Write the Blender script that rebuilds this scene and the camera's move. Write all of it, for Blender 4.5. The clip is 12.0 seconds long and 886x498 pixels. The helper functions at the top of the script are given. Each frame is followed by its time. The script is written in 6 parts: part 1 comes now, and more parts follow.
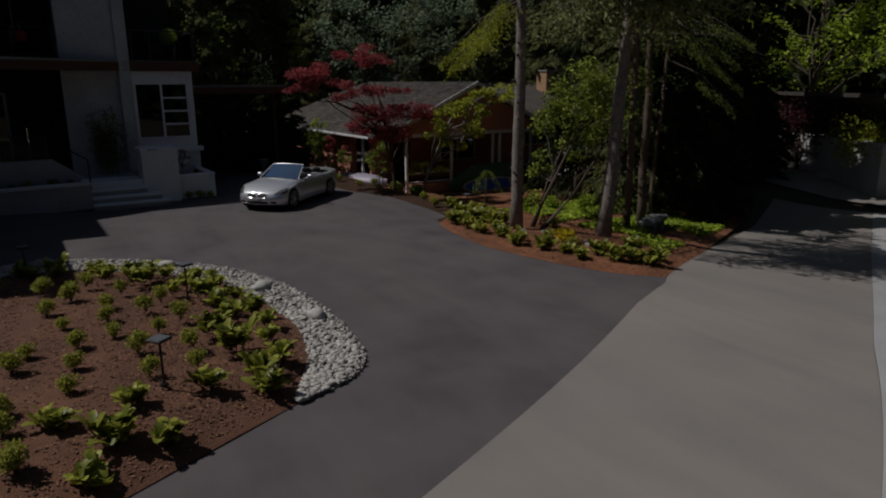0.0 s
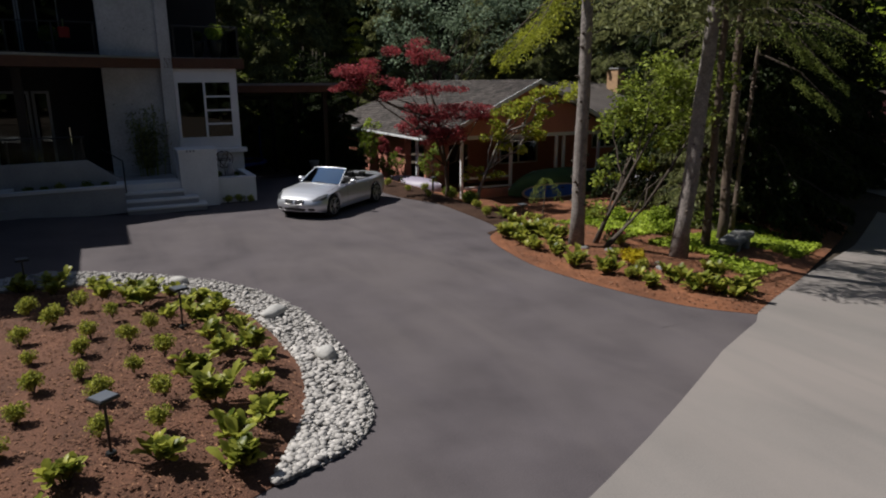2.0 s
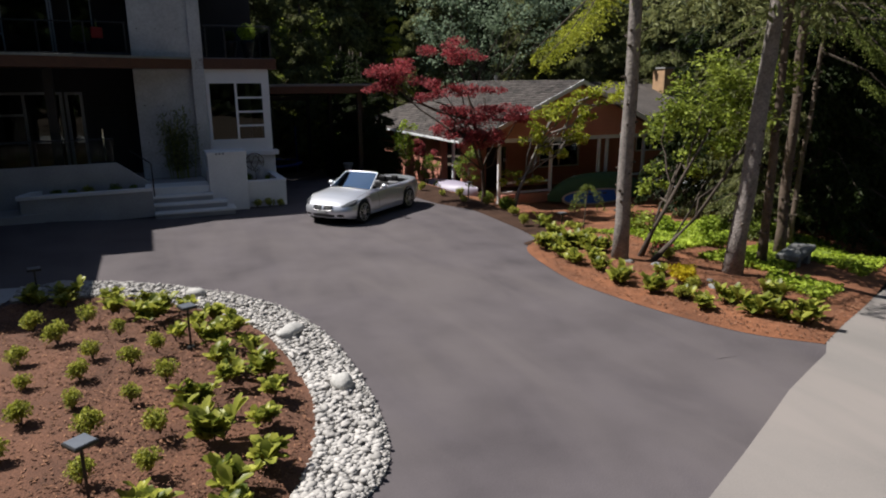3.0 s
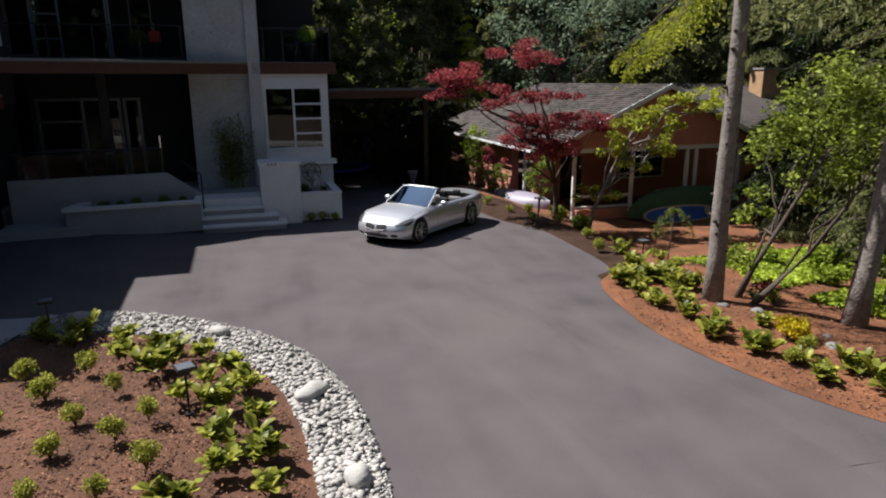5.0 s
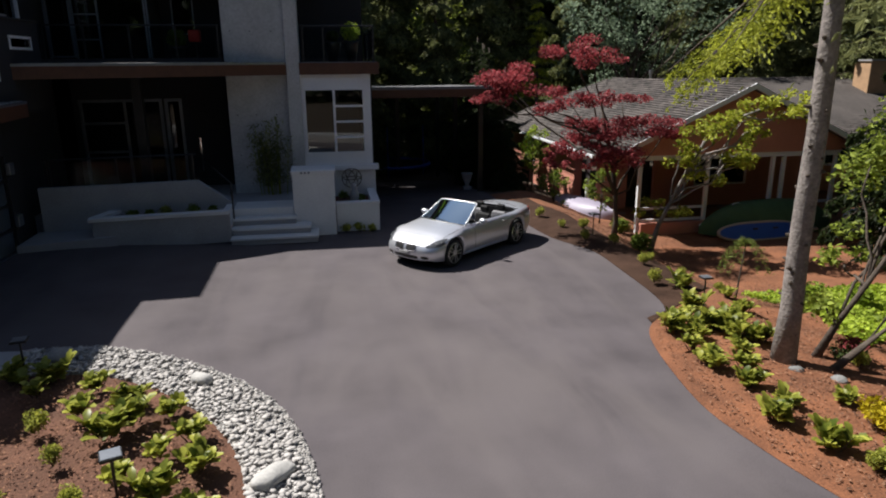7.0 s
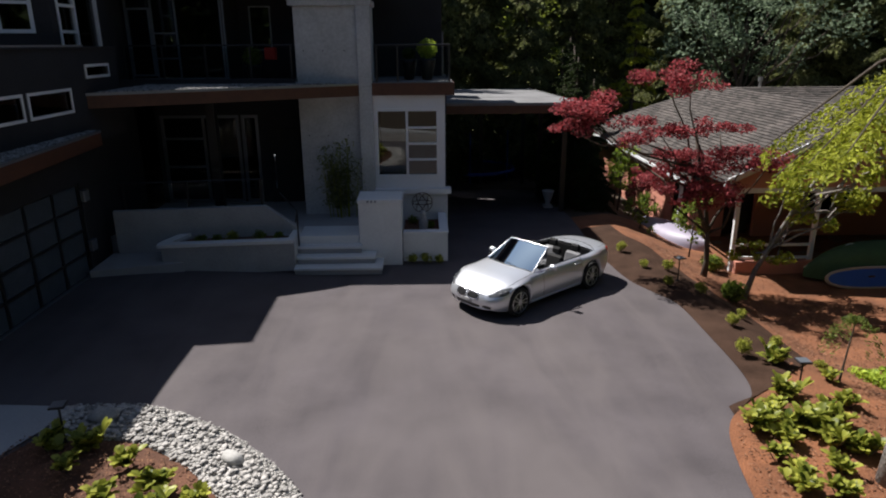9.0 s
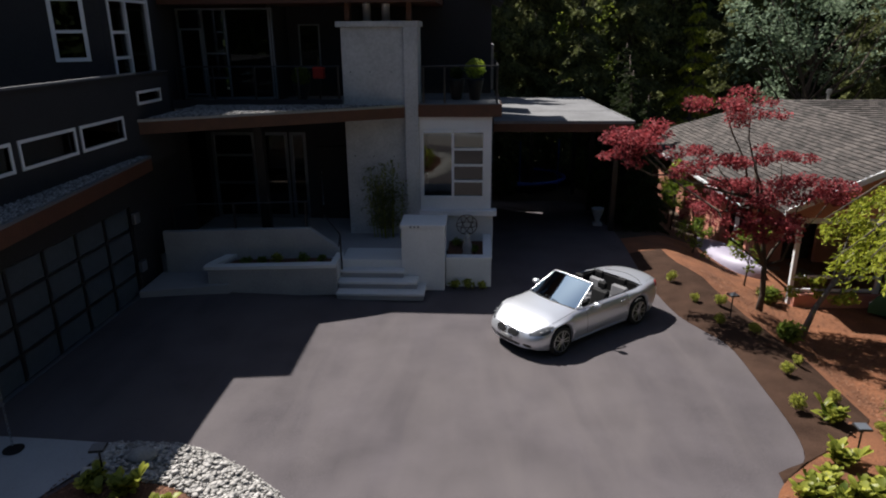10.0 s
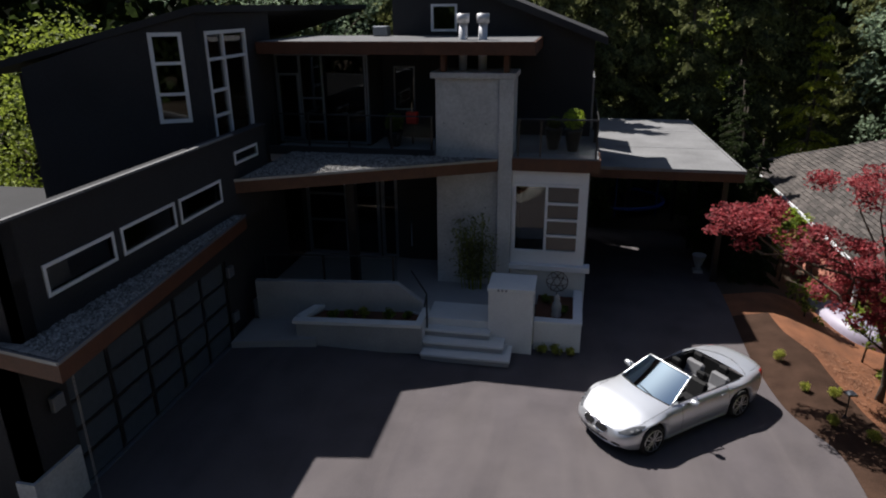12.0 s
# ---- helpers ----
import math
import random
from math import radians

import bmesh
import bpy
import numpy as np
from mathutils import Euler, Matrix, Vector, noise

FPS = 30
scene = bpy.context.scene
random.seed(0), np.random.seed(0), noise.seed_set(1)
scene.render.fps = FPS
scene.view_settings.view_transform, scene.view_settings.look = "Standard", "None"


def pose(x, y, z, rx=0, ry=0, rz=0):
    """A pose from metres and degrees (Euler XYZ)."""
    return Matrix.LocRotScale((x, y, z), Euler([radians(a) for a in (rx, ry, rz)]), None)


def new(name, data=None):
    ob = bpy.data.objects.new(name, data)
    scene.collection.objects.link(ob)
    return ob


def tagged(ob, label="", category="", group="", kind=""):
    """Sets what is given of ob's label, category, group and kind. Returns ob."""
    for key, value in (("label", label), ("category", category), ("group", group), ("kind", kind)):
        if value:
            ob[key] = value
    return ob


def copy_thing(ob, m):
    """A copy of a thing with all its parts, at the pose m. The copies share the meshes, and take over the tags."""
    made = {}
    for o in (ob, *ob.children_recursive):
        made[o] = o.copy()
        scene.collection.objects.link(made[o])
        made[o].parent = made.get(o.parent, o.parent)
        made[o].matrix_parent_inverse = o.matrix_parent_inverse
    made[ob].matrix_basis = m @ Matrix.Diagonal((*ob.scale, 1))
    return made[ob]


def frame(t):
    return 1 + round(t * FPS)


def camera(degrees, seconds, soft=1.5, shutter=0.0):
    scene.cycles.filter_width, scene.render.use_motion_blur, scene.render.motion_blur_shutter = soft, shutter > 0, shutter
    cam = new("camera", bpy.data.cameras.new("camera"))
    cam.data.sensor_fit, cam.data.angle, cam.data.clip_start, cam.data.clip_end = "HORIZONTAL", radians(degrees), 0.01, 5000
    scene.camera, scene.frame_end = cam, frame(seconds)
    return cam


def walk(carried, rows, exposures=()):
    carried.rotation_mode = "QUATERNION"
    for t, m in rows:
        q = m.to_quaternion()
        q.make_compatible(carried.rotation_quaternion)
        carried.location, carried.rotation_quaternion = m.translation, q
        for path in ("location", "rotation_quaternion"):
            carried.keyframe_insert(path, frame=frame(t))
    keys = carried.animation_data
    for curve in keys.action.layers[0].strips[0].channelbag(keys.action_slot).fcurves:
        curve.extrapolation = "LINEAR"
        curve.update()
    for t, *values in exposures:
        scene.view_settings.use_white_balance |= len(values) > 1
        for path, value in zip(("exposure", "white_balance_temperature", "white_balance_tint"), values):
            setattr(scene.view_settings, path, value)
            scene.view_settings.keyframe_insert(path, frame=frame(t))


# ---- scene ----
cam = camera(67.7, 12.0, soft=2.0)
METRES, EYE, TILT, LEAN, TURN = 12.5, 3.96, 0.0, 0.0, -32.9
ROWS = [
    (0.0, 0.0, 0.0, 0.0, -0.04, -14.19, 0.15),
    (0.5, 0.0122, 0.0426, -0.0022, 1.17, -14.19, 0.14),
    (1.0, 0.022, 0.0853, -0.004, 2.59, -14.18, 0.16),
    (1.5, 0.0292, 0.1262, -0.005, 4.16, -14.19, 0.16),
    (2.0, 0.0334, 0.1663, -0.0066, 5.84, -14.17, 0.2),
    (2.5, 0.0354, 0.2062, -0.007, 7.58, -14.15, 0.24),
    (3.0, 0.0347, 0.2454, -0.0043, 9.27, -14.17, 0.23),
    (5.0, 0.0322, 0.4041, 0.0145, 15.95, -14.33, 0.28),
    (5.5, 0.0405, 0.4474, 0.0197, 17.69, -14.58, 0.27),
    (6.0, 0.0519, 0.4895, 0.0282, 19.41, -14.92, 0.34),
    (6.5, 0.0625, 0.5293, 0.0402, 21.17, -15.28, 0.41),
    (8.5, 0.0703, 0.6591, 0.1191, 29.07, -16.96, 0.29),
    (9.0, 0.0662, 0.6857, 0.1479, 31.29, -17.37, 0.29),
    (9.5, 0.0626, 0.7092, 0.1805, 33.6, -17.79, 0.35),
    (10.0, 0.0587, 0.7308, 0.2158, 35.94, -18.2, 0.38),
    (10.5, 0.0486, 0.7511, 0.2543, 38.15, -18.7, 0.33),
    (11.0, 0.0357, 0.7688, 0.2937, 40.21, -19.17, 0.43),
    (11.5, 0.0183, 0.786, 0.3338, 42.12, -19.7, 0.47),
    (12.0, -0.0018, 0.8039, 0.3735, 43.95, -20.25, 0.49),
]
EXPOSURES = [(0.0, -1.2), (0.5, -0.85), (1.0, -0.5), (1.5, -0.2), (2.0, 0.05), (2.5, 0.31), (3.0, 0.52), (4.0, 0.68), (9.0, 0.68), (12.0, 0.62)]
walk(cam, [(t, pose(0, 0, EYE, TILT, LEAN, TURN) @ pose(METRES * x, METRES * y, METRES * z, 90 + pitch, roll, yaw)) for t, x, y, z, yaw, pitch, roll in ROWS], EXPOSURES)

# ---- light ----
SUN = Vector((0.572, -0.46, -1.0)).normalized()
world = bpy.data.worlds.new("sky")
scene.world = world
world.use_nodes = True
wn = world.node_tree
sky = wn.nodes.new("ShaderNodeTexSky")
sky.sky_type, sky.sun_disc = "NISHITA", False
sky.dust_density, sky.air_density = 1.2, 0.9
sky.sun_elevation = math.asin(-SUN.z)
sky.sun_rotation = math.atan2(-SUN.x, -SUN.y)
wn.links.new(sky.outputs[0], wn.nodes["Background"].inputs[0])
wn.nodes["Background"].inputs[1].default_value = 0.044
sun = new("sun", bpy.data.lights.new("sun", "SUN"))
sun.data.energy, sun.data.angle, sun.data.color = 5.0, radians(0.53), (1.0, 0.96, 0.915)
sun.rotation_euler = SUN.to_track_quat("-Z", "Y").to_euler()


# ---- materials ----
def mat(name, color, rough=0.7, metal=0.0, vary=0.2, scale=3.0, grain=30.0, bump=0.2, spot=None, obj_rand=0.0, island=0.0, spec=0.5, trans=0.0, coat=0.0):
    """A procedural surface: broad stains and fine grain in the colour, fine relief, optional per-piece variation."""
    m = bpy.data.materials.new(name)
    m.use_nodes = True
    nt = m.node_tree
    b = nt.nodes["Principled BSDF"]
    b.inputs["Roughness"].default_value, b.inputs["Metallic"].default_value = rough, metal
    b.inputs["Specular IOR Level"].default_value = spec
    b.inputs["Transmission Weight"].default_value = trans
    b.inputs["Coat Weight"].default_value = coat
    co = nt.nodes.new("ShaderNodeTexCoord")
    def noise_node(sc, det):
        n = nt.nodes.new("ShaderNodeTexNoise")
        n.inputs["Scale"].default_value, n.inputs["Detail"].default_value = sc, det
        nt.links.new(co.outputs["Object"], n.inputs["Vector"])
        return n
    big, fine = noise_node(scale, 4.0), noise_node(grain, 3.0)
    add = nt.nodes.new("ShaderNodeMath")
    add.operation = "ADD"
    nt.links.new(big.outputs[0], add.inputs[0])
    nt.links.new(fine.outputs[0], add.inputs[1])
    last = add
    for amount, kind in ((obj_rand, "ShaderNodeObjectInfo"), (island, "ShaderNodeNewGeometry")):
        if amount:
            o = nt.nodes.new(kind)
            mul = nt.nodes.new("ShaderNodeMath")
            mul.operation = "MULTIPLY_ADD"
            mul.inputs[1].default_value = amount
            nt.links.new(o.outputs["Random" if kind == "ShaderNodeObjectInfo" else "Random Per Island"], mul.inputs[0])
            sub = nt.nodes.new("ShaderNodeMath")
            sub.operation = "SUBTRACT"
            sub.inputs[1].default_value = amount / 2
            nt.links.new(last.outputs[0], mul.inputs[2])
            nt.links.new(mul.outputs[0], sub.inputs[0])
            last = sub
    ramp = nt.nodes.new("ShaderNodeMapRange")
    ramp.inputs["From Min"].default_value, ramp.inputs["From Max"].default_value = 0.55, 1.45
    nt.links.new(last.outputs[0], ramp.inputs["Value"])
    mix = nt.nodes.new("ShaderNodeMix")
    mix.data_type = "RGBA"
    dark = [c * (1 - vary) for c in color]
    light = spot if spot else [min(1, c * (1 + vary)) for c in color]
    mix.inputs["A"].default_value, mix.inputs["B"].default_value = (*dark, 1), (*light, 1)
    nt.links.new(ramp.outputs[0], mix.inputs["Factor"])
    nt.links.new(mix.outputs["Result"], b.inputs["Base Color"])
    if bump:
        bp = nt.nodes.new("ShaderNodeBump")
        bp.inputs["Strength"].default_value, bp.inputs["Distance"].default_value = bump, 0.02
        nt.links.new(fine.outputs[0], bp.inputs["Height"])
        nt.links.new(bp.outputs[0], b.inputs["Normal"])
    return m


def streaks(m, amount, warm):
    """Broad swept streaks and swirls, as paving machines and tyres leave them."""
    nt = m.node_tree
    b = nt.nodes["Principled BSDF"]
    src = b.inputs["Base Color"].links[0].from_socket
    co, mp, n1, n2 = (nt.nodes.new("ShaderNode" + k) for k in ("TexCoord", "Mapping", "TexNoise", "TexNoise"))
    mp.inputs["Scale"].default_value = (0.9, 0.22, 1.0)
    mp.inputs["Rotation"].default_value = (0, 0, 0.5)
    nt.links.new(co.outputs["Object"], mp.inputs["Vector"])
    nt.links.new(mp.outputs[0], n1.inputs["Vector"])
    n1.inputs["Scale"].default_value, n1.inputs["Detail"].default_value, n1.inputs["Distortion"].default_value = 0.9, 3.0, 1.6
    nt.links.new(co.outputs["Object"], n2.inputs["Vector"])
    n2.inputs["Scale"].default_value, n2.inputs["Detail"].default_value = 0.22, 2.0
    mul = nt.nodes.new("ShaderNodeMath")
    mul.operation = "MULTIPLY"
    nt.links.new(n1.outputs[0], mul.inputs[0])
    nt.links.new(n2.outputs[0], mul.inputs[1])
    rg = nt.nodes.new("ShaderNodeMapRange")
    rg.inputs["From Min"].default_value, rg.inputs["From Max"].default_value = 0.14, 0.40
    rg.inputs["To Max"].default_value = amount
    nt.links.new(mul.outputs[0], rg.inputs["Value"])
    mx = nt.nodes.new("ShaderNodeMix")
    mx.data_type = "RGBA"
    mx.inputs["B"].default_value = (*warm, 1)
    nt.links.new(rg.outputs[0], mx.inputs["Factor"])
    nt.links.new(src, mx.inputs["A"])
    nt.links.new(mx.outputs["Result"], b.inputs["Base Color"])
    return m


def leaf_mat(name, color, spot, rough=0.6, vary=0.45):
    m = mat(name, color, rough, vary=vary, scale=1.2, grain=6.0, bump=0.0, spot=spot, island=0.7, spec=0.25)
    nt = m.node_tree
    b = nt.nodes["Principled BSDF"]
    tr = nt.nodes.new("ShaderNodeBsdfTranslucent")
    ms = nt.nodes.new("ShaderNodeMixShader")
    ms.inputs[0].default_value = 0.42
    src = b.inputs["Base Color"].links[0].from_socket
    nt.links.new(src, tr.inputs["Color"])
    nt.links.new(b.outputs[0], ms.inputs[1])
    nt.links.new(tr.outputs[0], ms.inputs[2])
    nt.links.new(ms.outputs[0], nt.nodes["Material Output"].inputs[0])
    return m


def glass_mat(name, tint, rough=0.02, ior=1.5, coat=(0.8, 0.8, 0.8)):
    """Thin pane: clear with mirror gloss by Fresnel; coat is the gloss colour."""
    m = bpy.data.materials.new(name)
    m.use_nodes = True
    nt = m.node_tree
    nt.nodes.remove(nt.nodes["Principled BSDF"])
    t, g, f, x = (nt.nodes.new("ShaderNode" + k) for k in ("BsdfTransparent", "BsdfGlossy", "Fresnel", "MixShader"))
    t.inputs[0].default_value = (*tint, 1)
    g.inputs["Color"].default_value = (*coat, 1)
    g.inputs["Roughness"].default_value = rough
    f.inputs[0].default_value = ior
    nt.links.new(f.outputs[0], x.inputs[0])
    nt.links.new(t.outputs[0], x.inputs[1])
    nt.links.new(g.outputs[0], x.inputs[2])
    nt.links.new(x.outputs[0], nt.nodes["Material Output"].inputs[0])
    return m


ASPHALT = mat("asphalt", (0.089, 0.0785, 0.084), 0.85, vary=0.42, scale=0.8, grain=70, bump=0.35, spec=0.15)
streaks(ASPHALT, 0.6, (0.132, 0.116, 0.116))
ROAD = mat("road_concrete", (0.20, 0.184, 0.172), 0.9, vary=0.16, scale=0.6, grain=60, bump=0.25)
streaks(ROAD, 0.85, (0.25, 0.222, 0.205))
SLAB = mat("slab_concrete", (0.34, 0.34, 0.345), 0.8, vary=0.15, scale=1.2, grain=40, bump=0.1)
WALLC = mat("grey_render", (0.66, 0.67, 0.67), 0.85, vary=0.1, scale=1.5, grain=25, bump=0.12)
# about half as bright as grey_render; ramp wall and long planter walls
RAMPC = mat("ramp_grey", (0.34, 0.345, 0.35), 0.85, vary=0.2, scale=1.5, grain=25, bump=0.12)
CONC = mat("board_concrete", (0.47, 0.475, 0.475), 0.8, vary=0.25, scale=1.4, grain=14, bump=0.15)
CHAR = mat("charcoal_siding", (0.039, 0.039, 0.042), 0.8, vary=0.2, scale=1.0, grain=20, bump=0.15, spec=0.12)
FASCIA = mat("stained_cedar", (0.085, 0.03, 0.013), 0.55, vary=0.35, scale=3, grain=25, bump=0.1)
WHITE = mat("white_trim", (0.72, 0.73, 0.75), 0.5, vary=0.05, scale=2, grain=20, bump=0.03)
BLACK = mat("black_metal", (0.012, 0.012, 0.013), 0.4, vary=0.2, bump=0.0)
# near-black: the gloom of unlit rooms is put into this colour; front door too
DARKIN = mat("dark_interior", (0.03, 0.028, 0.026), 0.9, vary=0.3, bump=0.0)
MEMBRANE = mat("roof_membrane", (0.19, 0.19, 0.195), 0.9, vary=0.35, scale=0.8, grain=20, bump=0.1, spec=0.15)
ROOFDARK = mat("dark_roof_felt", (0.14, 0.14, 0.145), 0.9, spec=0.1, vary=0.3, scale=1.0, grain=20, bump=0.2)
PEAGRAVEL = mat("pea_gravel", (0.36, 0.355, 0.34), 0.9, vary=0.5, scale=6, grain=40, bump=0.8)
GRAVEL = mat("roof_gravel", (0.19, 0.19, 0.19), 0.9, vary=0.6, scale=5, grain=26, bump=0.9, island=0.9, spot=(0.38, 0.37, 0.36))
FROST = mat("frosted_glass", (0.075, 0.092, 0.11), 0.25, vary=0.12, scale=1, grain=8, bump=0.0)
GLASS = glass_mat("window_glass", (0.42, 0.46, 0.47), ior=1.8)
RAILGLASS = glass_mat("rail_glass", (0.85, 0.88, 0.88), ior=1.15)
MULCH = mat("bark_mulch", (0.115, 0.05, 0.028), 0.95, vary=0.65, scale=1.4, grain=45, bump=1.0)
MULCHR = mat("cedar_mulch", (0.185, 0.071, 0.031), 0.95, vary=0.7, scale=1.3, grain=38, bump=1.0)
FLOOR = mat("forest_floor", (0.05, 0.035, 0.022), 0.95, vary=0.5, scale=0.7, grain=12, bump=0.8)
CHIP = mat("bark_chip", (0.15, 0.07, 0.04), 0.95, vary=0.6, scale=2.0, grain=40, bump=0.3, island=1.0, spot=(0.30, 0.15, 0.085))
STONE = mat("river_stone", (0.40, 0.38, 0.36), 0.8, vary=0.3, scale=4, grain=30, bump=0.15, obj_rand=1.0, island=0.9)
ROCK = mat("boulder", (0.28, 0.275, 0.265), 0.85, vary=0.3, scale=5, grain=30, bump=0.4)
BARK = mat("fir_bark", (0.21, 0.185, 0.17), 0.95, vary=0.6, scale=5, grain=22, bump=1.0)
PALEROCK = mat("pale_boulder", (0.42, 0.41, 0.39), 0.85, vary=0.25, scale=5, grain=30, bump=0.4)
ROCKD = mat("garden_rock", (0.19, 0.19, 0.185), 0.9, vary=0.4, scale=6, grain=30, bump=0.6)
SOIL = mat("planting_soil", (0.052, 0.030, 0.021), 0.95, vary=0.55, scale=2.0, grain=45, bump=1.0, spec=0.1)
BARKT = mat("brown_bark", (0.11, 0.08, 0.06), 0.95, vary=0.45, scale=3, grain=14, bump=0.9)
BARKD = mat("dark_bark", (0.075, 0.058, 0.045), 0.95, vary=0.4, scale=4, grain=18, bump=0.8)
PINK = mat("pink_siding", (0.50, 0.21, 0.15), 0.7, vary=0.12, scale=1.5, grain=20, bump=0.1)
SHINGLE = mat("cedar_shake", (0.066, 0.056, 0.051), 0.9, vary=0.55, scale=0.9, grain=18, bump=0.5, island=0.8)
PINKBRICK = mat("chimney_brick", (0.40, 0.25, 0.14), 0.9, vary=0.25, scale=4, grain=20, bump=0.4)
DECK = mat("deck_boards", (0.16, 0.10, 0.07), 0.8, vary=0.3, scale=3, grain=20, bump=0.2)
SILVER = mat("silver_paint", (0.72, 0.74, 0.79), 0.35, metal=0.72, vary=0.02, bump=0.0, coat=0.6)
CHROME = mat("chrome", (0.75, 0.75, 0.76), 0.1, metal=1.0, vary=0.02, bump=0.0)
STEEL = mat("brushed_steel", (0.6, 0.6, 0.62), 0.45, metal=0.5, vary=0.1, bump=0.0)
ALLOY = mat("alloy", (0.62, 0.62, 0.63), 0.35, metal=0.9, vary=0.05, bump=0.0)
TYRE = mat("tyre_rubber", (0.014, 0.014, 0.014), 0.8, vary=0.2, bump=0.0)
LEATHER = mat("black_leather", (0.016, 0.016, 0.017), 0.7, vary=0.2, bump=0.05, spec=0.15)
GREYSEAT = mat("grey_leather", (0.16, 0.16, 0.17), 0.6, vary=0.2, bump=0.05, spec=0.2)
LAMPGLASS = mat("headlamp", (0.11, 0.115, 0.125), 0.15, vary=0.3, scale=8, bump=0.0)
# blue gloss and high ior: a blue sky reflection is tinted into the pane
SCREENGLASS = glass_mat("screen_glass", (0.42, 0.5, 0.55), ior=2.6, coat=(0.55, 0.75, 0.92))
REDP = mat("red_plastic", (0.6, 0.03, 0.02), 0.4, vary=0.1, bump=0.0)
BLUEP = mat("blue_plastic", (0.03, 0.10, 0.42), 0.4, vary=0.15, bump=0.0)
LILAC = mat("lilac_hull", (0.30, 0.27, 0.35), 0.5, vary=0.12, bump=0.05)
BOARDRIM = mat("tan_board_rim", (0.42, 0.34, 0.28), 0.5, vary=0.1, bump=0.02)
TARP = mat("green_tarp", (0.05, 0.11, 0.05), 0.7, vary=0.25, bump=0.2)
PEWTER = mat("pewter_box", (0.22, 0.24, 0.27), 0.35, metal=0.6, vary=0.1, bump=0.0)
RUST = mat("rusted_iron", (0.05, 0.03, 0.022), 0.8, vary=0.3, bump=0.1)
L_LAUREL = leaf_mat("laurel_leaf", (0.14, 0.20, 0.025), (0.56, 0.56, 0.10), 0.4)
L_BOX = leaf_mat("boxwood_leaf", (0.17, 0.22, 0.035), (0.62, 0.62, 0.11))
L_RED = leaf_mat("maple_red_leaf", (0.16, 0.024, 0.034), (0.52, 0.105, 0.115))
L_LIME = leaf_mat("lime_leaf", (0.22, 0.27, 0.025), (0.55, 0.58, 0.07))
L_MID = leaf_mat("green_leaf", (0.10, 0.16, 0.025), (0.30, 0.38, 0.06))
L_DARK = leaf_mat("dark_leaf", (0.035, 0.06, 0.018), (0.10, 0.14, 0.035))
# nearly black: deep shade within the trees is mixed into the leaf colour
L_SHADED = leaf_mat("shaded_leaf", (0.018, 0.03, 0.010), (0.05, 0.075, 0.02))
L_GREY = leaf_mat("greygreen_leaf", (0.08, 0.13, 0.08), (0.36, 0.46, 0.30))
L_BRIGHT = leaf_mat("bright_leaf", (0.17, 0.27, 0.025), (0.48, 0.60, 0.07))
L_PLUM = leaf_mat("plum_leaf", (0.06, 0.02, 0.025), (0.17, 0.05, 0.06))
L_YEL = leaf_mat("yellow_flower", (0.55, 0.42, 0.01), (0.75, 0.62, 0.03))
L_CEDAR = leaf_mat("cedar_spray", (0.088, 0.115, 0.048), (0.34, 0.36, 0.145))
L_BOUGH = leaf_mat("lit_cedar_spray", (0.10, 0.15, 0.03), (0.32, 0.38, 0.09))
L_VINE = leaf_mat("vine_maple_leaf", (0.10, 0.15, 0.025), (0.42, 0.50, 0.08))
L_GRASS = leaf_mat("groundcover_leaf", (0.20, 0.30, 0.025), (0.50, 0.62, 0.07))


# ---- mesh helpers ----
def link_mesh(name, bm, m, parent=None, label="", smooth=False):
    me = bpy.data.meshes.new(name)
    bm.to_mesh(me)
    bm.free()
    me.materials.append(m)
    if smooth:
        me.shade_smooth()
    ob = new(name, me)
    ob.parent = parent
    if label:
        ob["label"] = label
    return ob


def part(name, bm, m, parent, label="", smooth=False):
    return link_mesh(name, bm, m, parent, label, smooth)


def raw_mesh(name, verts, faces, m, parent=None, label="", smooth=False):
    me = bpy.data.meshes.new(name)
    me.from_pydata([tuple(v) for v in verts], [], [tuple(f) for f in faces])
    me.materials.append(m)
    if smooth:
        me.shade_smooth()
    ob = new(name, me)
    ob.parent = parent
    if label:
        ob["label"] = label
    return ob


def thing(name, at, label, category, group="", rz=0.0):
    ob = new(name)
    ob.matrix_basis = pose(*at, 0, 0, rz)
    return tagged(ob, label, category, group)


def bx(bm, x0, x1, y0, y1, z0, z1, bev=0.0, m=None):
    r = bmesh.ops.create_cube(bm, size=1)
    t = Matrix.Translation(((x0 + x1) / 2, (y0 + y1) / 2, (z0 + z1) / 2)) @ Matrix.Diagonal((abs(x1 - x0), abs(y1 - y0), abs(z1 - z0), 1))
    if m:
        t = m @ t
    bmesh.ops.transform(bm, matrix=t, verts=r["verts"])
    if bev:
        es = list({e for v in r["verts"] for e in v.link_edges})
        bmesh.ops.bevel(bm, geom=es, offset=bev, segments=1, affect="EDGES")
    return bm


def B():
    return bmesh.new()


def box(x0, x1, y0, y1, z0, z1, bev=0.0, m=None):
    return bx(B(), x0, x1, y0, y1, z0, z1, bev, m)


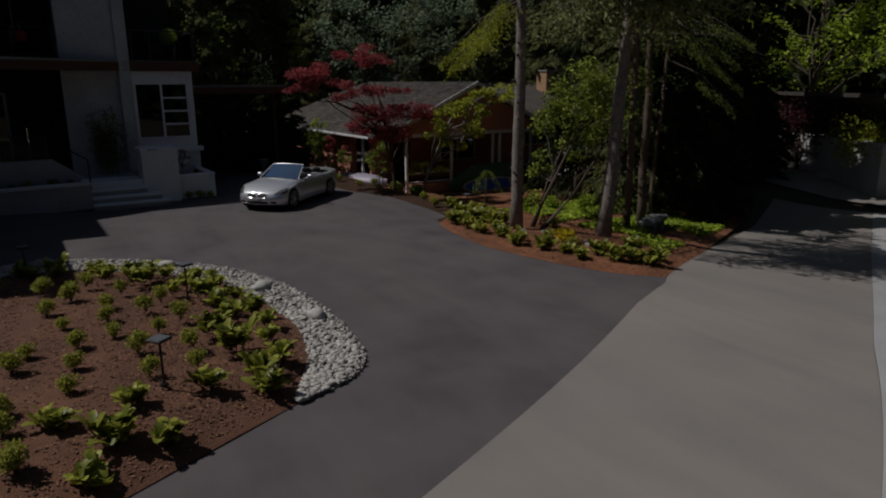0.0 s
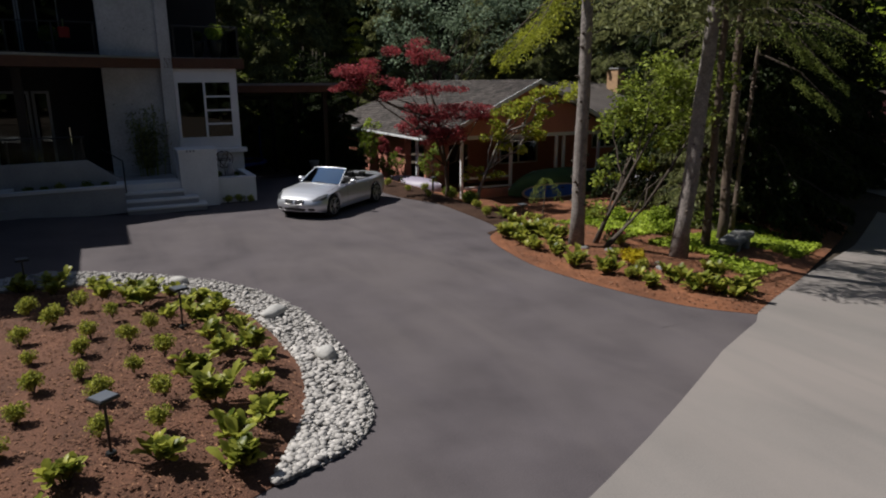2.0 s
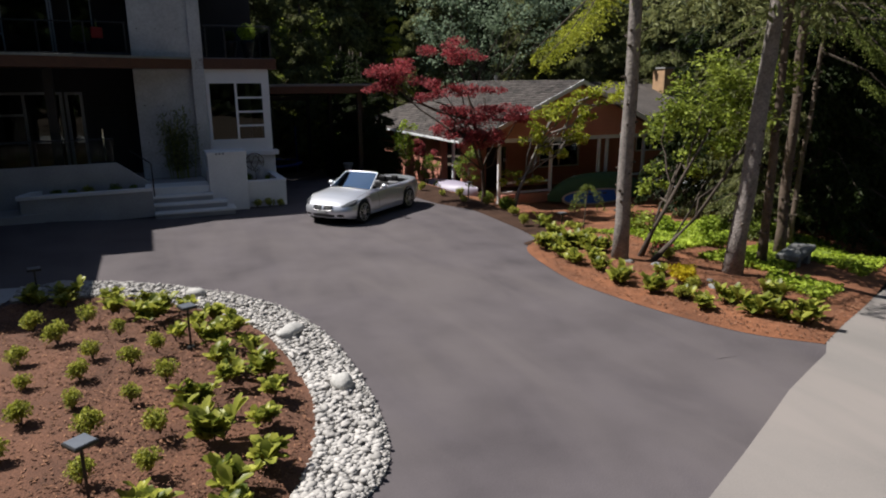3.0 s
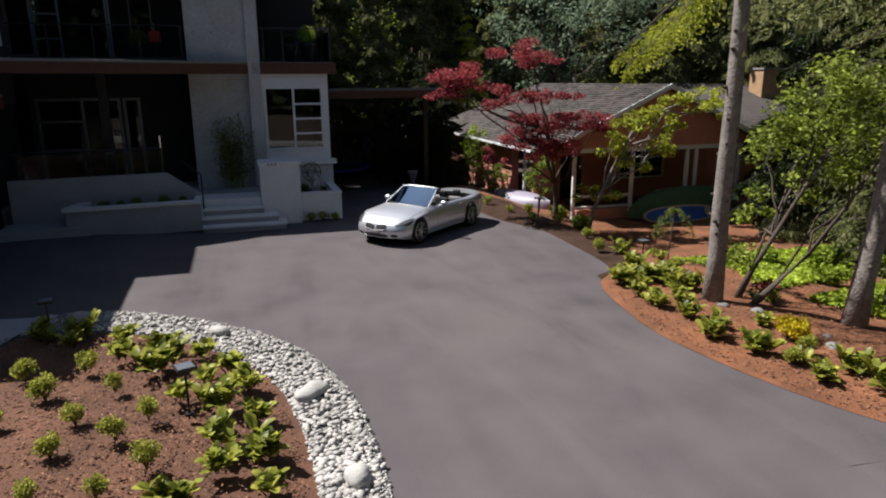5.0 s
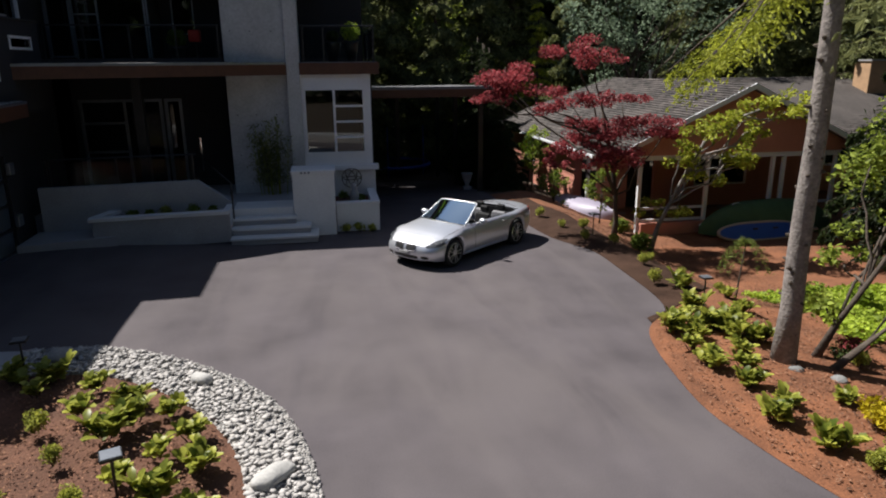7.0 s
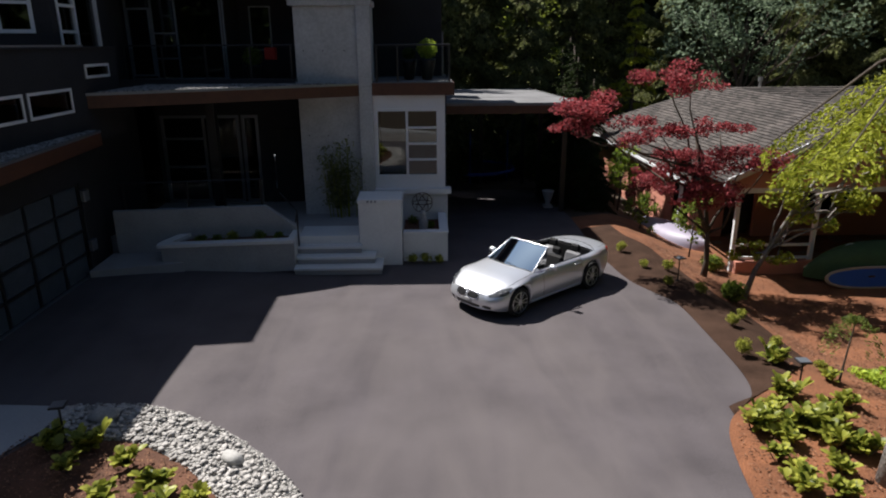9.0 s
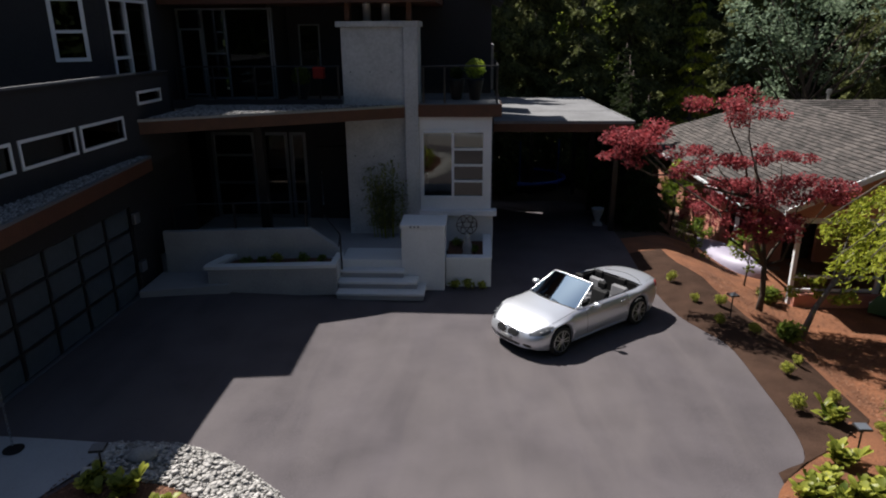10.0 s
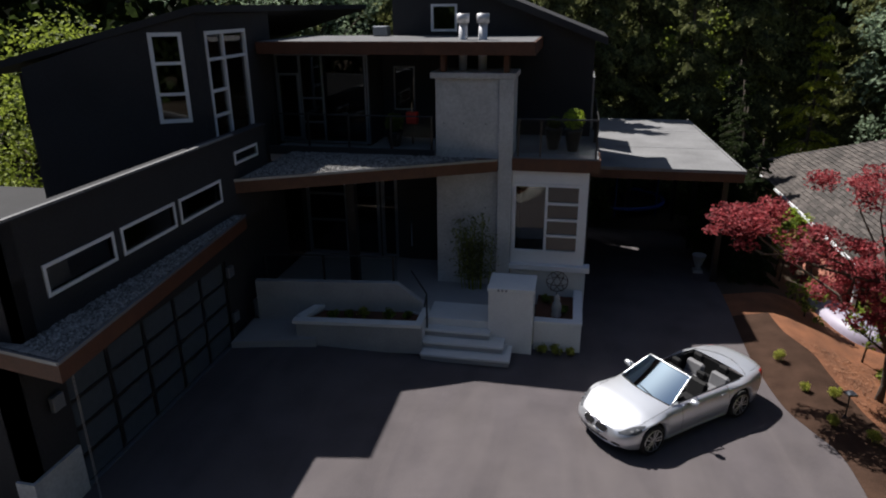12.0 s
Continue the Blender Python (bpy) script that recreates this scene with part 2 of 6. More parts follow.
def prism(pts, z0, z1, bm=None):
    """A polygon in plan, between two heights (numbers, or functions of x and y)."""
    bm = bm or B()
    f0 = z0 if callable(z0) else (lambda x, y: z0)
    f1 = z1 if callable(z1) else (lambda x, y: z1)
    lo = [bm.verts.new((x, y, f0(x, y))) for x, y in pts]
    hi = [bm.verts.new((x, y, f1(x, y))) for x, y in pts]
    n = len(pts)
    bm.faces.new(lo[::-1])
    bm.faces.new(hi)
    for i in range(n):
        bm.faces.new((lo[i], lo[(i + 1) % n], hi[(i + 1) % n], hi[i]))
    bmesh.ops.recalc_face_normals(bm, faces=bm.faces)
    return bm


def beam(p, q, w, z0, z1, bm=None):
    """An upright slab along the plan line p to q, of thickness w centred on it."""
    d = Vector((q[0] - p[0], q[1] - p[1])).normalized() * w / 2
    n = Vector((-d.y, d.x))
    return prism([(p[0] - n.x, p[1] - n.y), (q[0] - n.x, q[1] - n.y), (q[0] + n.x, q[1] + n.y), (p[0] + n.x, p[1] + n.y)], z0, z1, bm)


def tube(bm, pts, radii, n=8, cap=True):
    rings = []
    for i, p in enumerate(pts):
        a = Vector(pts[max(0, i - 1)])
        b = Vector(pts[min(len(pts) - 1, i + 1)])
        d = (b - a).normalized()
        u = d.orthogonal().normalized() if abs(d.z) < 0.9 else (Vector((1, 0, 0)) - d * d.x).normalized()
        v = d.cross(u)
        rings.append([bm.verts.new(Vector(p) + radii[i] * (math.cos(k * math.tau / n) * u + math.sin(k * math.tau / n) * v)) for k in range(n)])
    for r, s in zip(rings, rings[1:]):
        for k in range(n):
            bm.faces.new((r[k], r[(k + 1) % n], s[(k + 1) % n], s[k]))
    if cap:
        bm.faces.new(rings[0][::-1])
        bm.faces.new(rings[-1])
    return bm


def lathe(profile, n=20, bm=None):
    bm = bm or B()
    rings = [[bm.verts.new((r * math.cos(k * math.tau / n), r * math.sin(k * math.tau / n), z)) for k in range(n)] for r, z in profile]
    for a, b in zip(rings, rings[1:]):
        for k in range(n):
            bm.faces.new((a[k], a[(k + 1) % n], b[(k + 1) % n], b[k]))
    bm.faces.new(rings[0][::-1])
    bm.faces.new(rings[-1])
    return bm


def smooth(a, b, x):
    k = min(1.0, max(0.0, (x - a) / (b - a)))
    return k * k * (3 - 2 * k)


def catmull(pts, per=6):
    out = []
    P = [pts[0], *pts, pts[-1]]
    for i in range(1, len(P) - 2):
        p0, p1, p2, p3 = (Vector(P[i + j]) for j in (-1, 0, 1, 2))
        for k in range(per):
            t = k / per
            out.append(tuple(0.5 * (2 * p1 + (p2 - p0) * t + (2 * p0 - 5 * p1 + 4 * p2 - p3) * t * t + (3 * p1 - p0 - 3 * p2 + p3) * t ** 3)))
    return out + [tuple(pts[-1])]


def leaf_arrays(centres, size, rng, up=0.6, aspect=0.55, spread=0.35, along=None):
    """Folded leaves, two triangles each, at the given centres; along: the way in which each one hangs."""
    c = np.asarray(centres, float)
    n = len(c)
    nor = rng.normal(size=(n, 3)) * (1 - up)
    nor[:, 2] += up
    nor /= np.linalg.norm(nor, axis=1)[:, None] + 1e-9
    t = rng.normal(size=(n, 3))
    if along is not None:
        t = np.asarray(along, float) + 0.32 * t
    t -= nor * (t * nor).sum(1)[:, None]
    t /= np.linalg.norm(t, axis=1)[:, None] + 1e-9
    s = np.cross(nor, t)
    L = size * (1 + spread * (rng.random(n) * 2 - 1))[:, None]
    v = np.stack([c - t * L / 2, c + s * L * aspect / 2 + nor * L * 0.12, c + t * L / 2, c - s * L * aspect / 2 + nor * L * 0.12], 1).reshape(-1, 3)
    i = np.arange(n)[:, None] * 4
    f = np.concatenate([i + [[0, 2, 1]], i + [[0, 3, 2]]], 1).reshape(-1, 3)
    return v, f


def leaves(name, centres, size, m, parent, seed, label="", **kw):
    v, f = leaf_arrays(centres, size, np.random.default_rng(seed), **kw)
    return raw_mesh(name, v.tolist(), f.tolist(), m, parent, label)


def cluster(rng, centre, radii, n):
    """Points in a lumpy ellipsoid, denser near its skin."""
    p = rng.normal(size=(n, 3))
    p /= np.linalg.norm(p, axis=1)[:, None]
    p *= (rng.random(n)[:, None] ** 0.4)
    return np.asarray(centre) + p * np.asarray(radii)


# ---- ground ----
def rise(x, y):
    """The height of the paved ground and of the land round it."""
    up = 0.3 * smooth(3.5, -3.0, x) * smooth(13.5, 17.5, y)
    down = 0.9 * smooth(11.3, 14.4, x) * smooth(14.0, 20.5, y)
    fall = (0.07 * max(0.0, min(x, 24.0) - 9.3) + 0.05 * max(0.0, min(x, 24.0) - 13.0)) * smooth(26.0, 14.0, y)
    back = 1.1 * smooth(27.5, 40.0, y)
    return up - max(down, fall, back)


DRIVE_EAST = catmull([(11.5, 8.9), (10.75, 9.5), (10.3, 10.2), (9.95, 11.1), (9.7, 12.1), (9.58, 13.2), (9.88, 15.05), (10.25, 16.0), (10.95, 16.75), (11.2, 17.6), (11.24, 19.2), (11.2, 20.9), (10.85, 21.7), (10.5, 22.6), (10.3, 24.5), (10.3, 26.0), (10.4, 30.0), (10.4, 38.0)], 5)
BED_OUT = catmull([(-0.48, 16.42), (0.2, 16.5), (0.9, 16.48), (1.85, 16.05), (2.75, 15.35), (3.55, 14.4), (4.03, 13.3), (4.3, 12.0), (4.33, 10.9), (4.3, 9.9), (4.15, 8.8), (3.9, 8.12), (3.45, 7.68), (2.65, 7.4)], 5)
BED_IN = catmull([(-0.55, 15.62), (0.2, 15.58), (0.95, 15.5), (1.85, 14.95), (2.65, 14.1), (3.22, 13.1), (3.48, 12.0), (3.58, 10.9), (3.6, 10.2), (3.5, 9.5), (3.3, 8.8), (3.0, 8.2), (2.78, 7.8), (2.6, 7.42)], 5)
DX, DY = 0.911, 0.411          # the road's direction
SEAM0 = (2.93, 4.9)


def seam(s):
    sag = 0.12 * math.sin(math.pi * s / 7.2) if 0 < s < 7.2 else 0.0
    return (SEAM0[0] + DX * s, SEAM0[1] + DY * s - sag)


def sheet(name, x0, x1, y0, y1, step, height, m, label, category="", kind="structure", keep=None):
    nx, ny = int((x1 - x0) / step) + 1, int((y1 - y0) / step) + 1
    v = [(x0 + i * step, y0 + j * step, height(x0 + i * step, y0 + j * step)) for j in range(ny) for i in range(nx)]
    f = [(j * nx + i, j * nx + i + 1, (j + 1) * nx + i + 1, (j + 1) * nx + i) for j in range(ny - 1) for i in range(nx - 1)
         if not keep or keep(x0 + (i + 0.5) * step, y0 + (j + 0.5) * step)]
    ob = raw_mesh(name, v, f, m, smooth=True)
    return tagged(ob, label, category or name, kind=kind)


def lofted(name, a, b, n, height, m, label, category, kind="structure"):
    """A sheet between two plan lines with as many points."""
    k = len(a)
    v = []
    for i in range(k):
        for j in range(n + 1):
            t = j / n
            x, y = a[i][0] * (1 - t) + b[i][0] * t, a[i][1] * (1 - t) + b[i][1] * t
            v.append((x, y, height(x, y, t)))
    f = [(i * (n + 1) + j, i * (n + 1) + j + 1, (i + 1) * (n + 1) + j + 1, (i + 1) * (n + 1) + j) for i in range(k - 1) for j in range(n)]
    ob = raw_mesh(name, v, f, m, smooth=True)
    return tagged(ob, label, category, kind=kind)


def land(x, y):
    return rise(x, y) - 0.06 + 0.05 * noise.noise((x * 0.3, y * 0.3, 0)) * smooth(11, 14, x)


far = 600.0
gv, gf = [], []
xs = [-far, -120, -60, -30, *[-16 + 1.0 * i for i in range(66)], 70, 120, far]
ys = [-far, -120, -60, -25, *[-8 + 1.0 * i for i in range(66)], 75, 120, far]
for y in ys:
    for x in xs:
        gv.append((x, y, land(x, y)))
for j in range(len(ys) - 1):
    for i in range(len(xs) - 1):
        a = j * len(xs) + i
        gf.append((a, a + 1, a + len(xs) + 1, a + len(xs)))
tagged(raw_mesh("ground", gv, gf, FLOOR, smooth=True), "dark brown forest floor with needles and soil", "ground", kind="structure")

# asphalt drive: strips from west to east between the bed or house and the planted edge
def east(y):
    for p, q in zip(DRIVE_EAST, DRIVE_EAST[1:]):
        if p[1] <= y <= q[1]:
            return p[0] + (q[0] - p[0]) * (y - p[1]) / max(1e-6, q[1] - p[1])
    return DRIVE_EAST[-1][0]


dv, df, rows_n = [], [], 40
ylist = [8.9 + 0.25 * i for i in range(118)]
for y in ylist:
    x1 = east(y)
    for i in range(rows_n + 1):
        x = -3.2 + (x1 + 3.2) * i / rows_n
        dv.append((x, y, rise(x, y)))
for j in range(len(ylist) - 1):
    for i in range(rows_n):
        a = j * (rows_n + 1) + i
        df.append((a, a + 1, a + rows_n + 2, a + rows_n + 1))
base = len(dv)
apron = [(-16 + 25.4 * i / 40) for i in range(41)]
for i, d in enumerate(apron):
    x, y = seam(d)
    dv += [(x, y, rise(x, y)), (min(x, 11.5), 8.9, rise(min(x, 11.5), 8.9))]
for i in range(40):
    a = base + 2 * i
    df.append((a, a + 2, a + 3, a + 1))
tagged(raw_mesh("driveway", dv, df, ASPHALT, smooth=True), "dark grey asphalt driveway with faint tyre marks", "driveway", kind="structure")
north, south, kerb = [], [], []
off = (1.52, -3.37)
for i in range(70):
    d = -40 + i
    x, y = seam(d)
    w = max(0.0, min(1.0, d - 9.0))
    north.append((x, y + 0.25 * w))
    south.append((x + off[0], y + off[1]))
    kerb.append((x + off[0] * 1.45, y + off[1] * 1.45))
lofted("road", south, north, 4, lambda x, y, t: rise(x, y) + 0.004, ROAD, "pale weathered concrete road", "road")
lofted("pavement", kerb, south, 2, lambda x, y, t: rise(x, y) + 0.03, SLAB, "light concrete pavement strip beside the road", "pavement")
cx = [(north[-1][0] - 1.0 + 0.5 * k, 40.0 - 3.0 * k) for k in range(18)]
lofted("side_street", [(x + 7.0, y) for x, y in cx], cx, 3, lambda x, y, t: rise(x, y) + 0.012, ROAD, "pale cross street beyond the trees", "road")
slab_edge = [(-0.46, 16.4), (-0.5, 16.1), (-0.6, 15.75), (-0.92, 15.1), (-1.3, 14.0), (-1.6, 13.0), (-2.25, 11.0), (-3.0, 8.6)]
lofted("path_slab", slab_edge, [(-9.0, p[1]) for p in slab_edge], 24, lambda x, y, t: rise(x, y) + 0.03, SLAB, "light grey concrete slab at the garage corner", "slab")

# island bed
inner = BED_IN
core = [(-3.0 - 7.0 * i / (len(inner) - 1), 8.5 - 6.76 * i / (len(inner) - 1)) for i in range(len(inner))]
NB = 30
def bed_height(x, y, t):
    e = min(t * 3.0, 1.0)
    fr = min(1.0, max(0.0, ((y - 7.4) * DX - (x - 2.6) * DY) / 1.4))
    bk = min(1.0, max(0.0, (15.65 - y) / 1.2), max(0.0, (x + 0.62 + (16.1 - y) * 0.316) / 0.6))
    return rise(x, y) * (1 - 0.5 * min(e, fr, bk)) + 0.008 + 0.27 * math.sin(min(e, fr, bk) * math.pi / 2) + (0.012 + 0.035 * min(e, fr, bk)) * abs(noise.noise((x * 2.0, y * 2.0, 0)))
lofted("garden_bed", inner, core, NB, bed_height, MULCH, "mounded bed of brown bark mulch", "garden bed")


def on_bed(x, y):
    best = 0.27
    e = min(1.0, max(0.0, min(math.hypot(x - p[0], y - p[1]) for p in inner) / 1.6))
    fr = min(1.0, max(0.0, ((y - 7.4) * DX - (x - 2.6) * DY) / 1.4))
    bk = min(1.0, max(0.0, (15.65 - y) / 1.2), max(0.0, (x + 0.62 + (16.1 - y) * 0.316) / 0.6))
    return rise(x, y) * (1 - 0.5 * min(e, fr, bk)) + 0.008 + best * math.sin(min(e, fr, bk) * math.pi / 2)


lofted("stone_bed", BED_OUT, BED_IN, 3, lambda x, y, t: rise(x, y) + 0.012, PEAGRAVEL, "fine grey gravel below the river stones", "gravel")

# garden east of the drive
edge = [p for p in DRIVE_EAST if p[1] < 30]
outer = [(26.0 if p[1] > 14 else 15.0 + (p[1] - 8.9) * 2.15, 10.55 + (p[1] - 8.9) * 1.1) for p in edge]
def garden(x, y, t):
    w = min(1.0, max(0.0, ((y - 8.95) * DX - (x - 11.5) * DY) / 0.6))
    return rise(x, y) + 0.006 + w * 0.07 * math.sin(min(1, t * 10) * math.pi / 2) + w * 0.04 * noise.noise((x * 1.5, y * 1.5, 3)) * min(1, t * 8)
lofted("mulch_garden", edge, outer, 40, garden, MULCHR, "orange brown cedar mulch garden floor", "mulch")


strip = [p for p in DRIVE_EAST if 16.0 < p[1] < 27.5]
lofted("soil_strip", strip, [(p[0] + 1.7 * smooth(16.0, 18.5, p[1]) - 0.7 * smooth(24.0, 27.0, p[1]) + 0.05 + 0.25 * noise.noise((p[1] * 0.9, 3.0, 0)), p[1] + 0.25) for p in strip], 6, lambda x, y, t: garden(x, y, max(0.0, min(1.0, (x - east(y)) / 12.0))) + 0.014 * math.sin(min(1.0, t * 4) * math.pi / 2), SOIL, "dark brown planting soil along the drive", "soil")


# ---- the modern house ----
def frame_of(p, q, z=0.0):
    d = Vector((q[0] - p[0], q[1] - p[1], 0)).normalized()
    return Matrix(((d.x, -d.y, 0, p[0]), (d.y, d.x, 0, p[1]), (0, 0, 1, z), (0, 0, 0, 1)))


def wall_mesh(p, q, z0, z1, thick, holes=(), top=None):
    """A wall whose outer face runs from p to q with the outside on the right hand; holes are (u0, u1, z0, z1)."""
    m = frame_of(p, q)
    length = math.hypot(q[0] - p[0], q[1] - p[1])
    us = sorted({0.0, length, *[h[0] for h in holes], *[h[1] for h in holes]})
    zs = sorted({z0, z1, *[h[2] for h in holes], *[h[3] for h in holes]})
    bm = B()
    nu, nz = len(us) - 1, len(zs) - 1
    full = {(i, k) for i in range(nu) for k in range(nz)
            if not any(h[0] < (us[i] + us[i + 1]) / 2 < h[1] and h[2] < (zs[k] + zs[k + 1]) / 2 < h[3] for h in holes)}
    got = {}
    def vert(i, k, y):
        if (i, k, y) not in got:
            z = top(us[i]) if top and k == nz else zs[k]
            got[(i, k, y)] = bm.verts.new(m @ Vector((us[i], thick * y, z)))
        return got[(i, k, y)]
    for i, k in full:
        bm.faces.new([vert(i, k, 0), vert(i + 1, k, 0), vert(i + 1, k + 1, 0), vert(i, k + 1, 0)])
        bm.faces.new([vert(i + 1, k, 1), vert(i, k, 1), vert(i, k + 1, 1), vert(i + 1, k + 1, 1)])
        for n, a, b in (((i - 1, k), (i, k), (i, k + 1)), ((i + 1, k), (i + 1, k + 1), (i + 1, k)), ((i, k - 1), (i + 1, k), (i, k)), ((i, k + 1), (i, k + 1), (i + 1, k + 1))):
            if n not in full:
                bm.faces.new([vert(*a, 0), vert(*b, 0), vert(*b, 1), vert(*a, 1)])
    bmesh.ops.recalc_face_normals(bm, faces=bm.faces)
    return bm


def window(parent, p, q, u0, u1, z0, z1, vs=(), hs=(), bar=0.07, depth=0.09, proud=0.025, m=None, pane=True, cells=None):
    """A white window in a wall from p to q: a frame part with a glass pane under it. hs: (u from, u to, z) bars."""
    g = frame_of(p, q)
    bm = B()
    ring = []
    for y in (-proud, depth):
        for a, b, c, d in ((u0 - bar, u1 + bar, z0 - bar, z1 + bar), (u0, u1, z0, z1)):
            ring.append([bm.verts.new(g @ Vector(w)) for w in ((a, y, c), (b, y, c), (b, y, d), (a, y, d))])
    for k in range(4):
        n = (k + 1) % 4
        bm.faces.new((ring[0][k], ring[0][n], ring[1][n], ring[1][k]))
        bm.faces.new((ring[2][n], ring[2][k], ring[3][k], ring[3][n]))
        bm.faces.new((ring[0][n], ring[0][k], ring[2][k], ring[2][n]))
        bm.faces.new((ring[1][k], ring[1][n], ring[3][n], ring[3][k]))
    w = part("window", bm, m or WHITE, parent)
    bars = [box(v - bar * 0.45, v + bar * 0.45, -proud + 0.008, depth - 0.01, z0, z1) for v in vs]
    bars += [box(a, b, -proud + 0.012, depth - 0.014, z - bar * 0.4, z + bar * 0.4) for a, b, z in hs]
    for mb in bars:
        bmesh.ops.transform(mb, matrix=g, verts=mb.verts)
        part("mullion", mb, m or WHITE, w)
    cuts = sorted([u0, *vs, u1])
    for a, b in zip(cuts, cuts[1:]):
        rows = sorted([z0, *[h[2] for h in hs if h[0] <= (a + b) / 2 <= h[1]], z1])
        for c, d in zip(rows, rows[1:]):
            pb = box(a, b, 0.045, 0.052, c, d)
            bmesh.ops.transform(pb, matrix=g, verts=pb.verts)
            o = part("pane", pb, GLASS, w)
            o.visible_shadow = False
    return w


house = thing("modern_house", (0, 0, 0), "two-storey modern house of charcoal siding, pale concrete and cedar fascias", "house")

# garage wing
GX, GU = -3.0, -2.55
part("garage_wall", wall_mesh((GX, 15.9), (GX, 22.75), 0.0, 3.7, 0.25, [(1.1, 6.75, 0.0, 2.62)]), CHAR, house)
part("garage_end_wall", wall_mesh((-9.5, 15.9), (GX, 15.9), 0.0, 3.7, 0.25), CHAR, house)
# darker grey than the other render: shade at this corner is in its colour
part("pier_base", box(GX - 0.3, GX + 0.06, 15.85, 16.95, 0.0, 1.25), CONC, house, "rendered base in a grey darkened for shade")
strips = [(16.66, 18.24), (18.55, 20.17), (20.45, 22.06)]
UP0, UP1 = (GU, 16.0), (GU, 24.6)
part("upper_wall", wall_mesh(UP0, UP1, 3.6, 5.72, 0.25, [(a - 16.0, b - 16.0, 4.4, 4.82) for a, b in strips] + [(6.95, 8.05, 5.1, 5.3)]), CHAR, house)
part("upper_end_wall", wall_mesh((-9.5, 16.0), UP0, 3.6, 5.72, 0.25), CHAR, house)
for a, b in strips:
    window(house, UP0, UP1, a - 16.0, b - 16.0, 4.4, 4.82, bar=0.06)
window(house, UP0, UP1, 6.95, 8.05, 5.1, 5.3, bar=0.06)
part("parapet_cap", box(GU - 0.27, GU + 0.05, 15.9, 24.65, 5.72, 5.76), CHAR, house, "dark metal parapet cap")
part("parapet_trim", box(GU - 0.02, GU + 0.05, 15.9, 22.9, 5.76, 5.8), MEMBRANE, house, "light metal edge of the parapet")
part("roof_deck", box(-9.5, GU - 0.25, 16.2, 23.0, 4.05, 4.2), CHAR, house)
# near-black sheet added behind the strip windows in place of an unlit room
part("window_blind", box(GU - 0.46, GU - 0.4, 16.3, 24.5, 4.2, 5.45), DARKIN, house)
part("lower_roof", box(-6.4, 5.7, 28.5, 35.6, 4.4, 4.5), CHAR, house)
LEDGE = [(-1.62, 15.55), (-2.3, 22.68), (-3.3, 22.68), (-3.3, 16.3), (-9.5, 16.3), (-9.5, 15.95), (-3.2, 15.82)]
part("garage_eave", prism(LEDGE, 3.52, 3.82), FASCIA, house, "cedar fascia board with grey flashing")
inset = [(-1.7, 15.63), (-2.36, 22.6), (-2.56, 22.6), (-2.56, 15.95), (-3.2, 15.95), (-9.4, 16.0), (-9.4, 15.99), (-3.2, 15.88)]
part("gravel_ledge", prism(inset, 3.8, 3.86), GRAVEL, house, "grey gravel on the garage eave")
bm = beam((-1.63, 15.55), (-2.31, 22.68), 0.03, 3.815, 3.875)
beam((-1.63, 15.55), (-3.2, 15.81), 0.03, 3.812, 3.872, bm)
part("flashing", bm, PEWTER, house)

gdoor = part("garage_door", box(GX - 0.16, GX - 0.1, 17.0, 22.65, 0.2, 2.62), BLACK, house, "black framed garage door with frosted panes")
ycols = [17.03 + i * 1.124 for i in range(6)]
zrows = [0.28 + i * 0.58 for i in range(5)]
for a, b in zip(ycols, ycols[1:]):
    for c, d in zip(zrows, zrows[1:]):
        part("panel", box(GX - 0.11, GX - 0.08, a + 0.045, b - 0.045, c + 0.035, d - 0.035, 0.006), FROST, gdoor)
for y in ycols:
    part("stile", box(GX - 0.1, GX - 0.055, y - 0.045, y + 0.045, 0.22, 2.6), BLACK, gdoor)
for z in zrows:
    part("rail", box(GX - 0.1, GX - 0.06, 17.0, 22.65, z - 0.035, z + 0.035), BLACK, gdoor)
part("threshold", box(GX - 0.1, GX + 0.04, 16.98, 22.7, 0.2, 0.315), PEWTER, gdoor)

# tall wing
AX0, AX1 = (-6.5, 21.33), (-3.22, 23.08)
AL = math.hypot(AX1[0] - AX0[0], AX1[1] - AX0[1])
def a_top(u):
    return 7.42 + 0.325 * u
ua = AL - 1.02
part("tall_wall", wall_mesh(AX0, (AX0[0] + (AX1[0] - AX0[0]) * (ua - 0.2) / AL, AX0[1] + (AX1[1] - AX0[1]) * (ua - 0.2) / AL), 0.3, 7.4, 0.25, top=a_top), CHAR, house)
pw = (AX0[0] + (AX1[0] - AX0[0]) * (ua - 0.2) / AL, AX0[1] + (AX1[1] - AX0[1]) * (ua - 0.2) / AL)
wl = AL - ua + 0.2
part("tall_wall", wall_mesh(pw, AX1, 0.3, 8.2, 0.25, [(0.2, 0.84, 6.1, 8.06)], top=lambda u: a_top(u + ua - 0.2)), CHAR, house)
window(house, pw, AX1, 0.24, 0.8, 6.14, 8.02, hs=[(0.24, 0.8, 7.42), (0.24, 0.8, 6.72)], bar=0.085)
BX0, BX1 = (-3.22, 23.08), (-3.3, 27.1)
part("side_wall", wall_mesh(BX0, BX1, 0.3, 8.3, 0.25, [(0.35, 2.4, 5.3, 8.06)], top=lambda u: 8.5), CHAR, house)
window(house, BX0, BX1, 0.4, 2.35, 5.35, 8.02, vs=[1.2], hs=[(0.4, 2.35, 7.45), (0.4, 1.2, 6.7), (0.4, 1.2, 6.1)], bar=0.085)
def troof(x, y):
    return 8.5 + 0.29 * (x + 3.2)
